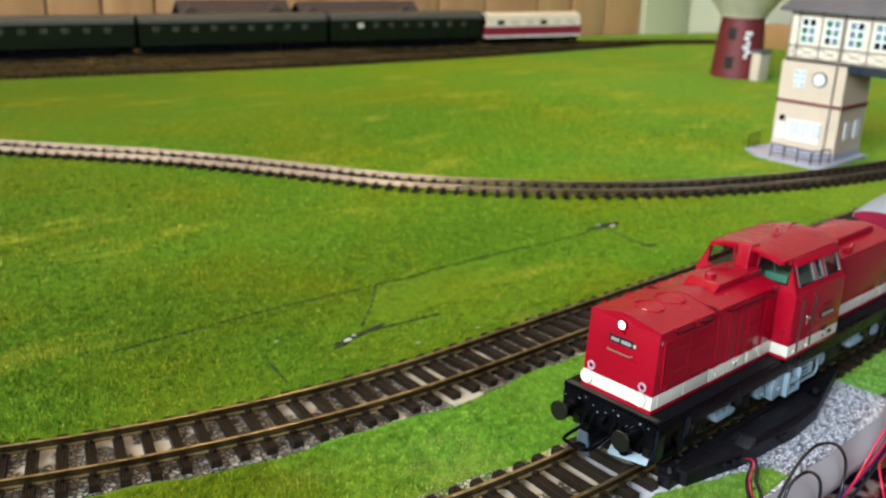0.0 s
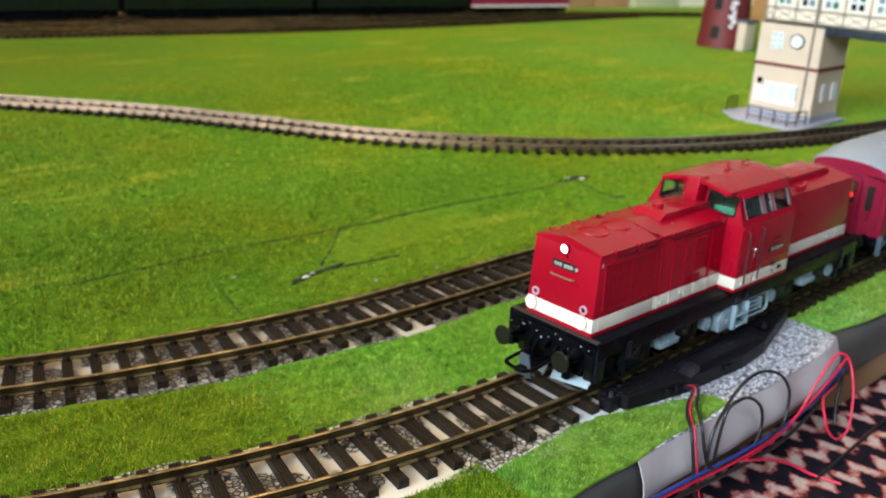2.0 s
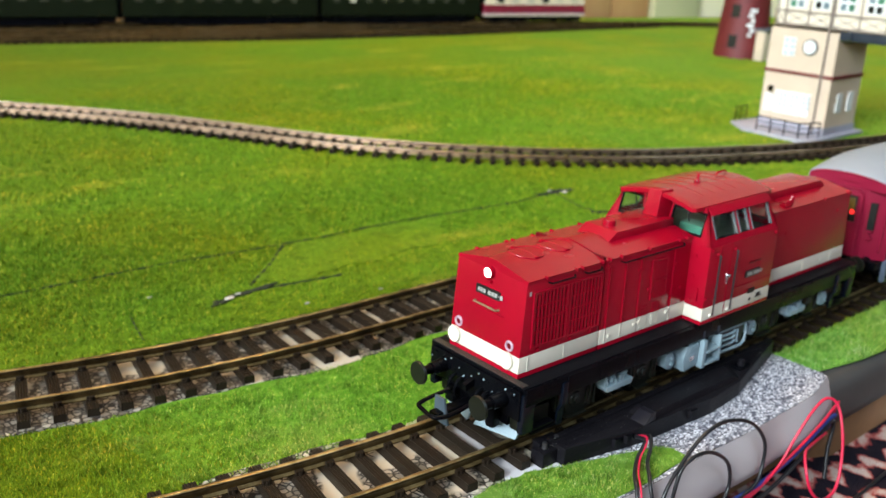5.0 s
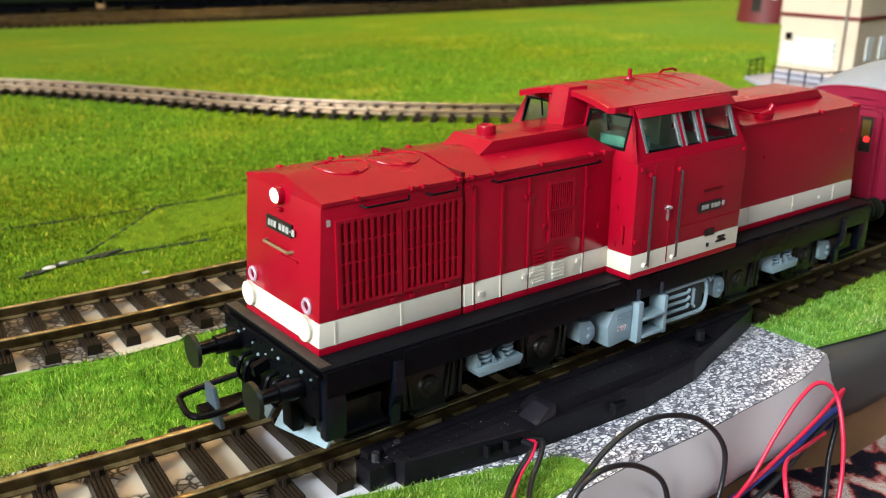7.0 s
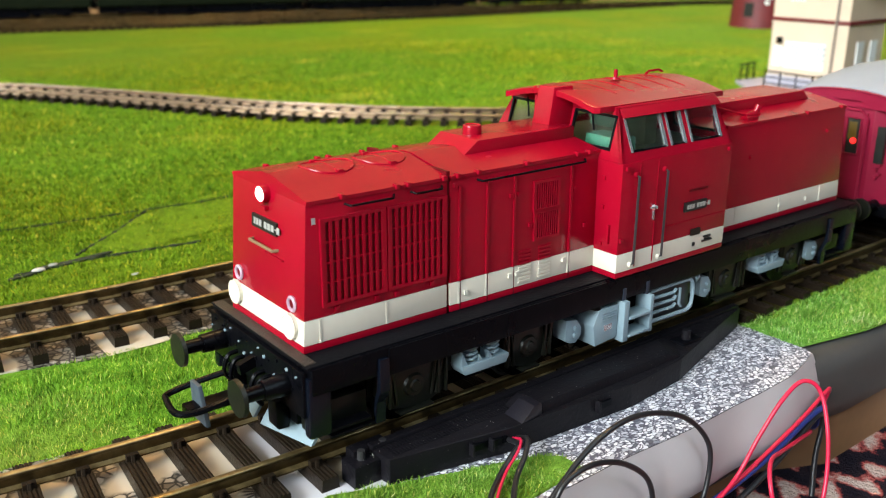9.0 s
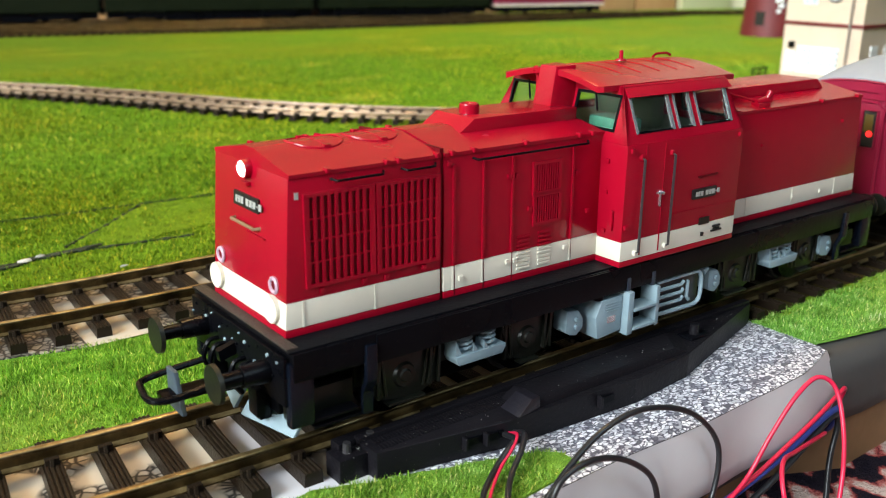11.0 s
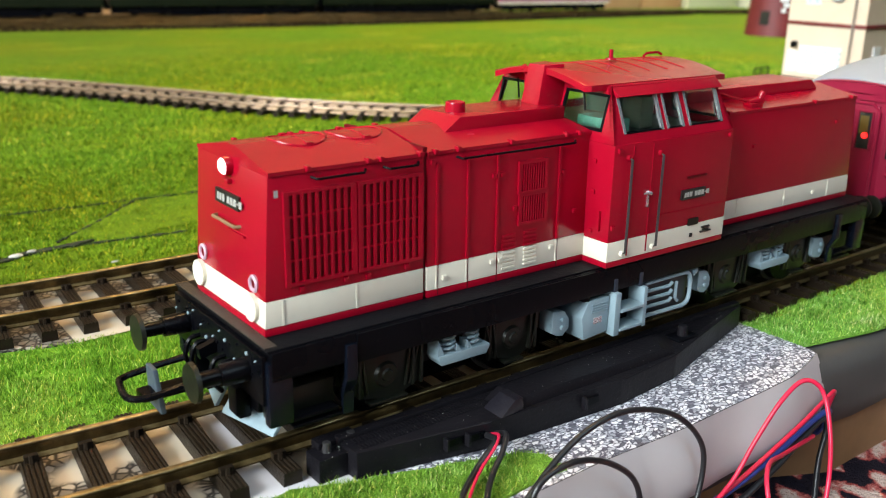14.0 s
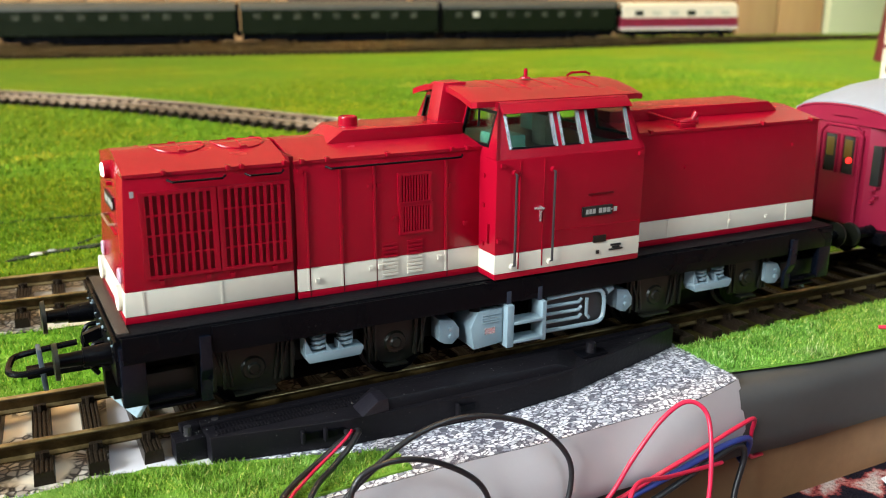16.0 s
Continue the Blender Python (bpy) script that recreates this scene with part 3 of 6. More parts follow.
def sheet(profile_at, thick, P0=-3.4):
    """A bent sheet: profile_at(x) gives its line across, which is closed by a second line below it."""
    bm = bmesh.new()
    prev = None
    for i in range(NP + 1):
        x = P0 + (P1 - P0) * i / NP
        top = profile_at(x)
        loop = [(x, y, z) for y, z in top] + [(x, y + thick, z - thick) for y, z in top[::-1]]
        cur = [bm.verts.new(p) for p in loop]
        if prev:
            for k in range(len(cur)):
                j = (k + 1) % len(cur)
                bm.faces.new((prev[k], cur[k], cur[j], prev[j]))
        else:
            bm.faces.new(cur)
        prev = cur
    bm.faces.new(prev[::-1])
    return bm


def sagging(x):
    return 0.06 * math.sin(x * 1.3) + 0.04 * math.sin(x * 3.1 + 1)


part("printed_face", sheet(lambda x: [(-1.1, 0.004), (-1.7, 0.004), (-2.3, 0.003), (paper_front(x) + 0.12, -0.005), (paper_front(x), -0.03)], 0.025), GRAVEL, paper, smooth=60)
part("folded_edge", sheet(lambda x: [(paper_front(x) + dy + sagging(x) * k, z) for dy, z, k in ((-0.012, -0.034, 0.0), (-0.07, -0.2, 0.4), (-0.17, -0.5, 0.7), (-0.23, -0.8, 0.5), (-0.21, -1.04, 0.3))], 0.025, -0.55), PAPER, paper, "plain white back of the paper", 60)

part("paper_margin", prism(bmesh.new(), [(-0.12, 1.15), (-0.22, 0.2), (-0.40, -1.30), (0.12, -1.42), (0.62, -1.60), (0.90, -1.72), (0.92, -1.52), (0.45, -1.20), (0.10, -1.05), (0.16, 0.2), (0.22, 1.15)], "z", 0.0135, 0.0185), MARGIN, paper, "blank lilac white margin of the paper")

# ---- tracks ----
RT = 0.42
SAG = math.radians(0.5)            # the near track sinks a little into the soft mat


def sunk(x):
    return -math.tan(SAG) * min(max(x - 1.5, 0.0), 13.0)



def loco_line():
    right = arcs(1.5, 0.0, 0.0, [(62, 0)])
    left = arcs(1.5, 0.0, math.pi, [(24, -37.5)])
    return [(x, y, h + math.pi) for x, y, h in left[:0:-1]] + right


def second_line():
    tilt = -0.030
    right = arcs(1.0, 6.02, tilt, [(70, 0)])
    left = arcs(1.0, 6.02, math.pi + tilt, [(26, -33.5)])
    return [(x, y, h + math.pi) for x, y, h in left[:0:-1]] + right


def spline_line(pts, step=0.65):
    p = glide([(x, y, 0) for x, y in pts], 40)
    out, left = [], 0.0
    for a, b in zip(p, p[1:]):
        d = (b - a).length
        while left <= d:
            q = a + (b - a) * (left / d)
            out.append((q.x, q.y, math.atan2(b.y - a.y, b.x - a.x)))
            left += step
        left -= d
    return out


BACKLINE = spline_line([(-16, 62), (-7.5, 50.5), (-0.5, 41.8), (5.8, 34.3), (9.35, 28.7), (12.5, 23.3), (16.25, 19.0), (20.6, 15.4), (26.2, 12.45), (33.7, 9.9), (43, 8.2), (56, 7.0)])
LOCOLINE, SECONDLINE = loco_line(), second_line()


def far_line(off, x0, x1):
    a = math.atan(SLOPE)
    n = int((x1 - x0) / math.cos(a) / 0.65)
    return [(x0 + i * 0.65 * math.cos(a), far_y(x0 + i * 0.65 * math.cos(a)) + off, a) for i in range(n)]


def bend_line():
    """The far curve that runs from the long straight round towards the water tower."""
    return spline_line([(30, 70.2), (50, 65.6), (66, 61.6), (80, 57.0), (91, 51.5), (101, 43.0), (108, 33)])


FARLINES = [far_line(-8.5, -40, 60), far_line(-13.2, -40, 44), spline_line([(-40, 81.0), (-20, 75.8), (0, 70.5), (20, 65.3), (34, 61.9), (50, 59.4), (66, 58.3), (78, 57.2)]), bend_line()]

SLEEPER_MESH = FAR_SLEEPER_MESH = None


def sleeper_mesh():
    bm = bmesh.new()
    # a plank with a grained top, two shoulders and rail clips
    prism(bm, [(-0.13, 0.0), (0.13, 0.0), (0.118, 0.185), (0.09, 0.19), (0.075, 0.172), (0.055, 0.19), (0.03, 0.19), (0.018, 0.170), (-0.002, 0.19), (-0.03, 0.19), (-0.042, 0.172), (-0.058, 0.19), (-0.085, 0.19), (-0.096, 0.174), (-0.118, 0.185)], "y", -1.28, 1.28)
    for side in (-1, 1):
        for inner in (-1, 1):
            y = side * 0.752 + inner * 0.125
            box(bm, -0.085, 0.085, y - 0.045, y + 0.045, 0.165, 0.265)
            cone(bm, (0, y + inner * 0.05, 0.18), (0, y + inner * 0.05, 0.285), 0.04, 0.03, 6)
    at = Vector((0, 0, 0))
    return mesh_of("sleeper", bm, SLEEPER, at, 30)


def rail_bm(line, off, head=0.052, lift=RT, sag=False):
    prof = [(-0.10, 0.19), (0.10, 0.19), (0.10, 0.212), (0.022, 0.235), (0.022, lift - 0.075), (head * 0.92, lift - 0.058), (head, lift - 0.045), (head, lift - 0.026), (head * 0.9, lift - 0.012), (head * 0.6, lift - 0.002), (-head * 0.6, lift - 0.002), (-head * 0.9, lift - 0.012), (-head, lift - 0.026), (-head, lift - 0.045), (-head * 0.92, lift - 0.058), (-0.022, lift - 0.075), (-0.022, 0.235), (-0.10, 0.212)]
    bm = bmesh.new()
    prev = None
    for x, y, h in line:
        nx, ny = -math.sin(h), math.cos(h)
        dz = sunk(x) if sag else 0.0
        cur = [bm.verts.new((x + nx * (off + u), y + ny * (off + u), z + dz)) for u, z in prof]
        if prev:
            for k in range(len(prof)):
                j = (k + 1) % len(prof)
                bm.faces.new((prev[k], cur[k], cur[j], prev[j]))
        else:
            bm.faces.new(cur)
        prev = cur
    bm.faces.new(prev[::-1])
    return bm


def bed_bm(line, half, z):
    bm = bmesh.new()
    prev = None
    for i, (x, y, h) in enumerate(line):
        nx, ny = -math.sin(h), math.cos(h)
        w = half + 0.10 * math.sin(i * 0.7) + 0.06 * math.sin(i * 1.9)
        cur = [bm.verts.new((x + nx * u, y + ny * u, zz)) for u, zz in ((w, z), (-w, z), (-w, z - 0.05), (w, z - 0.05))]
        if prev:
            for k in range(4):
                j = (k + 1) % 4
                bm.faces.new((prev[k], cur[k], cur[j], prev[j]))
        prev = cur
    return bm


def track(label, line, bed=True, singles=True, wide=1.5, lift=0.0, paper=None, metal=None, sag=False):
    x, y, h = line[len(line) // 2]
    t = thing("railway_track", label, "railway track", (x, y, 0), "model railway tracks")
    for off in (-0.752, 0.752):
        part("rail", rail_bm(line, off, sag=sag), metal or RAIL, t, "brass brown metal rail", 65)
    if bed:
        strip = [p for p in line if p[0] < 7.6] if sag else line
        part("ballast_strip", bed_bm(strip, wide, 0.012 + lift), paper or BALLAST, t, "cream stone printed paper strip")
        if sag:
            part("ballast_strip", bed_bm([p for p in line if p[0] > 7.0], wide - 0.25, -0.006), EARTH, t, "dark brown bed")
    for x, y, h in line:
        ob = new("sleeper", SLEEPER_MESH if singles else FAR_SLEEPER_MESH)
        ob.parent = t
        ob.matrix_basis = Matrix.Translation((Vector((x, y, 0.015 + (sunk(x) if sag else 0.0))) - ORIGIN[t.name]) * K) @ Matrix.Rotation(h + rnd.uniform(-0.012, 0.012), 4, "Z")
    return t

# ---- the red diesel locomotive ----
CX = 6.21


def hood_section(x0, x1, z0, z1, slope0=0.0, slope1=0.0, grow=0.0):
    """Part of the hood between two heights; the end faces lean."""
    def half(z):
        return 0.995 - 0.014 * (z - 1.89) + grow
    bm = bmesh.new()
    return hexa(bm, [(x0 + slope0 * (z0 - 1.89), -half(z0), z0), (x1 - slope1 * (z0 - 1.89), -half(z0), z0), (x1 - slope1 * (z0 - 1.89), half(z0), z0), (x0 + slope0 * (z0 - 1.89), half(z0), z0),
                     (x0 + slope0 * (z1 - 1.89), -half(z1), z1), (x1 - slope1 * (z1 - 1.89), -half(z1), z1), (x1 - slope1 * (z1 - 1.89), half(z1), z1), (x0 + slope0 * (z1 - 1.89), half(z1), z1)], 0.018)


def hood_roof(x0, x1, s0=0.0, s1=0.0, top=4.0):
    """A low pitched hood roof with a slight lip over the sides."""
    pts = [(-0.985, 3.79), (-0.985, 3.835), (-0.30, top - 0.035), (-0.12, top), (0.12, top), (0.30, top - 0.035), (0.985, 3.835), (0.985, 3.79)]
    bm = bmesh.new()
    lo = [bm.verts.new((x0 + s0 * (z - 1.89), y, z)) for y, z in pts]
    hi = [bm.verts.new((x1 - s1 * (z - 1.89), y, z)) for y, z in pts]
    bm.faces.new(lo[::-1]), bm.faces.new(hi)
    for i in range(len(pts)):
        j = (i + 1) % len(pts)
        bm.faces.new((lo[i], lo[j], hi[j], hi[i]))
    return bm


loco = thing("locomotive", "dark red model diesel locomotive with a cream stripe on track", "locomotive", (CX, 0, RT))
loco.location.z += sunk(CX) * K
loco.rotation_euler = (0, SAG, 0)

# frame and deck
part("frame", box(bmesh.new(), -0.12, 12.54, -1.40, 1.40, 1.50, 1.86, 0.02), BLACK, loco, "black running board and frame")
part("deck_plate", box(bmesh.new(), -0.16, 12.58, -1.36, 1.36, 1.862, 1.885, 0.008), DECK, loco, "dusty black deck")
for x0, x1, y in ((1.0, 11.4, -1.43), (1.0, 11.4, 1.40)):
    part("frame_sill", box(bmesh.new(), x0, x1, y, y + 0.03, 1.48, 1.85, 0.008), BLACK, loco)

# hoods: red base band, cream stripe, red sides, roof
SL = 0.062
for x0, x1, s0, s1 in ((0.0, 2.275, SL, 0), (2.325, 5.24, 0, 0), (7.9, 12.42, 0, SL)):
    part("hood_base", hood_section(x0, x1, 1.886, 1.985, s0, s1), RED, loco)
    part("stripe", hood_section(x0, x1, 1.985, 2.315, s0, s1, 0.003), WHITE, loco, "cream white stripe")
    part("hood", hood_section(x0, x1, 2.315, 3.80, s0, s1), RED, loco)
    part("hood_roof", hood_roof(x0, x1, s0, s1), RED, loco)
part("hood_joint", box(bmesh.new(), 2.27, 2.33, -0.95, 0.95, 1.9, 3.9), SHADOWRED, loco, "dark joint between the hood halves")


def side_y(z, out=0.0):
    return -(0.995 - 0.014 * (z - 1.89) + out)


def on_side(x0, x1, z0, z1, out, depth=0.05, far=False):
    """A flat piece standing out of the hood side."""
    f = -1 if far else 1
    y0, y1 = side_y(z0, out) * f, side_y(z1, out) * f
    d = depth * f
    bm = bmesh.new()
    return hexa(bm, [(x0, y0, z0), (x1, y0, z0), (x1, y0 + d, z0), (x0, y0 + d, z0), (x0, y1, z1), (x1, y1, z1), (x1, y1 + d, z1), (x0, y1 + d, z1)])


def grille(x0, x1, z0, z1, slats, bars, wide=0.021, ground=None):
    # flat panel; a dark red here stands for the shade behind the slats
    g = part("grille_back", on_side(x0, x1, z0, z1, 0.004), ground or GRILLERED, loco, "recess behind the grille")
    step = (x1 - x0) / slats
    for i in range(slats + 1):
        part("slat", on_side(x0 + i * step - wide, x0 + i * step + wide, z0, z1, 0.032, 0.03), RED, g)
    for i in range(bars):
        z = z0 + (z1 - z0) * (i + 1) / (bars + 1)
        part("crossbar", on_side(x0, x1, z - 0.012, z + 0.012, 0.027, 0.03), RED, g)
    for a, b, c, d in ((x0 - 0.05, x1 + 0.05, z1, z1 + 0.045), (x0 - 0.05, x1 + 0.05, z0 - 0.045, z0), (x0 - 0.05, x0 - 0.01, z0, z1), (x1 + 0.01, x1 + 0.05, z0, z1)):
        part("grille_rim", on_side(a, b, c, d, 0.036, 0.04), RED, g)
    return g


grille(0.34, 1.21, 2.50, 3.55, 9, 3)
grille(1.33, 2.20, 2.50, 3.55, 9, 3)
grille(3.90, 4.34, 3.12, 3.50, 10, 0, 0.011, RED)
grille(3.92, 4.36, 2.68, 3.05, 10, 0, 0.011, RED)


def louvre(x0, x1, z0, z1, count, material):
    for i in range(count):
        z = z0 + (z1 - z0) * i / (count - 1)
        part("louvre", on_side(x0, x1, z - 0.016, z + 0.014, 0.022, 0.03), material, loco)


louvre(3.60, 3.84, 2.06, 2.28, 5, WHITE)
louvre(4.00, 4.24, 2.06, 2.28, 5, WHITE)
louvre(3.60, 3.84, 2.34, 2.52, 4, RED)
louvre(4.00, 4.24, 2.34, 2.52, 4, RED)

# panel joints, hinges and clips along the side doors
for x in (2.48, 2.98, 3.49, 4.63):
    part("door_strip", on_side(x - 0.02, x + 0.016, 2.33, 3.68, 0.030, 0.03), RED, loco)
    # the joint beside each strip, with the strip's shade in its colour
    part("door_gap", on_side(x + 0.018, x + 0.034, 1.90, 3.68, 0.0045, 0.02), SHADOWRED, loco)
for x in (0.25, 1.26, 2.48, 2.98, 4.63, 8.9, 10.3, 11.7):
    part("stripe_joint", on_side(x - 0.014, x + 0.014, 1.99, 2.312, 0.012, 0.02), WHITE, loco)
for x, z in ((2.40, 3.70), (2.60, 2.13), (3.42, 2.2), (3.56, 2.2), (3.42, 3.40), (3.56, 3.40), (4.52, 2.22), (4.70, 3.3), (2.98, 2.85), (3.80, 2.9), (1.1, 2.40), (1.42, 2.38), (0.5, 2.40), (2.0, 2.40), (4.95, 2.7), (10.3, 2.13), (11.2, 2.13), (11.7, 3.4), (9.2, 3.2)):
    part("hinge", on_side(x - 0.03, x + 0.03, z - 0.03, z + 0.03, 0.035, 0.05), WHITE if z < 2.3 else RED, loco)
part("small_label", on_side(0.19, 0.24, 3.54, 3.62, 0.006, 0.02), BARS, loco, "tiny white label")

# roof edge lugs, black grab rails, hatches
def roof_at(y):
    return float(np.interp(abs(y), [0.12, 0.30, 0.985], [4.0, 3.965, 3.835]))


for x in (0.62, 1.44, 1.62, 2.20, 2.44, 2.80, 3.7, 4.72, 4.98, 8.4, 10.9, 12.1):
    part("lug", box(bmesh.new(), x - 0.03, x + 0.03, -1.025, -0.93, 3.80, 3.865, 0.012), RED, loco)
    part("lug", box(bmesh.new(), x - 0.03, x + 0.03, 0.93, 1.025, 3.80, 3.865, 0.012), RED, loco)
for x0, x1 in ((0.66, 1.40), (1.66, 2.18), (2.78, 4.90)):
    part("grab_rail", tube(bmesh.new(), [(x0, -0.98, 3.73), (x0 + 0.05, -1.05, 3.71), (x1 - 0.05, -1.05, 3.71), (x1, -0.98, 3.73)], 0.016, 8), BLACK, loco, "black wire grab rail")
for cx in (1.0, 1.83):
    loop = [(cx + 0.36 * math.cos(k * math.pi / 18), 0.36 * math.sin(k * math.pi / 18)) for k in range(36)]
    hatch = part("fan_hatch", tube(bmesh.new(), [(u, v, roof_at(v) + 0.004) for u, v in loop], 0.016, 6, True), RED, loco, "round raised rim of the roof hatch")
    part("hatch_bar", tube(bmesh.new(), [(cx, v, roof_at(v) + 0.002) for v in (-0.35, -0.2, 0.0, 0.2, 0.35)], 0.012, 6), RED, hatch)
    for dy in (-0.34, 0.34):
        part("hatch_clip", box(bmesh.new(), cx - 0.05, cx + 0.05, dy - 0.03, dy + 0.03, 3.94, 3.995, 0.006), RED, hatch)
part("exhaust_fairing", prism(bmesh.new(), [(2.98, 3.93), (3.25, 4.12), (5.2, 4.12), (5.2, 3.93)], "y", -0.44, 0.44, 0.02), RED, loco, "raised red fairing on the hood")
st = part("exhaust_stub", cone(bmesh.new(), (3.5, 0, 4.1), (3.5, 0, 4.24), 0.145, 0.14, 20), RED, loco)
part("stub_rim", ring(bmesh.new(), (3.5, 0, 4.235), (0, 0, 1), 0.12, 0.022), RED, st)
part("rear_fairing", prism(bmesh.new(), [(7.95, 3.93), (7.95, 4.13), (11.55, 4.13), (11.78, 3.94)], "y", -0.46, 0.46, 0.02), RED, loco, "raised red fairing on the rear hood")
bm = bmesh.new()
tube(bm, [(8.75, -0.45, 4.07), (8.95, -0.62, 4.0), (9.2, -0.80, 3.93)], 0.022, 6)
box(bm, 9.08, 9.42, -0.92, -0.74, 3.84, 3.92, 0.02)
cone(bm, (9.12, -0.83, 3.93), (9.48, -0.83, 3.95), 0.035, 0.075, 12)
cone(bm, (9.36, -0.84, 3.92), (9.46, -0.86, 4.08), 0.035, 0.06, 12)
part("roof_horn", bm, RED, loco)

# nose: lamp, plate, handrail, marker lights
def nose_x(z):
    return SL * (z - 1.89)


lamp = part("headlight", cone(bmesh.new(), (nose_x(3.74) + 0.03, 0.02, 3.74), (nose_x(3.74) - 0.09, 0.02, 3.735), 0.125, 0.12, 20), RED, loco)
part("lens", cone(bmesh.new(), (nose_x(3.74) - 0.085, 0.02, 3.735), (nose_x(3.74) - 0.115, 0.02, 3.733), 0.105, 0.07, 20), LAMP, lamp, "lit white headlight lens")
part("bracket", box(bmesh.new(), nose_x(3.55) - 0.06, nose_x(3.55) + 0.03, -0.06, 0.10, 3.53, 3.58, 0.01), RED, loco)


def number_plate(c, right, up, out, w, h, parent):
    """A black plate with a row of plain bars."""
    c, right, up, out = Vector(c), Vector(right), Vector(up), Vector(out)

    def slab_at(u0, u1, v0, v1, d0, d1):
        q = [c + right * u + up * v + out * d0 for u, v in ((u0, v0), (u1, v0), (u1, v1), (u0, v1))]
        p = [c + right * u + up * v + out * d1 for u, v in ((u0, v0), (u1, v0), (u1, v1), (u0, v1))]
        return hexa(bmesh.new(), q + p)
    pl = part("number_plate", slab_at(-w / 2, w / 2, -h / 2, h / 2, -0.02, 0.02), PLATE, parent, "black plate with white lettering")
    x = -w * 0.40
    for wide in (0.055, 0.055, 0.07, 0, 0.075, 0.075, 0.075, 0.04, 0.075):
        k = wide * w / 0.70
        if wide:
            part("bar", slab_at(x, x + k, -h * (0.25 if wide > 0.05 else 0.05), h * (0.25 if wide > 0.05 else 0.05), 0.018, 0.026), BARS, pl)
        x += (k or 0.03) + 0.022 * w / 0.70
    return pl


number_plate((nose_x(3.33) - 0.012, 0.02, 3.33), (0, -1, 0), (SL, 0, 1), (-1, 0, 0), 0.66, 0.17, loco)
number_plate((7.02, -1.485, 2.78), (1, 0, 0), (0, 0, 1), (0, -1, 0), 0.56, 0.15, loco)
part("nose_rail", tube(bmesh.new(), [(nose_x(3.1) + 0.02, 0.36, 3.06), (nose_x(3.1) - 0.07, 0.34, 3.06), (nose_x(3.1) - 0.07, -0.28, 3.055), (nose_x(3.1) + 0.02, -0.32, 3.06)], 0.022, 8), TANRAIL, loco, "worn brown wire handrail")
part("nose_step", box(bmesh.new(), nose_x(2.95) - 0.03, nose_x(2.95) + 0.02, -0.46, 0.0, 2.955, 2.975), RED, loco)
for y, yl in ((-0.70, -0.68), (0.76, 0.84)):
    m = part("marker_ring", ring(bmesh.new(), (nose_x(2.47) - 0.01, y, 2.47), (1, 0, 0), 0.085, 0.028), LILAC, loco, "pale lilac lamp ring")
    part("marker_bowl", cone(bmesh.new(), (nose_x(2.47) + 0.02, y, 2.47), (nose_x(2.47) - 0.012, y, 2.47), 0.075, 0.07, 16), SHADOWRED, m)
    m = part("lower_lamp", cone(bmesh.new(), (0.03, yl, 2.17), (-0.03, yl, 2.17), 0.172, 0.168, 28), WHITE, loco)
    part("lens", cone(bmesh.new(), (-0.029, yl, 2.17), (-0.038, yl, 2.17), 0.14, 0.135, 28), SOFTLAMP, m, "lit white lower headlight")
    part("lamp_rim", ring(bmesh.new(), (-0.028, yl, 2.17), (1, 0, 0), 0.16, 0.014), WHITE, m)
for x, y in ((12.46, -0.72), (12.46, 0.74)):
    part("marker_ring", ring(bmesh.new(), (x - 0.03, y, 2.52), (1, 0, 0), 0.085, 0.028), LILAC, loco)

# cab: lower body with stripe, sloping window band, roof
C0, C1, CW = 5.20, 7.90, 1.47
part("cab_base", box(bmesh.new(), C0, C1, -CW, CW, 1.886, 1.975, 0.015), RED, loco)
part("cab_stripe", box(bmesh.new(), C0 - 0.003, C1 + 0.003, -CW - 0.003, CW + 0.003, 1.975, 2.27, 0.015), WHITE, loco, "cream white stripe")
part("cab_body", box(bmesh.new(), C0, C1, -CW, CW, 2.27, 3.70, 0.02), RED, loco)
part("cab_floor", box(bmesh.new(), C0 + 0.12, C1 - 0.12, -1.3, 1.3, 3.695, 3.72), INTERIOR, loco)
part("console", box(bmesh.new(), 5.55, 5.95, -1.05, -0.35, 3.71, 3.97, 0.04), TURQUOISE, loco, "turquoise driver's desk in the cab")
part("console", box(bmesh.new(), 7.15, 7.5, 0.25, 1.05, 3.71, 4.0, 0.04), TURQUOISE, loco)
part("seat", box(bmesh.new(), 6.45, 6.75, -0.8, -0.4, 3.71, 4.2, 0.05), INTERIOR, loco)

ZB, ZT = 3.70, 4.47


def side_at(z):
    return CW - 0.015 - (z - ZB) * 0.42


def end_in(z):
    return (z - ZB) * 0.26


def band_side(x0, x1, z0, z1, f, thick=0.06, out=0.0):
    """A piece of the leaning side band between the cab body and the roof."""
    def x_in(x, z):
        return min(max(x, C0 + end_in(z)), C1 - end_in(z))
    q = []
    for z in (z0, z1):
        y = (side_at(z) + out) * f
        q += [(x_in(x0, z), y, z), (x_in(x1, z), y, z), (x_in(x1, z), y - thick * f, z), (x_in(x0, z), y - thick * f, z)]
    return hexa(bmesh.new(), q)


def band_end(y0, y1, z0, z1, rear, thick=0.06, out=0.0):
    q = []
    for z in (z0, z1):
        x = (C1 - end_in(z) + out) if rear else (C0 + end_in(z) - out)
        d = -thick if rear else thick
        lim = side_at(z)
        a, b = max(-lim, min(lim, y0)), max(-lim, min(lim, y1))
        q += [(x, a, z), (x, b, z), (x + d, b, z), (x + d, a, z)]
    return hexa(bmesh.new(), q)


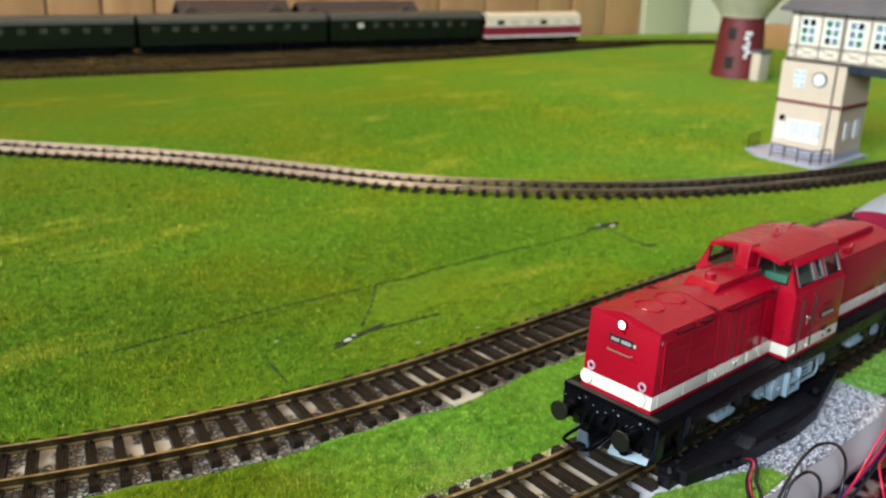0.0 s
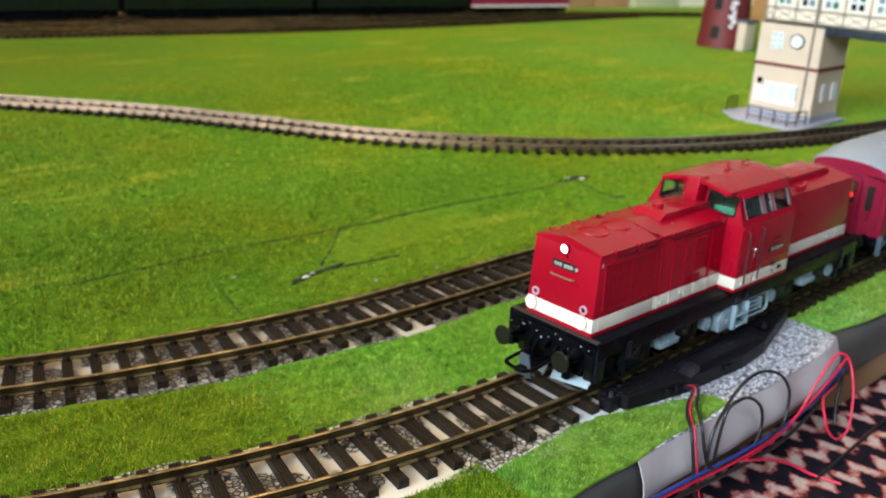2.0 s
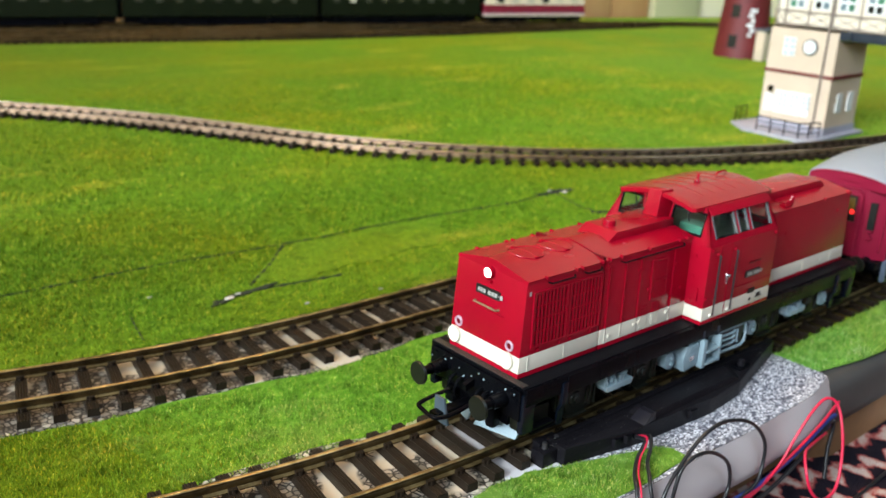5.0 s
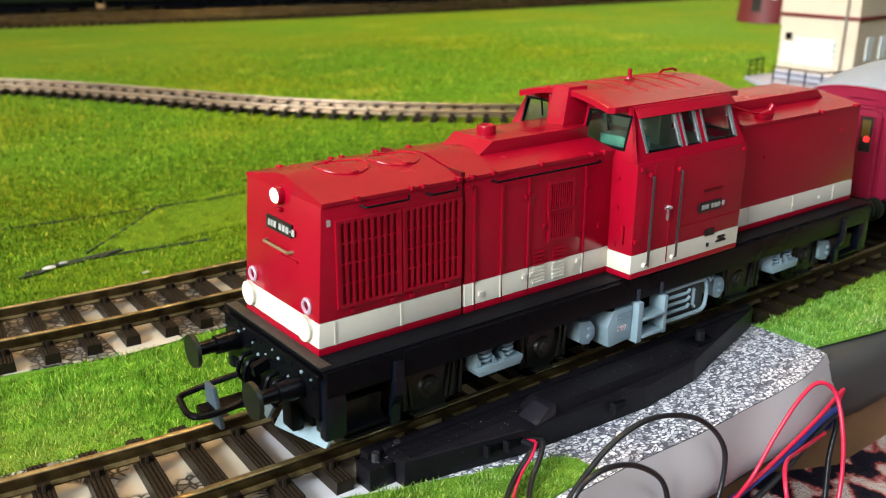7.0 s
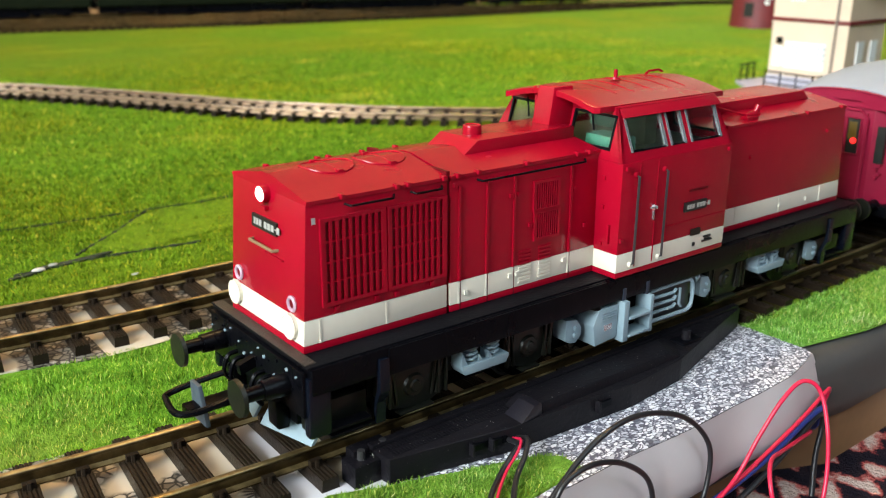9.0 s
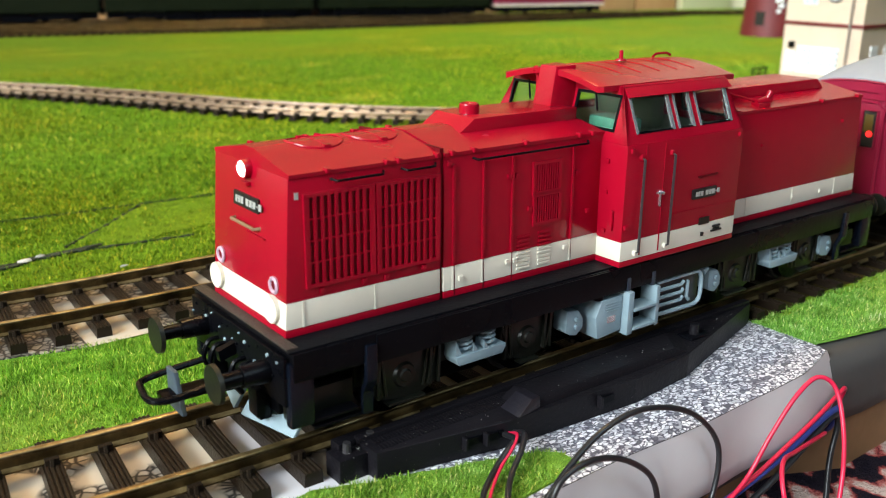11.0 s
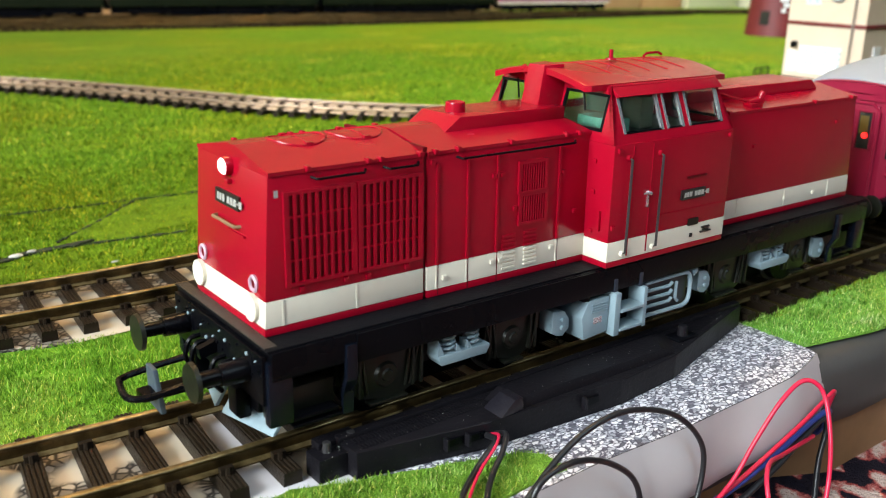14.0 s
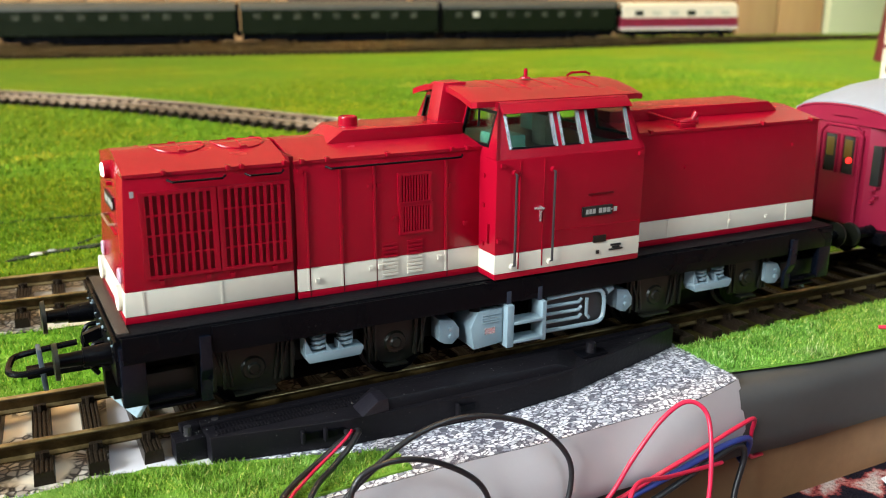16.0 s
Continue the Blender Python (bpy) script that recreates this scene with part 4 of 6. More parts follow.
WZ0, WZ1 = 3.83, 4.36
for f in (-1, 1):
    part("cab_side", band_side(C0, C1, ZB, WZ0, f), RED, loco)
    part("cab_side", band_side(C0, C1, WZ1, ZT, f), RED, loco)
    for x0, x1 in ((C0, 5.44), (6.30, 6.37), (6.77, 6.87), (7.68, C1)):
        part("window_pillar", band_side(x0, x1, WZ0, WZ1, f), RED, loco)
    for x0, x1 in ((5.44, 6.30), (6.37, 6.77), (6.87, 7.68)):
        w = part("side_window", band_side(x0, x1, WZ0, WZ1, f, 0.015, -0.03), GLASS, loco, "clear glazed cab window")
        for a, b, c, d, m in ((x0, x0 + 0.05, WZ0, WZ1, CHROME), (x1 - 0.06, x1, WZ0, WZ1, CHROME), (x0 + 0.05, x1 - 0.06, WZ0, WZ0 + 0.022, BLACK), (x0 + 0.05, x1 - 0.06, WZ1 - 0.02, WZ1, BLACK)):
            part("window_frame", band_side(a, b, c, d, f, 0.04, 0.008), m, w, "silver window frame" if m == CHROME else "black window seal")
    # gutter flap that leans out over the windows
    q = []
    for z, y in ((4.335, 1.27), (4.49, 1.10)):
        q += [(5.42, y * f, z), (7.76, y * f, z), (7.76, (y - 0.045) * f, z - 0.02), (5.42, (y - 0.045) * f, z - 0.02)]
    part("gutter", hexa(bmesh.new(), q, 0.008), RED, loco)
for rear in (False, True):
    part("cab_end", band_end(-2, 2, ZB, 3.84, rear), RED, loco)
    part("cab_end", band_end(-2, 2, 4.36, ZT, rear), RED, loco)
    for y0, y1 in ((-2, -1.16), (-0.28, 0.28), (1.16, 2)):
        part("window_pillar", band_end(y0, y1, 3.84, 4.36, rear), RED, loco)
    for y0, y1 in ((-1.16, -0.28), (0.28, 1.16)):
        w = part("end_window", band_end(y0, y1, 3.84, 4.36, rear, 0.015, -0.025), GLASS, loco, "clear glazed cab window")
        for a, b, c, d in ((y0, y0 + 0.04, 3.84, 4.36), (y1 - 0.04, y1, 3.84, 4.36), (y0, y1, 3.84, 3.88), (y0, y1, 4.32, 4.36)):
            part("window_frame", band_end(a, b, c, d, rear, 0.04, 0.006), BLACK, w, "black rubber window frame")
        if not rear:
            ym = (y0 + y1) / 2
            part("wiper", tube(bmesh.new(), [(5.38, ym + 0.1, 4.38), (5.28, ym - 0.05, 4.1)], 0.018, 6), BLACK, w)
part("exhaust_housing", hexa(bmesh.new(), [(4.88, -0.19, 4.08), (5.36, -0.24, 4.08), (5.36, 0.24, 4.08), (4.88, 0.19, 4.08), (5.0, -0.17, 4.69), (5.36, -0.22, 4.70), (5.36, 0.22, 4.70), (5.0, 0.17, 4.69)], 0.02), RED, loco, "upright red housing before the cab")

part("cab_horn", cone(cone(bmesh.new(), (5.12, 0.34, 4.18), (5.12, 0.34, 4.55), 0.03, 0.03, 8), (5.12, 0.34, 4.55), (5.05, 0.34, 4.62), 0.06, 0.05, 10), RED, loco)

roofpts = [(-1.06, 4.495), (-0.70, 4.582), (-0.34, 4.642), (0.0, 4.665), (0.34, 4.642), (0.70, 4.582), (1.06, 4.495)]
bm = bmesh.new()
secs = []
for x, dz, k in ((5.03, -0.012, 0.92), (5.09, -0.002, 0.99), (5.28, 0.0, 1.0), (7.98, 0.0, 1.0), (8.16, -0.02, 0.94)):
    top = [(x, y * k, z + dz) for y, z in roofpts]
    secs.append([bm.verts.new(v) for v in top + [(px, py, pz - 0.085) for px, py, pz in top[::-1]]])
bm.faces.new(secs[0][::-1]), bm.faces.new(secs[-1])
for a, b in zip(secs, secs[1:]):
    for k in range(len(a)):
        j = (k + 1) % len(a)
        bm.faces.new((a[k], b[k], b[j], a[j]))
part("cab_roof", bm, RED, loco, "gently arched red cab roof", 30)
for x in (5.40, 7.62):
    part("cab_gable", prism(bmesh.new(), [(-1.06, 4.44)] + [(y * 0.98, z - 0.05) for y, z in roofpts] + [(1.06, 4.44)], "x", x, x + 0.08), RED, loco)
for x in (5.85, 6.25, 6.68, 7.1, 7.5):
    part("roof_rib", tube(bmesh.new(), [(x, y, z + 0.001) for y, z in roofpts[1:-1]], 0.007, 6), RED, loco)
bm = cone(bmesh.new(), (6.57, 0, 4.68), (6.57, 0, 4.71), 0.09, 0.08, 12)
cone(bm, (6.57, 0, 4.71), (6.57, 0, 4.84), 0.035, 0.03, 8)
part("roof_whistle", bm, RED, loco)
part("roof_aerial", tube(bmesh.new(), [(7.45, 0.1, 4.69), (7.55, 0.12, 4.73), (7.85, 0.15, 4.73), (7.95, 0.15, 4.69)], 0.022, 6), RED, loco)

# cab side: door, rails, handle, louvre, lettering bars
for f in (-1, 1):
    yo = f * CW
    bm = bmesh.new()
    for x0, x1, z0, z1 in ((5.60, 5.62, 2.02, 3.66), (6.02, 6.04, 2.02, 3.66)):
        box(bm, x0, x1, min(yo, yo + f * 0.012), max(yo, yo + f * 0.012), z0, z1)
    part("door_joint", bm, RED, loco)
    for x in (5.50, 6.17):
        part("handrail", tube(bmesh.new(), [(x, yo, 3.50), (x, yo + f * 0.08, 3.48), (x, yo + f * 0.08, 2.10), (x, yo, 2.07)], 0.02, 8), STEEL, loco, "dull steel handrail")
        for z in (2.07, 3.5):
            part("rail_foot", cone(bmesh.new(), (x, yo - f * 0.01, z), (x, yo + f * 0.05, z), 0.05, 0.04, 10), WHITE if z < 3 else RED, loco)
    bm = cone(bmesh.new(), (5.97, yo, 2.93), (5.97, yo + f * 0.08, 2.93), 0.035, 0.03, 8)
    tube(bm, [(5.82, yo + f * 0.08, 2.95), (5.97, yo + f * 0.08, 2.93)], 0.018, 6)
    box(bm, 5.96, 5.985, min(yo, yo + f * 0.03), max(yo, yo + f * 0.03), 2.72, 2.95)
    part("door_handle", bm, CHROME, loco, "silver door handle")
    a, b = min(yo, yo + f * 0.02), max(yo, yo + f * 0.02)
    part("vent_slot", boxed(6.85, 7.32, a, b, 3.03, 3.06), SHADOWRED, loco)
    part("belt_line", boxed(6.2, 7.88, min(yo, yo + f * 0.012), max(yo, yo + f * 0.012), 2.52, 2.545), RED, loco)
    part("grey_label", boxed(6.98, 7.22, a, b, 2.26, 2.37), OLIVE, loco)
    for x0, x1, z0, z1 in ((7.33, 7.52, 2.17, 2.2), (7.30, 7.56, 2.10, 2.125), (7.05, 7.10, 2.07, 2.13), (7.36, 7.5, 2.135, 2.155)):
        part("lettering_bar", boxed(x0, x1, a - (0.004 if f < 0 else 0), b + (0.004 if f > 0 else 0), z0, z1), PLATE, loco)
    for x, z in ((5.30, 3.62), (7.8, 3.62), (5.26, 2.5)):
        part("lug", boxed(x - 0.035, x + 0.035, min(yo, yo + f * 0.04), max(yo, yo + f * 0.04), z - 0.03, z + 0.03), RED, loco)
for y in (-1.28, 1.28):
    part("cab_clip", box(bmesh.new(), C0 - 0.045, C0 + 0.01, y - 0.025, y + 0.025, 2.42, 2.72, 0.008), RED, loco)
    for z in (2.36, 2.95, 3.4):
        part("hinge", box(bmesh.new(), C0 - 0.03, C0 + 0.01, y * 0.88 - 0.03, y * 0.88 + 0.03, z, z + 0.06, 0.006), RED, loco)

# ends: buffer beam, buffers, couplers, pipes, rail guards
for end in (0, 1):
    sgn = -1 if end == 0 else 1
    x = -0.14 if end == 0 else 12.56

    def ex(d):
        return x + sgn * d
    a, b = sorted((ex(-0.05), ex(0.06)))
    beam = part("buffer_beam", box(bmesh.new(), a, b, -1.3, 1.3, 1.18, 1.80, 0.015), BLACK, loco, "black buffer beam")
    for i in range(26):
        yy, zz = -1.22 + i * 0.098 + 0.03 * math.sin(i * 5.1), 1.62 + 0.12 * math.sin(i * 2.4)
        r = 0.018 + 0.012 * (i % 3 == 0)
        # every second rivet pale grey, a highlight put into its colour
        part("rivet", cone(bmesh.new(), (ex(0.05), yy, zz), (ex(0.08), yy, zz), r, r * 0.7, 8), GREY if i % 2 else BLACK, beam)
    for y in (-0.875, 0.9):
        bf = part("buffer", cone(bmesh.new(), (ex(0.03), y, 1.5), (ex(0.40), y, 1.5), 0.15, 0.13, 18), BLACK, loco, "black sprung buffer")
        part("buffer_shank", cone(bmesh.new(), (ex(0.39), y, 1.5), (ex(0.70), y, 1.5), 0.10, 0.09, 16), BLACK, bf)
        part("buffer_head", cone(bmesh.new(), (ex(0.69), y, 1.5), (ex(0.745), y, 1.5), 0.245, 0.235, 28), OLIVE, bf, "dull grey buffer face")
    # black backing added so no lit ground shows through under the beam
    part("end_block", box(bmesh.new(), *sorted((ex(-1.2), ex(-0.06))), -0.9, 0.9, 0.88, 1.61, 0.03), BLACK, loco)
    hook = part("coupler", box(bmesh.new(), *sorted((ex(0.05), ex(1.05))), -0.10, 0.14, 1.0, 1.12, 0.03), BLACK, loco, "black loop coupler")
    part("coupler_plate", hexa(bmesh.new(), [(ex(0.80), -0.20, 0.84), (ex(0.87), -0.20, 0.84), (ex(0.87), 0.22, 0.84), (ex(0.80), 0.22, 0.84), (ex(0.84), -0.10, 1.40), (ex(0.90), -0.10, 1.40), (ex(0.90), 0.16, 1.40), (ex(0.84), 0.16, 1.40)], 0.02), COUPLING, hook, "slate blue coupler plate")
    part("coupler_loop", tube(bmesh.new(), glide([(ex(0.35), -0.34, 1.26), (ex(0.8), -0.38, 1.22), (ex(1.10), -0.34, 1.19), (ex(1.26), -0.2, 1.19), (ex(1.22), 0.16, 1.19), (ex(1.14), 0.34, 1.19), (ex(0.8), 0.38, 1.22), (ex(0.35), 0.36, 1.26)], 5), 0.045, 8), BLACK, hook)
    part("draw_hook", hexa(bmesh.new(), [(ex(0.05), -0.05, 1.42), (ex(0.28), -0.05, 1.36), (ex(0.28), 0.05, 1.36), (ex(0.05), 0.05, 1.42), (ex(0.05), -0.05, 1.58), (ex(0.3), -0.05, 1.5), (ex(0.3), 0.05, 1.5), (ex(0.05), 0.05, 1.58)]), BLACK, loco)
    for y in (-0.45, -0.28, 0.3, 0.5):
        part("brake_hose", tube(bmesh.new(), glide([(ex(0.06), y, 1.45), (ex(0.2), y, 1.42), (ex(0.26), y + 0.02, 1.2), (ex(0.18), y + 0.03, 1.06)], 4), 0.035, 6), BLACK, loco)
    for f in (-1, 1):
        q = []
        for z, d in ((0.60, 0.0), (0.84, 0.16)):
            q += [(ex(0.08 - d), f * 0.10, z), (ex(-0.16 - d), f * 1.04, z), (ex(-0.22 - d), f * 1.04, z), (ex(0.02 - d), f * 0.10, z)]
        part("rail_guard", hexa(bmesh.new(), q, 0.008), GREY, loco, "pale blue-grey rail guard")
        part("guard_bracket", box(bmesh.new(), *sorted((ex(-0.05), ex(0.14))), *sorted((f * 0.48, f * 0.72)), 0.82, 1.2, 0.03), BLACK, loco)
        part("guard_tooth", box(bmesh.new(), *sorted((ex(-0.12), ex(0.04))), *sorted((f * 0.40, f * 0.58)), 0.70, 0.88, 0.02), BLACK, loco)
        part("step_box", box(bmesh.new(), *sorted((ex(-0.98), ex(-0.10))), *sorted((f * 0.92, f * 1.12)), 0.84, 1.22, 0.03), OLIVE, loco)
    for f in (-1, 1):
        xs = sorted((ex(-0.30), ex(0.02)))
        post = part("step_post", box(bmesh.new(), *xs, *sorted((f * 1.22, f * 1.38)), 0.90, 1.74, 0.045), BLUEBLACK, loco, "glossy blue-black corner step")
        part("step", box(bmesh.new(), *sorted((ex(-0.9), ex(-0.28))), *sorted((f * 1.18, f * 1.36)), 0.90, 0.95, 0.01), BLACK, post)
        x2, x3 = ex(-1.12), ex(-0.97)
        rail = [(f * 1.30, 0.80), (f * 1.30, 1.12), (f * 1.40, 1.30), (f * 1.40, 1.75), (f * 1.46, 1.75), (f * 1.46, 1.28), (f * 1.36, 1.10), (f * 1.36, 0.80)]
        part("step_post", prism(bmesh.new(), rail, "x", *sorted((x2, x3)), 0.012), BLUEBLACK, loco, "bent blue-black step hanger")
        part("step", box(bmesh.new(), *sorted((ex(-0.97), ex(-0.30))), *sorted((f * 1.12, f * 1.34)), 0.80, 0.84, 0.01), BLACK, loco)
part("deck_tread", box(bmesh.new(), -0.155, 0.0, -1.3, 1.3, 1.886, 1.90), TREAD, loco, "dusty brown ribbed tread plate")


def bogie(cx):
    b = part("bogie", box(bmesh.new(), cx - 1.75, cx + 1.75, -0.95, 0.95, 0.95, 1.45, 0.05), OLIVE, loco, "dark olive grey bogie")
    # added black block that stops light showing through behind the wheels
    part("gear_block", box(bmesh.new(), cx - 1.9, cx + 1.9, -0.58, 0.58, 0.50, 1.5, 0.04), BLACK, b)
    for ax in (-1.15, 1.15):
        for f in (-1, 1):
            w = part("wheel", cone(bmesh.new(), (cx + ax, f * 0.70, RT + 0.50), (cx + ax, f * 0.84, RT + 0.50), 0.50, 0.49, 36), BLACK, b, "dark wheel")
            cone_bm = cone(bmesh.new(), (cx + ax, f * 0.64, RT + 0.50), (cx + ax, f * 0.70, RT + 0.50), 0.55, 0.55, 36)
            part("flange", cone_bm, STEEL, b)
        part("axle", cone(bmesh.new(), (cx + ax, -0.86, RT + 0.5), (cx + ax, 0.86, RT + 0.5), 0.09, 0.09, 12), BLACK, b)
    for f in (-1, 1):
        # side frames of a pressed outline with the axle boxes between ribs
        for x0, x1 in ((cx - 1.72, cx - 0.52), (cx + 0.52, cx + 1.5)):
            xm = (x0 + x1) / 2
            pts = [(x0, 1.45), (x0, 1.04), (x0 + 0.10, 0.88), (x0 + 0.30, 0.77), (xm, 0.72), (x1 - 0.30, 0.74), (x1 - 0.10, 0.83), (x1, 0.98), (x1, 1.45)]
            fr = part("side_frame", prism(bmesh.new(), pts, "y", *sorted((f * 1.02, f * 1.14)), 0.015), OLIVE, b, "dark olive bogie side frame")
            part("axle_box", cone(bmesh.new(), (xm, f * 1.12, 1.06), (xm, f * 1.18, 1.06), 0.19, 0.15, 24), OLIVE, fr)
            part("axle_cap", cone(bmesh.new(), (xm, f * 1.17, 1.06), (xm, f * 1.205, 1.06), 0.10, 0.07, 18), OLIVE, fr)
            for k, (dx, lean) in enumerate(((-0.36, -0.14), (-0.29, -0.08), (0.29, 0.08), (0.36, 0.14))):
                part("leaf_strap", tube(bmesh.new(), [(xm + dx, f * 1.16, 0.84), (xm + dx + lean, f * 1.16, 1.40)], 0.022, 6), OLIVE, fr)
            for k in (0, 1, 7, 8):
                xx = x0 + 0.06 + k * (x1 - x0 - 0.12) / 8
                part("rib", box(bmesh.new(), xx - 0.02, xx + 0.02, *sorted((f * 1.13, f * 1.19)), 0.82, 1.40, 0.006), OLIVE, fr)
            part("lower_flange", box(bmesh.new(), x0 + 0.32, x1 - 0.3, *sorted((f * 1.08, f * 1.22)), 0.70, 0.735, 0.01), OLIVE, fr)
        # light grey spring hanger with two coil springs
        h = part("spring_plank", prism(bmesh.new(), [(cx - 0.43, 1.14), (cx - 0.38, 1.05), (cx + 0.38, 1.05), (cx + 0.43, 1.14), (cx + 0.43, 1.19), (cx - 0.43, 1.19)], "y", *sorted((f * 1.08, f * 1.36)), 0.015), GREY, b, "pale blue-grey spring carrier")
        part("plank_end", prism(bmesh.new(), [(cx - 0.43, 1.18), (cx - 0.32, 1.18), (cx - 0.43, 1.42)], "y", *sorted((f * 1.10, f * 1.34))), GREY, h)
        for dx in (-0.20, 0.20):
            pts = [(cx + dx + 0.10 * math.cos(k * 0.9), f * 1.22 + 0.10 * math.sin(k * 0.9), 1.20 + 0.010 * k) for k in range(29)]
            part("coil_spring", tube(bmesh.new(), pts, 0.024, 6), GREY, h)
            part("spring_cap", cone(bmesh.new(), (cx + dx, f * 1.22, 1.47), (cx + dx, f * 1.22, 1.52), 0.13, 0.11, 14), GREY, h)
            part("gusset", prism(bmesh.new(), [(cx + dx * 0.45 - 0.03, 1.185), (cx + dx * 0.45 + 0.05, 1.185), (cx + dx * 0.45 - 0.03, 1.31)], "y", *sorted((f * 1.15, f * 1.34))), GREY, h)
    return b


for cx in (CX - 3.5, CX + 3.5):
    bogie(cx)

for f in (-1, 1):
    def ys(a, b):
        return sorted((f * a, f * b))
    # sand boxes beside the bogies
    for x0, x1, d in ((4.40, 4.74, 1), (7.70, 8.02, -1), (11.05, 11.45, 1)):
        sb = part("sand_box", prism(bmesh.new(), [(x0, 0.98), (x0, 1.32), (x1 - 0.1, 1.28), (x1, 1.14), (x1, 1.0), (x1 - 0.12, 0.90), (x0 + 0.1, 0.92)], "y", *ys(0.98, 1.26), 0.015), GREY, loco, "pale blue-grey sand box")
        part("bolt", cone(bmesh.new(), (x1 - 0.15, f * 1.25, 1.04), (x1 - 0.15, f * 1.30, 1.04), 0.045, 0.04, 6), GREY, sb)
        part("bolt", cone(bmesh.new(), (x1 - 0.15, f * 1.25, 1.16), (x1 - 0.15, f * 1.30, 1.16), 0.04, 0.035, 6), GREY, sb)
    tank = part("fuel_tank", prism(bmesh.new(), [(4.92, 0.80), (4.86, 1.15), (4.98, 1.40), (5.42, 1.40), (5.42, 0.84)], "y", *ys(0.75, 1.40), 0.02), GREY, loco, "pale blue-grey fuel tank")
    part("tank_label", boxed(5.10, 5.28, *ys(1.40, 1.405), 1.02, 1.12), CHROME, tank)
    for k in range(4):
        part("tank_rib", boxed(5.05, 5.38, *ys(1.40, 1.415), 1.20 + k * 0.04, 1.215 + k * 0.04), GREY, tank)
    part("filler_cap", cone(bmesh.new(), (4.98, f * 1.30, 1.40), (4.98, f * 1.30, 1.52), 0.09, 0.08, 14), BLACK, tank)
    ladder = part("cab_steps", box(bmesh.new(), 5.43, 5.55, *ys(1.20, 1.52), 0.78, 1.46, 0.012), GREY, loco, "pale blue-grey cab steps")
    part("step_side", box(bmesh.new(), 6.06, 6.14, *ys(1.20, 1.52), 0.80, 1.44, 0.012), GREY, ladder)
    for z in (0.84, 1.14):
        part("step", box(bmesh.new(), 5.55, 6.06, *ys(1.24, 1.54), z, z + 0.045, 0.008), GREY, ladder)
    part("step_hanger", box(bmesh.new(), 6.02, 6.10, *ys(1.36, 1.44), 1.44, 1.66, 0.01), NAVY, ladder)
    part("step_hanger", box(bmesh.new(), 5.46, 5.54, *ys(1.36, 1.44), 1.44, 1.66, 0.01), NAVY, ladder)
    cool = part("battery_box", box(bmesh.new(), 6.22, 7.36, *ys(0.85, 1.30), 0.84, 1.44, 0.03), STEEL, loco, "grey battery box with pale ribs")
    part("box_pipe", tube(bmesh.new(), glide([(6.24, f * 1.34, 1.40), (7.0, f * 1.36, 1.42), (7.30, f * 1.36, 1.38), (7.36, f * 1.36, 1.1), (7.28, f * 1.36, 0.88), (6.9, f * 1.36, 0.86), (6.24, f * 1.34, 0.86)], 5), 0.035, 8), GREY, cool)
    for z in (1.00, 1.13, 1.26):
        part("box_rib", tube(bmesh.new(), [(6.24, f * 1.33, z), (6.86, f * 1.35, z), (6.92, f * 1.35, z + 0.05)], 0.03, 8), GREY, cool)
    part("box_rib", tube(bmesh.new(), [(7.02, f * 1.35, 1.30), (7.02, f * 1.35, 1.02), (7.08, f * 1.35, 0.96)], 0.03, 8), GREY, cool)
    part("pipe_end", cone(bmesh.new(), (7.42, f * 1.30, 1.36), (7.54, f * 1.30, 1.40), 0.08, 0.06, 12), GREY, loco)
part("under_body", box(bmesh.new(), 4.6, 7.8, -0.8, 0.8, 0.62, 1.6, 0.03), BLACK, loco)

# ---- switch motor beside the near track ----
motor = thing("switch_motor", "long matt black plastic switch motor housing beside the track", "switch motor", (4.5, -1.6, 0))
part("base_plate", prism(bmesh.new(), [(0.80, -1.16), (0.84, -1.64), (2.7, -1.98), (5.0, -2.14), (6.3, -2.04), (8.0, -1.55), (8.95, -1.30), (8.95, -1.16)], "z", 0.012, 0.40, 0.03), SWITCHBOX, motor)
part("top_rail", box(bmesh.new(), 0.8, 8.9, -1.30, -1.17, 0.38, 0.46, 0.02), SWITCHBOX, motor)
bm = bmesh.new()
hexa(bm, [(3.0, -1.42, 0.39), (6.9, -1.40, 0.39), (6.4, -1.98, 0.39), (3.0, -1.96, 0.39), (3.2, -1.48, 0.57), (6.4, -1.46, 0.53), (6.1, -1.92, 0.52), (3.2, -1.93, 0.57)], 0.03)
part("housing", bm, SWITCHBOX, motor, "raised black cover")
part("wedge", hexa(bmesh.new(), [(2.84, -1.62, 0.40), (3.25, -1.62, 0.40), (3.25, -1.98, 0.40), (2.84, -2.0, 0.40), (3.10, -1.64, 0.575), (3.25, -1.64, 0.575), (3.25, -1.96, 0.575), (3.10, -1.97, 0.575)], 0.01), GLINTBLACK, motor, "shiny sloped end of the cover, its highlight painted in")
for x, y in ((2.05, -1.80), (2.35, -1.86), (4.3, -2.02)):
    part("slot", boxed(x, x + 0.24, y - 0.12, y - 0.06, 0.20, 0.30), BLACK, motor)
    part("slot_lug", box(bmesh.new(), x - 0.06, x - 0.02, y - 0.16, y - 0.06, 0.16, 0.34, 0.01), SWITCHBOX, motor)
bm = bmesh.new()
for k in range(64):
    box(bm, 0.95 + k * 0.05, 0.972 + k * 0.05, -1.44, -1.31, 0.395, 0.412)
    box(bm, 0.95 + k * 0.05, 0.972 + k * 0.05, -1.60, -1.49, 0.395, 0.410)
tagged(part("ribbed_strip", bm, SWITCHBOX, motor), kind="stuff")
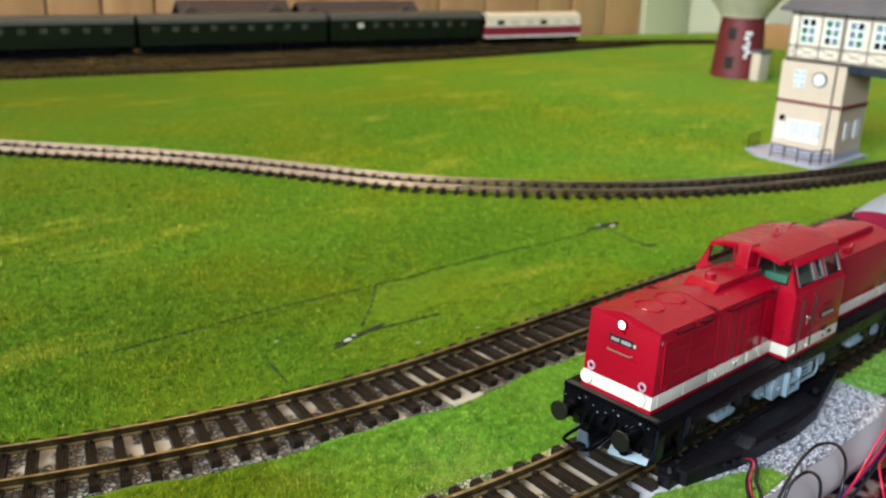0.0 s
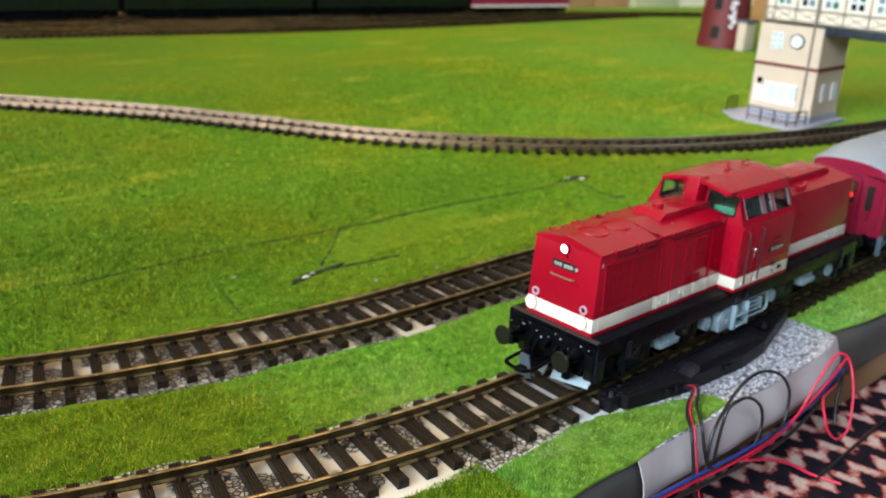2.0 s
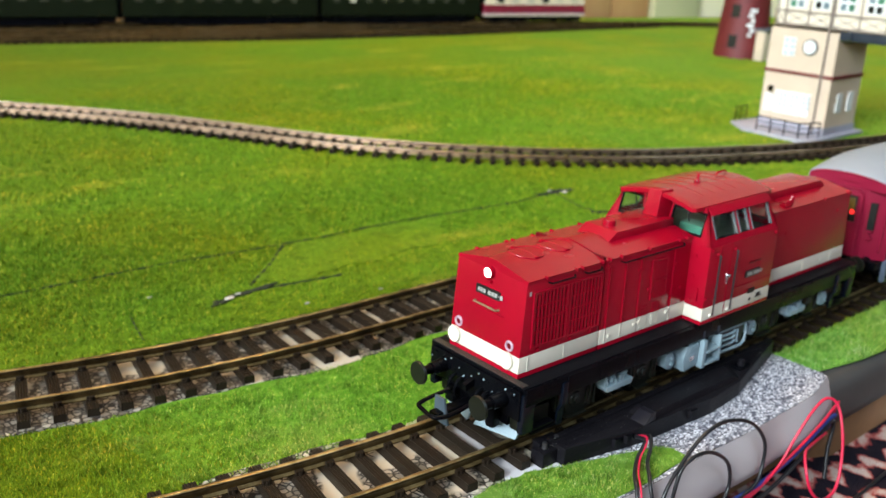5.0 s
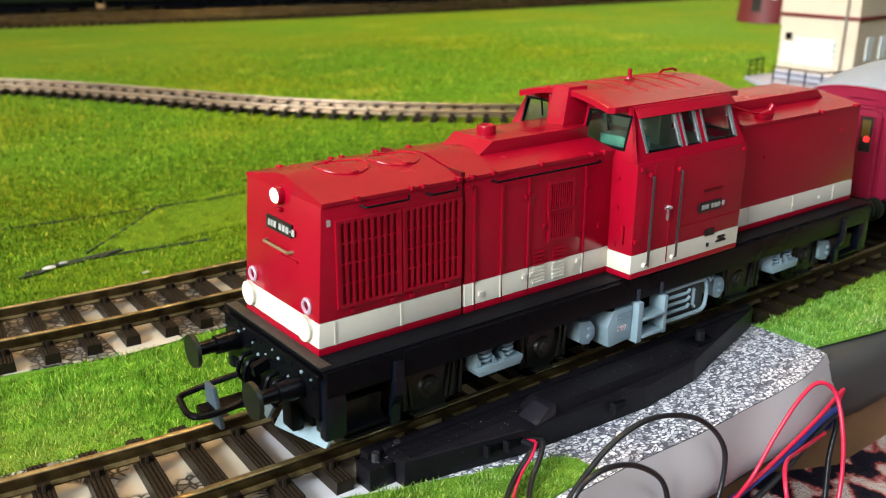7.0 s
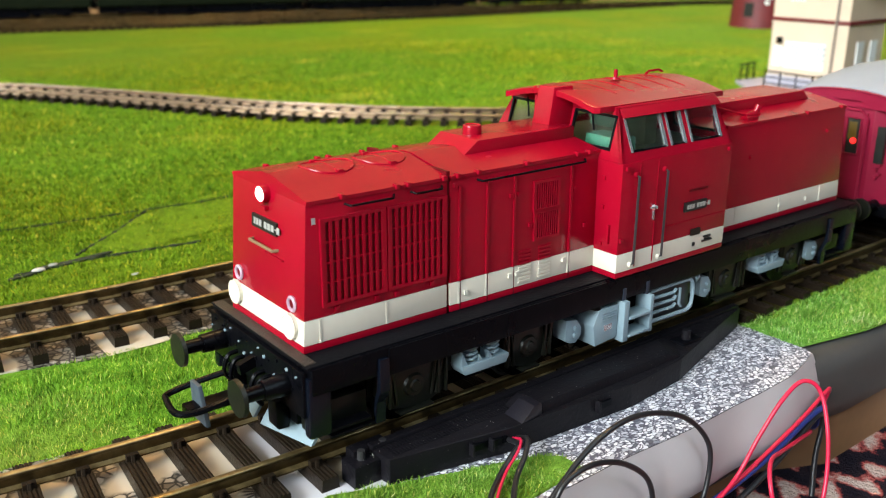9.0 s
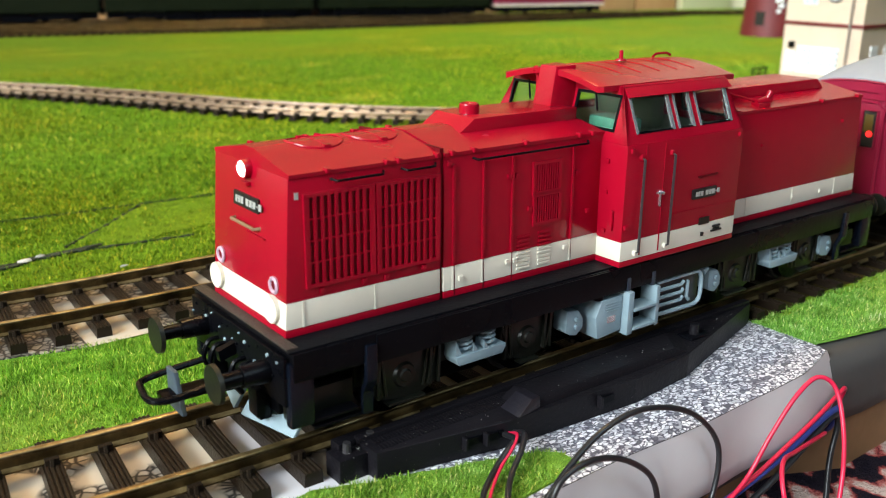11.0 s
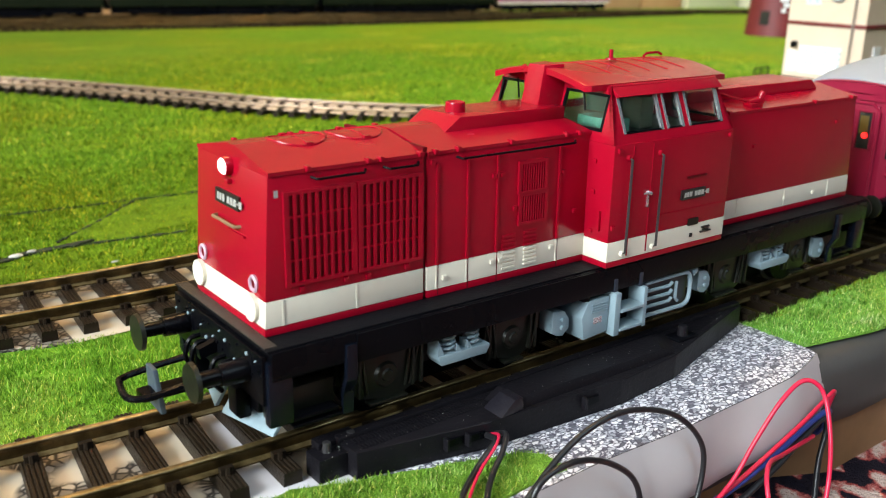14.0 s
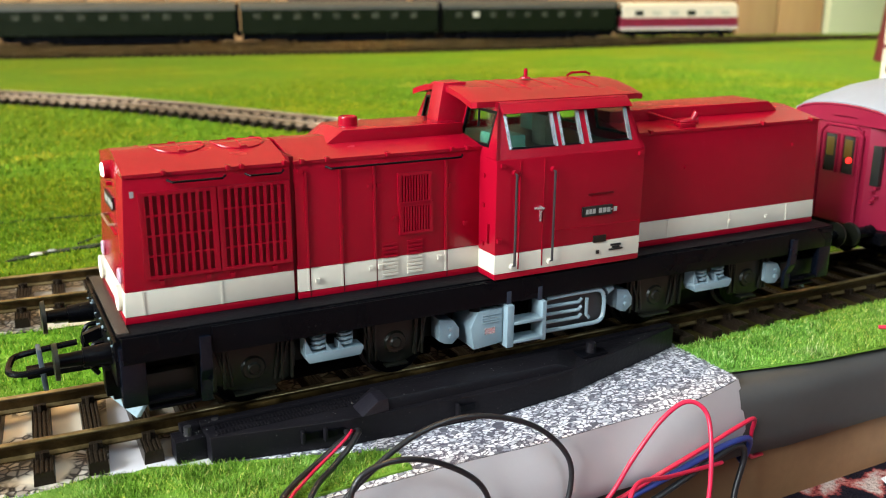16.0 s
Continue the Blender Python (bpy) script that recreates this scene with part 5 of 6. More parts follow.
part("lever_post", cone(bmesh.new(), (6.95, -1.62, 0.38), (6.95, -1.62, 0.60), 0.09, 0.07, 14), SWITCHBOX, motor)
part("lever_seat", box(bmesh.new(), 6.72, 7.2, -1.76, -1.46, 0.38, 0.44, 0.02), BLACK, motor)
part("clamp_block", box(bmesh.new(), 0.42, 0.84, -1.46, -1.12, 0.012, 0.34, 0.02), SWITCHBOX, motor)
part("clamp_arm", box(bmesh.new(), 0.55, 1.1, -1.22, -1.02, 0.2, 0.42, 0.02), SWITCHBOX, motor)
for x, y in ((1.0, -1.24), (0.62, -1.3)):
    part("screw", cone(bmesh.new(), (x, y, 0.33), (x, y, 0.47), 0.06, 0.05, 10), STEEL, motor)

# loose crumbs of white plaster and grit on the motor and the dark bed behind it
rnd = random.Random(17)
verts, faces = [], []
for k in range(90):
    x = rnd.uniform(0.5, 8.4)
    y = rnd.uniform(-1.95, -1.2) if x > 2.4 else rnd.uniform(-1.62, -1.18)
    y = max(y, float(np.interp(x, [0.8, 2.7, 5.0, 6.3, 8.0, 8.9], [-1.55, -1.88, -2.02, -1.93, -1.48, -1.25])))
    z = 0.405
    if 3.2 < x < 6.1 and -1.92 < y < -1.49:
        z = float(np.interp(x, [3.2, 6.1], [0.570, 0.533]))
    elif y > -1.30:
        z = 0.46
    r = rnd.uniform(0.004, 0.009) if rnd.random() < 0.92 else rnd.uniform(0.010, 0.015)
    a = rnd.uniform(0, 6.28)
    b0 = len(verts)
    for j in range(3):
        w = r * rnd.uniform(0.6, 1.4)
        verts.append((x + w * math.cos(a + j * 2.1), y + w * math.sin(a + j * 2.1), z - 0.004))
    verts.append((x, y, z + r * 0.8))
    faces += [(b0, b0 + 1, b0 + 3), (b0 + 1, b0 + 2, b0 + 3), (b0 + 2, b0, b0 + 3)]
bm = bmesh.new()
vs = [bm.verts.new(v) for v in verts]
for f in faces:
    bm.faces.new([vs[i] for i in f])
solid("plaster_crumbs", bm, BARS, "loose white crumbs lying on the switch motor", "crumbs", (4.5, -1.6, 0.4), kind="stuff")

# ---- cables at the front edge ----
def cable(pts, material, color, r=0.04, steps=10):
    bm = tube(bmesh.new(), glide(pts, steps), r, 8)
    return solid("cable", bm, material, f"thin {color} cable hanging over the board edge", "cable", pts[0], "layout cables", smooth=80)


cable([(2.60, -2.0, 0.24), (2.50, -2.3, 0.34), (2.30, -2.4, 0.30), (2.02, -2.5, 0.18), (1.62, -2.76, 0.13), (1.30, -3.08, 0.06), (1.18, -3.28, -0.4), (1.3, -3.45, -1.6), (1.5, -3.6, -2.35)], BLACKWIRE, "black")
cable([(2.66, -2.02, 0.25), (2.56, -2.28, 0.38), (2.38, -2.42, 0.33), (2.10, -2.52, 0.20), (1.72, -2.78, 0.12), (1.40, -3.10, 0.06), (1.26, -3.32, -0.4), (1.4, -3.5, -1.6), (1.75, -3.7, -2.35)], REDWIRE, "red", 0.022)
cable([(2.72, -2.05, 0.25), (2.66, -2.3, 0.36), (2.46, -2.48, 0.28), (2.15, -2.66, 0.15), (1.8, -2.98, 0.12), (1.62, -3.2, -0.1), (1.70, -3.42, -0.9), (2.4, -3.42, -1.15), (3.3, -3.42, -1.15)], BLACKWIRE, "black")
cable([(1.65, -3.4, -1.0), (1.85, -3.32, -0.2), (2.4, -3.26, 0.30), (3.1, -3.22, 0.66), (3.9, -3.22, 0.72), (4.82, -3.26, 0.38), (5.36, -3.34, -0.22), (5.32, -3.40, -0.85), (5.0, -3.44, -1.15), (4.0, -3.44, -1.25)], BLACKWIRE, "black")
cable([(1.95, -3.4, -0.9), (2.05, -3.42, 0.0), (2.25, -3.42, 0.40), (2.75, -3.42, 0.48), (3.35, -3.40, 0.26), (3.92, -3.38, -0.2), (4.1, -3.38, -0.75), (3.85, -3.42, -1.15)], BLACKWIRE, "black")
cable([(3.4, -3.42, -1.45), (5.0, -3.42, -1.40), (5.9, -3.46, -1.02), (6.35, -3.54, -0.34), (6.75, -3.62, 0.20), (7.12, -3.70, 0.42), (7.34, -3.88, 0.24), (7.22, -4.15, -0.30), (7.05, -4.32, -0.95), (6.75, -4.42, -1.40), (6.25, -4.40, -1.48), (5.86, -4.3, -1.15), (5.80, -4.15, -0.72), (6.15, -3.9, -0.52), (7.0, -3.6, -0.80), (8.3, -3.32, -1.05)], REDWIRE, "red", 0.034)
cable([(-3.0, -3.44, -0.75), (0.3, -3.44, -1.0), (2.8, -3.44, -1.28), (4.8, -3.44, -1.30), (6.1, -3.42, -1.08), (7.1, -3.40, -0.82), (8.0, -3.32, -0.66), (8.7, -3.21, -0.57), (9.12, -3.12, -0.58), (9.2, -3.02, -0.9), (9.35, -2.9, -1.40), (9.8, -2.82, -1.5), (11.0, -2.82, -1.5), (12.4, -2.84, -1.5), (16.0, -2.84, -1.5)], REDWIRE, "red", 0.036)
cable([(-3.0, -3.42, -0.65), (0.3, -3.42, -0.9), (2.8, -3.42, -1.12), (4.8, -3.42, -1.22), (5.9, -3.40, -1.18), (7.0, -3.38, -1.0), (8.3, -3.24, -0.84), (8.85, -3.18, -0.84), (9.12, -3.08, -1.0), (9.2, -2.9, -1.45), (9.3, -2.7, -1.5)], BLUEWIRE, "dark blue", 0.05)
cable([(-3.0, -3.5, -0.9), (0.8, -3.5, -1.2), (3.6, -3.5, -1.5), (5.4, -3.5, -1.50), (6.9, -3.44, -1.22), (8.0, -3.32, -0.98), (8.7, -3.22, -0.9), (8.9, -3.2, -1.15), (8.72, -3.25, -1.7), (8.5, -3.4, -2.35)], BLACKWIRE, "black", 0.05)
cable([(5.6, -4.4, -2.36), (7.6, -4.3, -2.37), (10.0, -4.2, -2.37), (11.4, -4.1, -2.37)], BLACKWIRE, "black")
cable([(3.4, -3.5, -1.4), (4.4, -3.6, -1.75), (5.2, -3.8, -2.1), (5.6, -4.2, -2.36), (5.8, -4.9, -2.37)], REDWIRE, "red")

cable([(12.7, -2.5, 0.14), (13.1, -2.9, 0.16), (13.5, -3.12, -0.1), (13.9, -3.2, -0.7), (14.3, -3.4, -1.7), (14.8, -3.6, -2.33)], REDWIRE, "red", 0.036)

sheet_bm = prism(bmesh.new(), [(12.30, -3.28), (12.12, -3.74), (18.0, -4.7), (18.2, -3.05)], "z", FLOOR + 0.004, FLOOR + 0.03)
solid("paper_sheet", sheet_bm, WINDOWWHITE, "plain white paper sheet lying on the rug", "paper", (15, -3.7, FLOOR))

# ---- coaches ----
def body_section(half, z0, z1, crown, n=10):
    pts = [(-half, z0), (-half, z1)]
    for i in range(1, n):
        a = math.pi * (1 - i / n)
        pts.append((half * 1.03 * math.cos(a), z1 + crown * math.sin(a) ** 0.8))
    return pts + [(half, z1), (half, z0)]


def red_coach(x0, length):
    c = thing("passenger_coach", "maroon model coach with a pale grey roof behind the locomotive", "coach", (x0 + length / 2, 0, RT))
    x1 = x0 + length
    half, z0, z1 = 1.22, 1.45, 3.56
    # the end wall leans back at both sides of the gangway door
    plan = [(x0 + 0.42, -half), (x1 - 0.42, -half), (x1, -0.62), (x1, 0.62), (x1 - 0.42, half), (x0 + 0.42, half), (x0, 0.62), (x0, -0.62)]
    part("body", prism(bmesh.new(), plan, "z", z0, z1, 0.02), MAROON, c, "maroon painted coach body")
    bm = bmesh.new()
    secs = []
    for x, k, up in ((x0 - 0.05, 0.985, 0.36), (x0 + 0.06, 1.0, 0.43), (x0 + 0.5, 1.02, 0.58), (x0 + 1.0, 1.02, 0.70), (x0 + 1.7, 1.02, 0.78), (x1 - 1.7, 1.02, 0.78), (x1 - 0.5, 1.02, 0.58), (x1 + 0.04, 0.98, 0.36)):
        secs.append([bm.verts.new((x, y * k * 1.04, z)) for y, z in body_section(half, z1 - 0.03, z1, up)])
    bm.faces.new(secs[0][::-1]), bm.faces.new(secs[-1])
    for a, b in zip(secs, secs[1:]):
        for k in range(len(a)):
            j = (k + 1) % len(a)
            bm.faces.new((a[k], b[k], b[j], a[j]))
    part("roof", bm, COACHROOF, c, "pale grey arched roof", 50)
    part("gable", prism(bmesh.new(), [(y * 0.985, z) for y, z in body_section(half, z1 - 0.05, z1, 0.31)], "x", x0 - 0.06, x0 + 0.3), MAROON, c)
    part("roof_edge", tube(bmesh.new(), [(x0 - 0.06, y * 0.985, z) for y, z in body_section(half, z1 - 0.02, z1, 0.31)[1:-1]], 0.025, 6), MAROON, c)
    for k in range(8):
        xx = x0 + 1.6 + k * 2.4
        part("roof_vent", cone(bmesh.new(), (xx, -0.35, z1 + 0.6), (xx, -0.35, z1 + 0.80), 0.13, 0.10, 12), COACHROOF, c)
    door = part("gangway_door", box(bmesh.new(), x0 - 0.05, x0 + 0.02, -0.48, 0.48, z0 + 0.05, 3.42, 0.02), MAROON, c)
    part("door_rim", tube(bmesh.new(), [(x0 - 0.06, -0.5, 1.5), (x0 - 0.06, -0.5, 3.3), (x0 - 0.06, -0.35, 3.46), (x0 - 0.06, 0.35, 3.46), (x0 - 0.06, 0.5, 3.3), (x0 - 0.06, 0.5, 1.5)], 0.035, 6), MAROON, door)
    for y0, y1 in ((-0.38, -0.06), (0.06, 0.38)):
        w = part("door_window", box(bmesh.new(), x0 - 0.065, x0 - 0.02, y0, y1, 2.50, 3.28, 0.008), DARKGLASS, door, "dark door window")
        part("amber_pane", box(bmesh.new(), x0 - 0.072, x0 - 0.05, y0 + 0.08, y1 - 0.05, 2.82, 3.20, 0.008), AMBER, w, "amber pane")
        part("window_frame", tube(bmesh.new(), [(x0 - 0.066, y0, 2.5), (x0 - 0.066, y1, 2.5), (x0 - 0.066, y1, 3.28), (x0 - 0.066, y0, 3.28)], 0.028, 6, True), MAROON, w)
    part("tail_lamp", cone(bmesh.new(), (x0 - 0.04, -0.25, 2.79), (x0 - 0.11, -0.25, 2.79), 0.075, 0.055, 16), REDLAMP, c, "small lit red lamp")
    for y in (-0.78, 0.78):
        lean = (abs(y) - 0.62) / 0.60 * 0.42
        part("end_window", box(bmesh.new(), x0 + lean - 0.06, x0 + lean + 0.06, y - 0.10, y + 0.10, 2.35, 3.15, 0.01), DARKGLASS, c)
        part("end_rail", tube(bmesh.new(), [(x0 + 0.3, y * 1.35, 1.7), (x0 + 0.25, y * 1.38, 1.75), (x0 + 0.25, y * 1.38, 3.1), (x0 + 0.3, y * 1.35, 3.15)], 0.03, 6), MAROON, c)
        for k in range(4):
            part("bracket", box(bmesh.new(), x0 + lean - 0.09, x0 + lean + 0.03, y - 0.03 - 0.07 * (k % 2), y + 0.03 - 0.07 * (k % 2), 2.0 + 0.1 * k, 2.05 + 0.1 * k), MAROON, c)
    part("vent_slot", box(bmesh.new(), x0 - 0.06, x0 + 0.03, -0.34, 0.28, z1 + 0.05, z1 + 0.11, 0.02), MAROON, c)
    for f in (-1, 1):
        for k in range(9):
            xx = x0 + 1.5 + k * 2.05
            w = part("side_window", box(bmesh.new(), xx, xx + 1.25, *sorted((f * (half - 0.03), f * (half + 0.012))), 2.5, 3.2, 0.01), DARKGLASS, c)
            part("window_frame", tube(bmesh.new(), [(xx, f * (half + 0.012), 2.5), (xx + 1.25, f * (half + 0.012), 2.5), (xx + 1.25, f * (half + 0.012), 3.2), (xx, f * (half + 0.012), 3.2)], 0.03, 6, True), MAROON, w)
        for k in range(30):
            xx = x0 + 0.9 + k * 0.62
            part("batten", box(bmesh.new(), xx - 0.012, xx + 0.012, *sorted((f * (half - 0.02), f * (half + 0.02))), 1.5, 2.42), MAROON, c)
        part("lettering_bar", boxed(x0 + 1.15, x0 + 1.75, *sorted((f * half, f * (half + 0.012))), 2.25, 2.34), AMBER, c, "small gold lettering bar")
        part("lettering_bar", boxed(x0 + 1.15, x0 + 1.55, *sorted((f * half, f * (half + 0.012))), 2.08, 2.15), AMBER, c)
        part("footboard", box(bmesh.new(), x0 + 0.5, x1 - 0.5, *sorted((f * 1.15, f * 1.35)), 0.95, 1.0, 0.01), BLACK, c)
        part("step_post", box(bmesh.new(), x0 + 0.45, x0 + 0.6, *sorted((f * 1.15, f * 1.3)), 0.8, 1.5, 0.02), COACHIRON, c)
    part("underframe", box(bmesh.new(), x0 + 0.05, x1 - 0.05, -1.15, 1.15, 1.2, 1.45, 0.02), BLACK, c)
    for cx in (x0 + 2.6, x1 - 2.6):
        b = part("bogie", box(bmesh.new(), cx - 1.6, cx + 1.6, -1.05, 1.05, 0.75, 1.2, 0.05), BLACK, c)
        for f in (-1, 1):
            part("side_frame", prism(bmesh.new(), [(cx - 1.7, 1.2), (cx - 1.7, 1.0), (cx - 1.3, 0.8), (cx - 0.5, 0.95), (cx + 0.5, 0.95), (cx + 1.3, 0.8), (cx + 1.7, 1.0), (cx + 1.7, 1.2)], "y", *sorted((f * 1.0, f * 1.12)), 0.02), COACHIRON, b, "blue-grey bogie side frame")
        for ax in (-1.1, 1.1):
            for f in (-1, 1):
                part("wheel", cone(bmesh.new(), (cx + ax, f * 0.70, RT + 0.48), (cx + ax, f * 0.84, RT + 0.48), 0.48, 0.47, 28), BLACK, b)
                part("axle_box", box(bmesh.new(), cx + ax - 0.2, cx + ax + 0.2, *sorted((f * 1.04, f * 1.24)), 0.75, 1.1, 0.03), COACHIRON, b)
    for y in (-0.875, 0.875):
        bf = part("buffer", cone(bmesh.new(), (x0 + 0.05, y, 1.46), (x0 - 0.55, y, 1.46), 0.12, 0.10, 14), BLACK, c)
        part("buffer_head", cone(bmesh.new(), (x0 - 0.54, y, 1.46), (x0 - 0.60, y, 1.46), 0.24, 0.23, 22), OLIVE, bf)
    part("coupler", box(bmesh.new(), x0 - 0.75, x0 + 0.2, -0.12, 0.12, 0.98, 1.14, 0.02), BLACK, c)
    return c


coach = red_coach(14.25, 20.5)
coach.location.z += sunk(14.5) * K


def in_far(s, u, z, off):
    """A point beside the far straight: s along it, u across it."""
    a = Vector((0, far_y(0) + off, 0)) + along * s + back * u
    return Vector((a.x, a.y, z))


def far_prism(pts, s0, s1, off):
    bm = bmesh.new()
    lo, hi = [bm.verts.new(in_far(s0, u, z, off)) for u, z in pts], [bm.verts.new(in_far(s1, u, z, off)) for u, z in pts]
    bm.faces.new(lo[::-1]), bm.faces.new(hi)
    for i in range(len(pts)):
        j = (i + 1) % len(pts)
        bm.faces.new((lo[i], lo[j], hi[j], hi[i]))
    return bm


def far_box(s0, s1, u0, u1, z0, z1, off):
    return far_prism([(u0, z0), (u1, z0), (u1, z1), (u0, z1)], s0, s1, off)


def far_coach(s0, length, off, lit):
    c = thing("passenger_coach", "dark green model passenger coach on the far track", "coach", tuple(in_far(s0 + length / 2, 0, RT, off)), "green coaches")
    s1 = s0 + length
    part("body", far_prism(body_section(1.35, 1.25, 3.35, 0.02, 4), s0, s1, off), COACHGREEN, c)
    part("roof", far_prism(body_section(1.37, 3.34, 3.40, 0.70), s0 - 0.05, s1 + 0.05, off), DIMROOF, c, "dull grey-green roof")
    n = int(length / 1.9)
    for k in range(n):
        s = s0 + 1.0 + k * (length - 2.0) / n
        part("window", far_box(s + 0.15, s + 0.8, -1.37, -1.33, 2.55, 3.05, off), TANK if k in lit and k % 2 else DIMPANE, c)
    for e in (s0 + 3.2, s1 - 3.2):
        b = part("bogie", far_box(e - 1.7, e + 1.7, -1.1, 1.1, 0.6, 1.2, off), BLACK, c)
        for ax in (-1.2, 1.2):
            for u in (-0.84, 0.70):
                part("wheel", cone(bmesh.new(), in_far(e + ax, u, RT + 0.47, off), in_far(e + ax, u + 0.14, RT + 0.47, off), 0.47, None, 18), BLACK, b)
    part("underbox", far_box(s0 + 4.95, s1 - 4.95, -1.0, 1.0, 0.45, 1.25, off), BLACK, c)
    part("underframe", far_box(s0 + 0.1, s1 - 0.1, -0.9, 0.9, 0.62, 1.26, off), BLACK, c)
    for e, d in ((s0, -0.22), (s1, 0.22)):
        for u in (-0.875, 0.875):
            part("buffer", cone(bmesh.new(), in_far(e, u, 1.2, off), in_far(e + d, u, 1.2, off), 0.2, 0.24, 10), BLACK, c)
    part("gangway", far_prism(body_section(0.95, 1.0, 3.55, 0.42, 6), s1, s1 + 0.38, off), BLACK, c, "black gangway bellows")
    return c


FO = -8.5
far_coach(2.2, 20.2, FO, (6, 8))
far_coach(-18.8, 20.6, FO, (2, 5))
far_coach(22.9, 18.4, FO, ())
far_coach(41.9, 17.6, FO, (1,))

car = thing("railcar", "cream and crimson model diesel railcar on the far track", "railcar", tuple(in_far(66.5, 0, RT, FO)))
part("body", far_prism([(-1.35, 1.15), (-1.35, 1.45), (1.35, 1.45), (1.35, 1.15)], 60.2, 73.0, FO), CREAMCAR, car)
part("band", far_prism([(-1.36, 1.45), (-1.36, 2.35), (1.36, 2.35), (1.36, 1.45)], 60.2, 73.0, FO), CARRED, car, "crimson band")
part("upper", far_prism([(-1.34, 2.35), (-1.28, 3.35), (1.28, 3.35), (1.34, 2.35)], 60.3, 72.9, FO), CREAMCAR, car)
part("roof", far_prism(body_section(1.28, 3.34, 3.38, 0.45), 60.4, 72.8, FO), CREAMCAR, car)
part("belt", far_box(60.1, 73.1, -1.38, 1.38, 1.38, 1.48, FO), LILAC, car)
for k in range(6):
    part("window", far_box(61.6 + k * 1.9, 62.5 + k * 1.9, -1.345, -1.2, 2.55, 3.05, FO), TANK if k % 3 else DARKGLASS, car)
part("windscreen", far_box(60.25, 60.5, -1.0, 1.0, 2.5, 3.1, FO), DARKGLASS, car)
part("underframe", far_box(60.6, 72.6, -1.2, 1.2, 0.62, 1.15, FO), BLACK, car)
for e in (62.8, 70.4):
    for ax in (-1.1, 1.1):
        for u in (-0.84, 0.70):
            part("wheel", cone(bmesh.new(), in_far(e + ax, u, RT + 0.46, FO), in_far(e + ax, u + 0.14, RT + 0.46, FO), 0.46, None, 18), BLACK, car)

# low sheds behind the far trains
for s0, s1, z in ((29.0, 40.6, 4.9), (41.6, 55.5, 4.7)):
    sh = thing("station_shed", "low brown model shed with a dark gabled roof, behind the trains", "shed", tuple(in_far((s0 + s1) / 2, 0, 0, -3.2)), "sheds")
    part("wall_block", far_box(s0 + 0.6, s1 - 0.6, -1.6, 1.6, -0.05, z - 1.5, -3.2), SHEDROOF, sh)
    part("roof", far_prism([(-2.2, z - 1.55), (-2.2, z - 1.35), (0, z + 0.1), (2.2, z - 1.35), (2.2, z - 1.55), (0, z - 0.15)], s0, s1, -3.2), SHEDROOF, sh, "brown pitched roof")
    for e in (s0 + 1.0, s1 - 2.0):
        q = [in_far(e + d, u, h, -3.2) for u in (-2.5, -0.6) for d, h in ((-1.3, z - 1.4), (0, z - 0.3), (1.3, z - 1.4))]
        bm = bmesh.new()
        v = [bm.verts.new(p) for p in q]
        for f in ((2, 1, 0), (3, 4, 5), (0, 1, 4, 3), (1, 2, 5, 4), (2, 0, 3, 5)):
            bm.faces.new([v[i] for i in f])
        part("gable", bm, SHEDROOF, sh, "dark gable front")
    for k in range(4):
        s = s0 + 2.4 + k * (s1 - s0 - 5) / 3
        part("window", far_box(s, s + 1.0, -1.64, -1.55, 1.2, 2.2, -3.2), DARKGLASS, sh)

# ---- signal box on its bridge ----
TX, TY0, TY1 = 35.9, 12.0, 15.9
tower = thing("signal_box", "cream model signal box with a half-timbered storey bridging the track", "signal box", (TX + 1.7, 14, 0))
part("base_plate", prism(bmesh.new(), [(33.7, 11.55), (39.6, 11.55), (39.6, 16.6), (35.2, 17.2), (33.9, 15.6)], "z", -0.02, 0.16, 0.02), BASEGREY, tower, "lilac grey paved base")
part("plinth", boxed(TX - 0.05, 39.25, TY0 - 0.05, TY1 + 0.05, 0.15, 0.55), BASEGREY, tower)
part("lower_wall", boxed(TX, 39.2, TY0, TY1, 0.5, 3.15), CREAMWALL, tower, "cream rendered wall")
part("belt_course", box(bmesh.new(), TX - 0.08, 39.28, TY0 - 0.08, TY1 + 0.08, 3.15, 3.32, 0.03), BRICKRED, tower, "dark red belt course")
part("upper_wall", boxed(TX, 39.2, TY0, TY1, 3.32, 5.55), CREAMWALL, tower, "cream rendered wall")
HX0, HX1, HY0, HY1, HZ0, HZ1 = TX - 0.12, 39.3, 0.4, 15.68, 5.72, 8.4
part("upper_storey", boxed(HX0, HX1, HY0, HY1, HZ0, HZ1), TIMBERPANEL, tower, "pale half-timbered storey")
part("roof", prism(bmesh.new(), [(HX0 - 0.5, HZ1), (HX0 - 0.5, HZ1 + 0.12), ((HX0 + HX1) / 2, HZ1 + 1.15), (HX1 + 0.5, HZ1 + 0.12), (HX1 + 0.5, HZ1)], "y", HY0 - 0.5, HY1 + 0.55, 0.02), SLATE, tower, "dark grey roof")
part("chimney", box(bmesh.new(), 37.3, 37.9, 11.9, 12.6, HZ1 + 0.6, HZ1 + 1.9, 0.03), BASEGREY, tower)
for y in (2.0, 4.4, 6.8, 9.2, 11.3):
    part("girder", box(bmesh.new(), HX0, HX1, y, y + 0.28, HZ0 - 0.42, HZ0 - 0.02, 0.02), NAVY, tower)
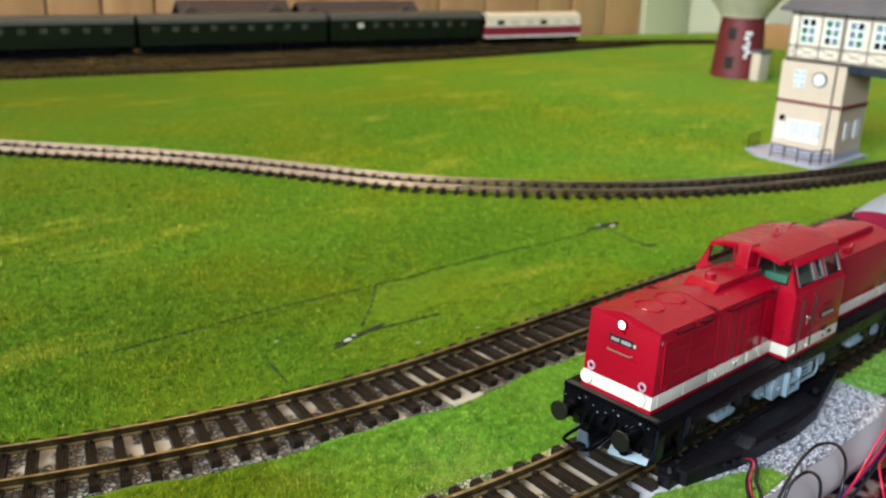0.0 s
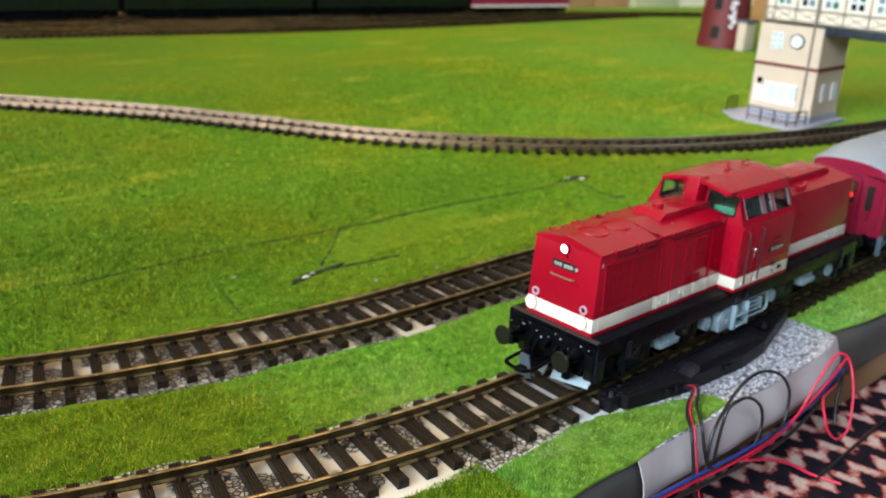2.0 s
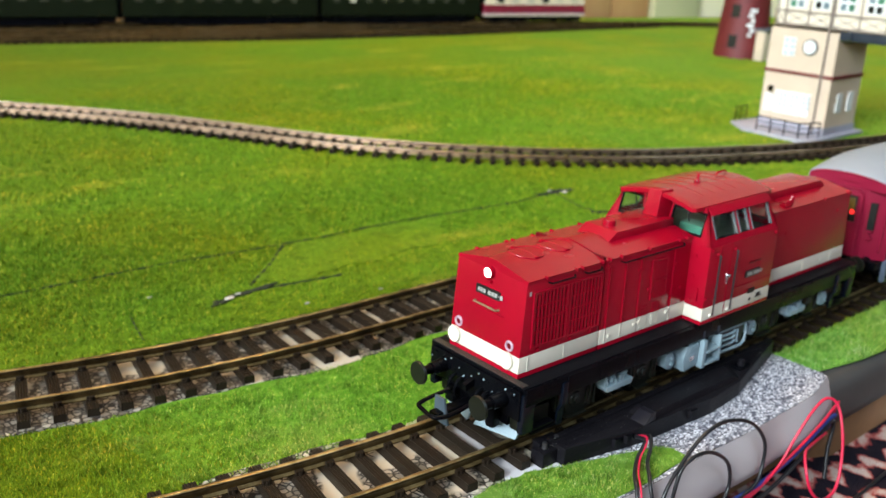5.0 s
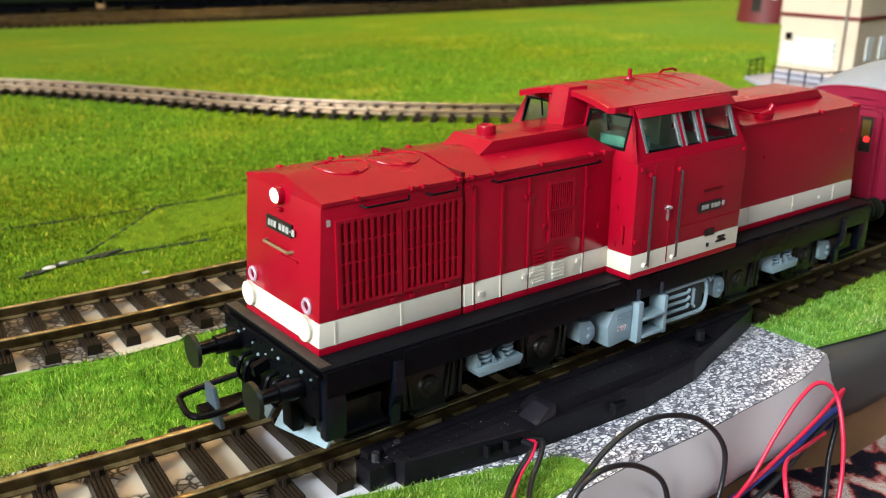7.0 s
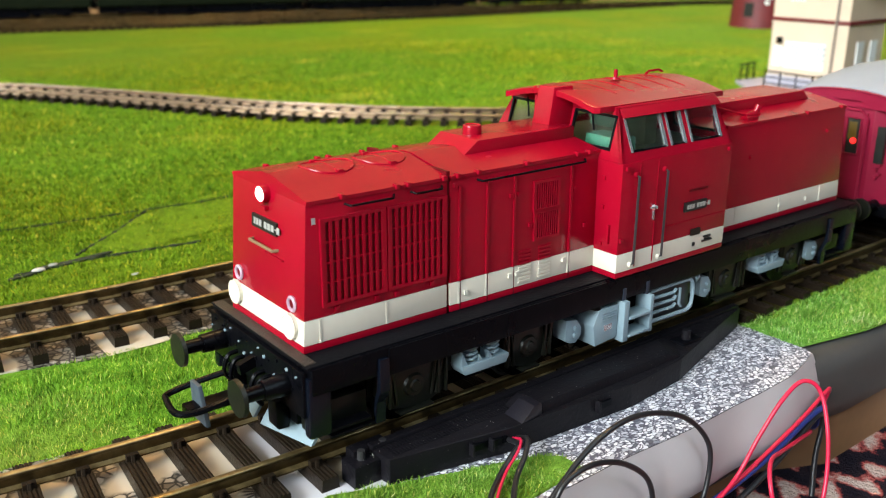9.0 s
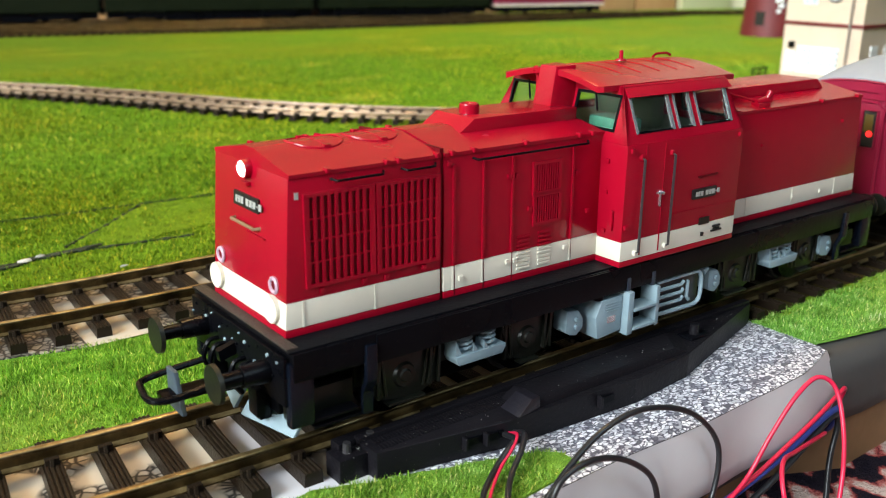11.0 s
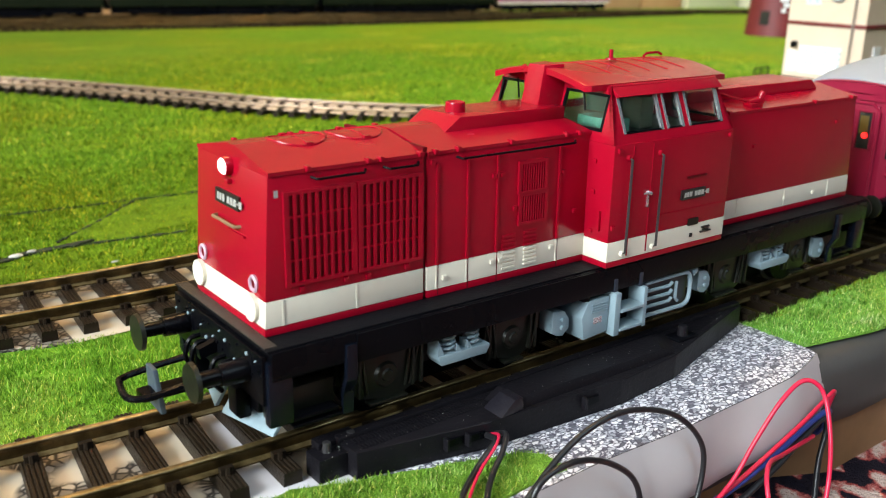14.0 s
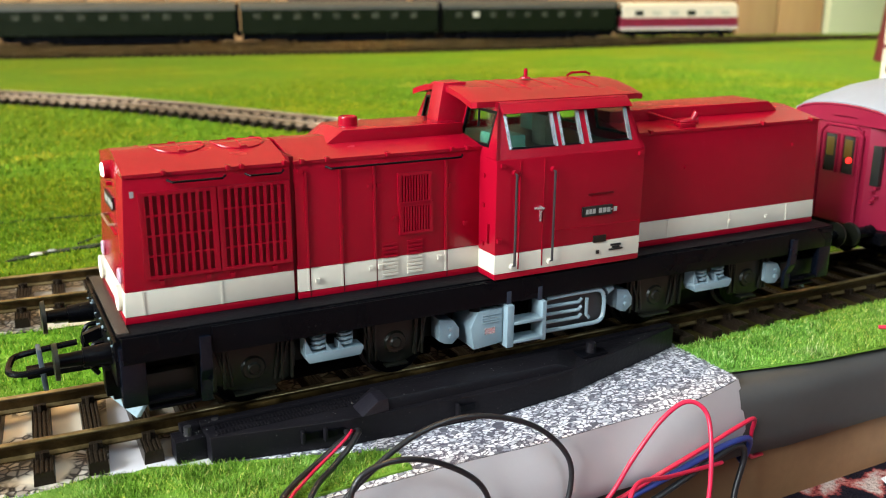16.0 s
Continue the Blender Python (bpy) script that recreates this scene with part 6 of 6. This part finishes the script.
for x in (HX0 + 0.1, HX1 - 0.35):
    part("girder", box(bmesh.new(), x, x + 0.25, HY0, TY0 - 0.02, HZ0 - 0.5, HZ0 - 0.03, 0.02), NAVY, tower, "blue-grey bridge girder")


def on_face(y0, y1, z0, z1, d0, d1):
    return boxed(HX0 - d1, HX0 - d0, y0, y1, z0, z1)


def pane_window(y, z, w, h, cols, rws, x, deep=0.09, rim=0.06):
    f = part("window", boxed(x - deep, x + 0.02, y - w / 2, y + w / 2, z, z + h), WINDOWWHITE, tower, "white framed window")
    gw, gh = w / cols, h / rws
    for i in range(cols):
        for k in range(rws):
            part("pane", boxed(x - deep - 0.012, x - deep + 0.02, y - w / 2 + i * gw + rim, y - w / 2 + (i + 1) * gw - rim, z + k * gh + rim, z + (k + 1) * gh - rim), BRIGHTPANE if z < 5 else (PALEPANE, GREENPANE, DARKGLASS, PALEPANE, DARKGLASS, GREENPANE, PALEPANE)[(i * 2 + k * 3 + int(y * 7)) % 7], f)
    return f


for y in (1.6, 3.05, 4.5, 5.95, 7.4, 8.85, 10.3, 11.74, 13.11, 14.53):
    pane_window(y, 6.66, 0.86, 1.4, 2, 3, HX0, 0.06, 0.06)
for z in (HZ0 + 0.02, 6.42, 8.18):
    part("beam", on_face(HY0, HY1, z, z + 0.10, 0.0, 0.05), TIMBER, tower, "thin dark timber")
ys_posts = [0.45, 2.3, 3.78, 5.22, 6.68, 8.12, 9.58, 10.98, 12.40, 13.78, 15.12, 15.62]
for y in ys_posts:
    part("post", on_face(y - 0.04, y + 0.04, HZ0, HZ1, 0.0, 0.055), TIMBER, tower)
for a, b in zip(ys_posts, ys_posts[1:]):
    for p, q in (((a, HZ0 + 0.1), (b, 6.42)), ((b, HZ0 + 0.1), (a, 6.42))):
        part("brace", tube(bmesh.new(), [(HX0 - 0.005, *p), (HX0 - 0.005, *q)], 0.03, 4), TIMBER, tower)
for x0, x1, z0, z1 in ((HX0, HX1, 6.42, 6.52), (HX0, HX1, 5.57, 5.67)):
    part("beam", boxed(x0, x1, HY1, HY1 + 0.05, z0, z1), TIMBER, tower)
part("drain_pipe", tube(bmesh.new(), [(TX - 0.2, 12.5, 8.4), (TX - 0.2, 12.5, 5.8), (TX - 0.1, 12.55, 5.5), (TX - 0.1, 12.6, 0.3)], 0.06, 8), TIMBER, tower, "thin dark drain pipe")
pane_window(14.68, 4.1, 0.72, 1.0, 2, 3, TX, 0.05, 0.05)
bm = cone(bmesh.new(), (TX + 0.02, 13.46, 4.68), (TX - 0.12, 13.46, 4.68), 0.42, 0.42, 28)
clock = part("clock", bm, NAVY, tower, "round white clock")
part("clock_face", cone(bmesh.new(), (TX - 0.11, 13.46, 4.68), (TX - 0.14, 13.46, 4.68), 0.36, 0.35, 28), WINDOWWHITE, clock)
wide_win = part("wide_window", boxed(TX - 0.06, TX + 0.02, 13.0, 15.08, 0.98, 2.2), WINDOWWHITE, tower, "wide white window")
for i in range(3):
    for a in (0, 1):
        for k in range(3):
            y = 14.78 - i * 0.68 - a * 0.26
            part("pane", boxed(TX - 0.072, TX - 0.04, y - 0.17, y - 0.02, 1.34 + k * 0.27, 1.55 + k * 0.27), BRIGHTPANE, wide_win)
part("door", boxed(TX - 0.05, TX + 0.02, 15.2, 15.68, 1.0, 1.95), WINDOWWHITE, tower, "small white door panel")
part("wall_lamp", box(bmesh.new(), TX - 0.3, TX, 15.25, 15.45, 2.1, 2.4, 0.05), BLACK, tower)
for x in (36.8, 38.0):
    part("window", boxed(x, x + 0.6, TY0 - 0.05, TY0 + 0.02, 1.3, 2.35), WINDOWWHITE, tower, "white window")


def railing(pts):
    f = part("railing", tube(bmesh.new(), [(*p, 0.95) for p in pts], 0.045, 6), BLACK, tower, "dark wire railing")
    for z in (0.42, 0.68):
        part("rail_bar", tube(bmesh.new(), [(*p, z) for p in pts], 0.03, 6), BLACK, f)
    for a, b in zip(pts, pts[1:]):
        n = max(1, round(math.dist(a, b) / 0.8))
        for i in range(n + 1):
            q = (a[0] + (b[0] - a[0]) * i / n, a[1] + (b[1] - a[1]) * i / n)
            part("rail_post", tube(bmesh.new(), [(*q, 0.14), (*q, 0.95)], 0.04, 6), BLACK, f)


railing([(34.1, 14.9), (33.9, 12.3), (35.3, 11.9)])
railing([(36.4, 17.0), (35.2, 16.95)])

# ---- water tower ----
WX, WY = 64.3, 35.35
wt = thing("water_tower", "maroon tapered model water tower with a beige tank", "water tower", (WX, WY, 0))
part("shaft", cone(bmesh.new(), (WX, WY, -0.02), (WX, WY, 5.55), 2.45, 1.95, 32), BRICKRED, wt, "maroon tapered shaft")
part("ledge", cone(bmesh.new(), (WX, WY, 5.5), (WX, WY, 5.72), 2.1, 2.2, 32), TANK, wt)
part("tank", cone(bmesh.new(), (WX, WY, 5.7), (WX, WY, 7.4), 2.1, 3.4, 32), TANK, wt, "beige flared tank")
part("tank_drum", cone(bmesh.new(), (WX, WY, 7.38), (WX, WY, 10.5), 3.4, 3.4, 32), TANK, wt)
part("cap", cone(bmesh.new(), (WX, WY, 10.5), (WX, WY, 12.0), 3.6, 0.4, 32), SLATE, wt)


def on_shaft(angle, z, w, h, d, material, name, label=""):
    r = 2.45 - 0.09 * z
    a = math.radians(angle)
    c, sn = math.cos(a), math.sin(a)
    q = []
    for zz in (z, z + h):
        rr = 2.45 - 0.09 * zz
        for rad, t in ((rr + d, -w / 2), (rr + d, w / 2), (rr - 0.2, w / 2), (rr - 0.2, -w / 2)):
            q.append((WX + c * rad - sn * t, WY + sn * rad + c * t, zz))
    return part(name, hexa(bmesh.new(), q), material, wt, label)


on_shaft(188, 3.5, 0.75, 1.1, 0.03, DARKGLASS, "window")
on_shaft(190, 0.9, 0.75, 1.1, 0.03, DARKGLASS, "window")
for k in range(6):
    on_shaft(225 + (k % 2) * 5, 1.9 + k * 0.42, 0.32 + 0.14 * (k % 3), 0.3, 0.03, WINDOWWHITE, "lettering_bar", "white lettering, not readable")
part("annex", box(bmesh.new(), WX - 1.6, WX + 0.2, WY - 3.15, WY - 2.3, -0.02, 2.5, 0.03), CREAMWALL, wt, "small cream annex")
part("annex_roof", box(bmesh.new(), WX - 1.7, WX + 0.3, WY - 3.3, WY - 2.1, 2.5, 2.72, 0.03), SLATE, wt)

crate = thing("wooden_block", "plain orange-brown wooden block at the end of the layout", "block", (92, 45, 0))
part("block", box(bmesh.new(), 90.2, 93.5, 42.4, 47.6, -0.03, 2.7, 0.06), CRATE, crate)

# ---- the tracks themselves ----
SLEEPER_MESH = sleeper_mesh()
FAR_SLEEPER_MESH = mesh_of("far_sleeper", boxed(-0.13, 0.13, -1.28, 1.28, 0.0, 0.18), FARSLEEPER, Vector((0, 0, 0)))
track("near track of dark sleepers and brass brown rails under the locomotive", LOCOLINE, sag=True)
track("second track of dark sleepers and brass brown rails on the grass", SECONDLINE, lift=0.004, wide=1.38, paper=DARKBALLAST)
track("curved track of dark sleepers and shiny brown rails across the grass", BACKLINE, bed=False, metal=SHINYRAIL)
for i, line in enumerate(FARLINES):
    track("far track of dark sleepers and dull rails along the wall", line, bed=False, singles=False)
verge = prism(bmesh.new(), [(LEFT, far_y(LEFT) - 19.6), (0, far_y(0) - 19.4), (32, 60.4), (50, 57.7), (66, 56.5), (79, 55.2), (80, 58.5), (66, far_y(66) - 3.0), (60, far_y(60) - 0.3), (LEFT, far_y(LEFT) - 0.3)], "z", -0.06, 0.0)
solid("track_bed", verge, EARTH, "dark brown ballast bed of the far tracks", "ballast", (0, 75, 0), kind="structure")

# ---- cut lines and loose bits in the mat ----
CUTS = []


def patch_low(x):
    return 9.85 + 0.05 * x + 0.12 * math.sin(x * 2.3) + 0.1 * math.sin(x * 5.1) + max(0.0, x - 7.5) * 0.9 + max(0.0, 1.6 - x) * 0.9


def patch_high(x):
    return min(12.75 - 0.02 * x + 0.04 * math.sin(x * 3.7), 10.75 + (x - 0.9) * 0.92)


def cut(pts, w):
    p = glide([(x, y, 0.0) for x, y in pts], 12)
    CUTS.extend((q.x, q.y, w) for q in glide([(x, y, 0.0) for x, y in pts], 30))
    bm = bmesh.new()
    prev = None
    for i, q in enumerate(p):
        a, b = p[max(0, i - 1)], p[min(len(p) - 1, i + 1)]
        d = (b - a).normalized()
        nx, ny = -d.y, d.x
        ww = w * (0.12 + 0.75 * max(0.0, math.sin(i * 1.1) + 0.35 * math.sin(i * 2.9))) * (0.3 if i in (0, len(p) - 1) else 1)
        cur = [bm.verts.new((q.x + nx * u, q.y + ny * u, z)) for u, z in ((-ww, 0.03), (ww, 0.03), (ww, -0.04), (-ww, -0.04))]
        if prev:
            for k in range(4):
                j = (k + 1) % 4
                bm.faces.new((prev[k], cur[k], cur[j], prev[j]))
        prev = cur
    return solid("mat_seam", bm, SEAM, "dark open cut between two pieces of grass mat", "seam", tuple(p[0]), "mat seams")


cut([(3.14, 12.96), (4.6, 12.82), (6.2, 12.87), (8.5, 12.74), (10.3, 12.55), (12.9, 12.3), (15.3, 12.4)], 0.05)
cut([(3.1, 12.85), (2.5, 12.2), (1.83, 11.5), (1.0, 10.75), (0.52, 10.3)], 0.055)
cut([(-0.95, 9.75), (-0.02, 9.79), (0.73, 9.87), (2.0, 9.71), (3.2, 9.56)], 0.07)
cut([(15.4, 12.3), (15.2, 11.6), (14.9, 10.6), (14.84, 9.53)], 0.03)
cut([(14.5, 12.65), (14.9, 12.45), (15.5, 12.4), (16.1, 12.25)], 0.16)
cut([(14.6, 9.7), (15.1, 9.45)], 0.09)
cut([(-6.5, 13.4), (-2.61, 13.36), (-0.48, 13.31), (1.53, 13.05), (3.0, 12.98)], 0.03)
cut([(-3.1, 10.1), (-3.25, 9.4), (-3.41, 8.56)], 0.018)
for x, y, a, length, w in ((15.75, 12.42, -0.1, 0.75, 0.17), (15.0, 9.5, -0.2, 0.3, 0.06), (0.35, 9.93, 0.12, 0.95, 0.10), (-0.75, 9.62, 0.3, 0.4, 0.07)):
    ring_pts = []
    for k in range(14):
        t = 2 * math.pi * k / 14
        u, v = length * math.cos(t), w * math.sin(t) * (1 + 0.4 * math.sin(3 * t + x))
        ring_pts.append((x + u * math.cos(a) - v * math.sin(a), y + u * math.sin(a) + v * math.cos(a)))
    CUTS.extend((x + length * f * math.cos(a), y + length * f * math.sin(a), w * 1.3) for f in (-0.8, -0.6, -0.4, -0.2, 0.0, 0.2, 0.4, 0.6, 0.8))
    solid("mat_seam", prism(bmesh.new(), ring_pts, "z", -0.04, 0.034), SEAM, "dark open pocket where the grass mat lifts", "seam", (x, y, 0), "mat seams")
xs = [0.9 + 8.6 * i / 24 for i in range(25)]
bm = prism(bmesh.new(), [(x, patch_low(x)) for x in xs] + [(x, patch_high(x)) for x in xs[::-1]], "z", -0.02, 0.018)
solid("mat_patch", bm, PALEGRASS, "worn pale green patch of grass mat beside the seam", "grass mat", (5, 11, 0), kind="structure")
slip = solid("paper_slip", box(bmesh.new(), -0.72, 0.40, 4.55, 6.9, 0.0165, 0.0195), CREAMPAPER, "blank cream paper slip under the sleepers", "paper", (0, 5.6, 0))
for x, y, r in ((-0.45, 9.72, 0.10), (-0.1, 9.87, 0.07), (15.75, 12.15, 0.10), (15.35, 12.6, 0.085), (1.1, 8.2, 0.06), (3.4, 7.9, 0.05), (-2.2, 11.0, 0.05)):
    bm = bmesh.new()
    bmesh.ops.create_icosphere(bm, subdivisions=2, radius=r)
    for v in bm.verts:
        v.co = Vector((v.co.x * 1.5, v.co.y * 0.8, v.co.z * 0.35)) * (1 + 0.35 * noise.noise(v.co * 9 + Vector((x, y, 0)))) + Vector((x, y, 0.05))
    solid("plaster_chip", bm, CHIP if r > 0.09 else BARS, "small white plaster chip on the grass mat", "chip", (x, y, 0), "chips")

# ---- grass ----
def near_line(px, py, line, dist):
    hit = np.zeros(len(px), bool)
    for x, y, _ in line[::1]:
        hit |= (px - x) ** 2 + (py - y) ** 2 < dist * dist
    return hit


def front_edge(x):
    """The cut front edge of the mat."""
    wob = 0.03 * np.sin(x * 1.1) + 0.03 * np.sin(x * 2.7)
    return wob + np.interp(x, [-50, 2.3, 3.2, 8.9, 9.3, 10.3, 12.3, 20], [-2.98, -2.98, -2.95, -2.36, -2.48, -2.68, -2.98, -3.0])


def gravel_edge(x):
    """Where the mat stops at the gravel paper, left of the switch motor."""
    return np.interp(x, [-3.4, -2.5, -0.7, 0.1, 1.04, 1.83, 2.52, 3.05, 3.2], [-1.42, -1.38, -1.31, -1.36, -1.70, -1.93, -2.18, -2.34, -2.6]) + 0.02 * np.sin(x * 6.1) + 0.015 * np.sin(x * 13.7)


# three pieces of mat: the wide field, and two bits at the front edge
bm = bmesh.new()
prism(bm, [(LEFT, -1.45), (-3.4, -1.45), (-3.4, -1.08), (9.05, -1.08), (9.05, -1.45), (RIGHT, -1.45), (RIGHT, far_y(RIGHT, -0.3)), (LEFT, far_y(LEFT, -0.3))], "z", -0.05, -0.012)
xs = [LEFT + (-3.4 - LEFT) * i / 40 for i in range(41)]
prism(bm, [(x, -1.45) for x in xs] + [(x, float(front_edge(x))) for x in xs[::-1]], "z", -0.05, -0.012)
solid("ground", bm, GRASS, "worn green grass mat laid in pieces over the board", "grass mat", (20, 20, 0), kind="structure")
xs = [-3.4 + 6.55 * i / 30 for i in range(31)]
bm = bmesh.new()
prism(bm, [(x, float(gravel_edge(x))) for x in xs] + [(x, float(front_edge(x))) for x in xs[::-1]], "z", -0.05, 0.02)
solid("ground", bm, COOLGRASS, "light green piece of grass mat, tinted as if under cool light, in front of the switch motor", "grass mat", (0, -2.2, 0), kind="structure")
bm = bmesh.new()
xs = [9.02 + (RIGHT - 9.02) * i / 60 for i in range(61)]
prism(bm, [(x, -1.45) for x in xs] + [(x, float(front_edge(x))) for x in xs[::-1]], "z", -0.05, -0.012)
solid("ground", bm, COOLGRASS, "light green strip of grass mat, tinted as if under cool light, along the front edge", "grass mat", (20, -2.2, 0), kind="structure")
# brighter grass between the tracks before the locomotive: light put into its colour
LX, LY = np.array([q[0] for q in LOCOLINE]), np.array([q[1] for q in LOCOLINE])
SX, SY = np.array([q[0] for q in SECONDLINE]), np.array([q[1] for q in SECONDLINE])
xs = [-5.0 + 27.0 * i / 60 for i in range(61)]
bm = prism(bmesh.new(), [(x, float(np.interp(x, LX, LY))) for x in xs] + [(x - 1.2, float(np.interp(x - 1.2, SX, SY))) for x in xs[::-1]], "z", -0.03, -0.007)
solid("ground", bm, LITSTRIP, "strip of grass mat between the two tracks, light green to look more lit", "grass mat", (5, 3, 0), kind="structure")


def blades(x0, x1, y0, y1, count, length, width, seed, fade=0.01, strip=None):
    g = np.random.default_rng(seed)
    x, y = g.uniform(x0, x1, count), g.uniform(y0, y1, count)
    keep = ~(near_line(x, y, LOCOLINE, 1.31) | near_line(x, y, SECONDLINE, 1.46) | near_line(x, y, BACKLINE, 1.15))
    keep &= y > front_edge(x) + 0.02
    rim = np.minimum.reduce([x - x0, x1 - x, y - y0, y1 - y]) / fade
    keep &= g.uniform(0, 1, count) < np.clip(rim, 0, 1)
    keep &= ~((x > -3.4) & (x < 3.2) & (y > gravel_edge(x)) & (y < -1.0))
    keep &= ~((x >= 3.15) & (x < 9.03) & (y < -1.1))
    for cx, cy, w in CUTS:
        keep &= (x - cx) ** 2 + (y - cy) ** 2 > (w * 0.8 + 0.02) ** 2
    px = np.clip(x, 0.9, 9.5)
    low, high = np.array([patch_low(v) for v in np.linspace(0.9, 9.5, 200)]), np.array([patch_high(v) for v in np.linspace(0.9, 9.5, 200)])
    grid = np.linspace(0.9, 9.5, 200)
    worn = (x > 0.9) & (x < 9.5) & (y > np.interp(px, grid, low)) & (y < np.interp(px, grid, high))
    keep &= ~worn | (g.uniform(0, 1, count) < 0.4)
    if strip is not None:
        inside = (y > np.interp(x, LX, LY)) & (y < np.interp(x, SX, SY)) & (x + 0.2 * y > -4.4 + g.normal(0, 1.1, count))
        keep &= inside == strip
    x, y = x[keep], y[keep]
    n = len(x)
    a, lean = g.uniform(0, 2 * np.pi, n), g.uniform(0, 2 * np.pi, n)
    tuft = np.sin(x * 3.1 + 2 * np.sin(y * 1.7)) * np.sin(y * 3.7 + 2 * np.sin(x * 1.3)) + 0.6 * np.sin(x * 7.3 + y * 5.1) * np.sin(y * 8.7 - x * 3.3)
    h = length * g.uniform(0.45, 1.15, n) * (1 + 0.32 * tuft)
    bend = h * g.uniform(0.1, 0.9, n)
    v = np.zeros((n, 3, 3))
    for k, s in ((0, -1), (1, 1)):
        v[:, k, 0], v[:, k, 1], v[:, k, 2] = x + s * width * np.cos(a), y + s * width * np.sin(a), -0.02
    v[:, 2, 0], v[:, 2, 1], v[:, 2, 2] = x + bend * np.cos(lean), y + bend * np.sin(lean), h - 0.02
    return v.reshape(-1, 3)


def grass(label, material, *patches):
    vs = np.concatenate(patches)
    me = bpy.data.meshes.new("grass")
    nv = len(vs)
    me.vertices.add(nv)
    me.vertices.foreach_set("co", (vs * K).ravel())
    me.loops.add(nv)
    me.loops.foreach_set("vertex_index", np.arange(nv))
    me.polygons.add(nv // 3)
    me.polygons.foreach_set("loop_start", np.arange(0, nv, 3))
    me.update(calc_edges=True)
    me.materials.append(material)
    return tagged(new("grass", me), label, "grass", kind="stuff")


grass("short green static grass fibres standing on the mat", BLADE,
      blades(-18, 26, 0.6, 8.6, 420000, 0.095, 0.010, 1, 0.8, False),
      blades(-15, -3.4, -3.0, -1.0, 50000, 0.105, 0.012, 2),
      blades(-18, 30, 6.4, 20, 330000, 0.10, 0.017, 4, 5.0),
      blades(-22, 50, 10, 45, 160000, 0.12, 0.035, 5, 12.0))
grass("light green fibres, tinted as if under cool light, on the front pieces of mat", COOLBLADE,
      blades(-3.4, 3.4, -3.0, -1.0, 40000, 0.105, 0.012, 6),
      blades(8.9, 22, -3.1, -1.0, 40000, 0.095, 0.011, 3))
grass("fibres on the strip between the tracks, light green to look more lit", LITSTRIPBLADE,
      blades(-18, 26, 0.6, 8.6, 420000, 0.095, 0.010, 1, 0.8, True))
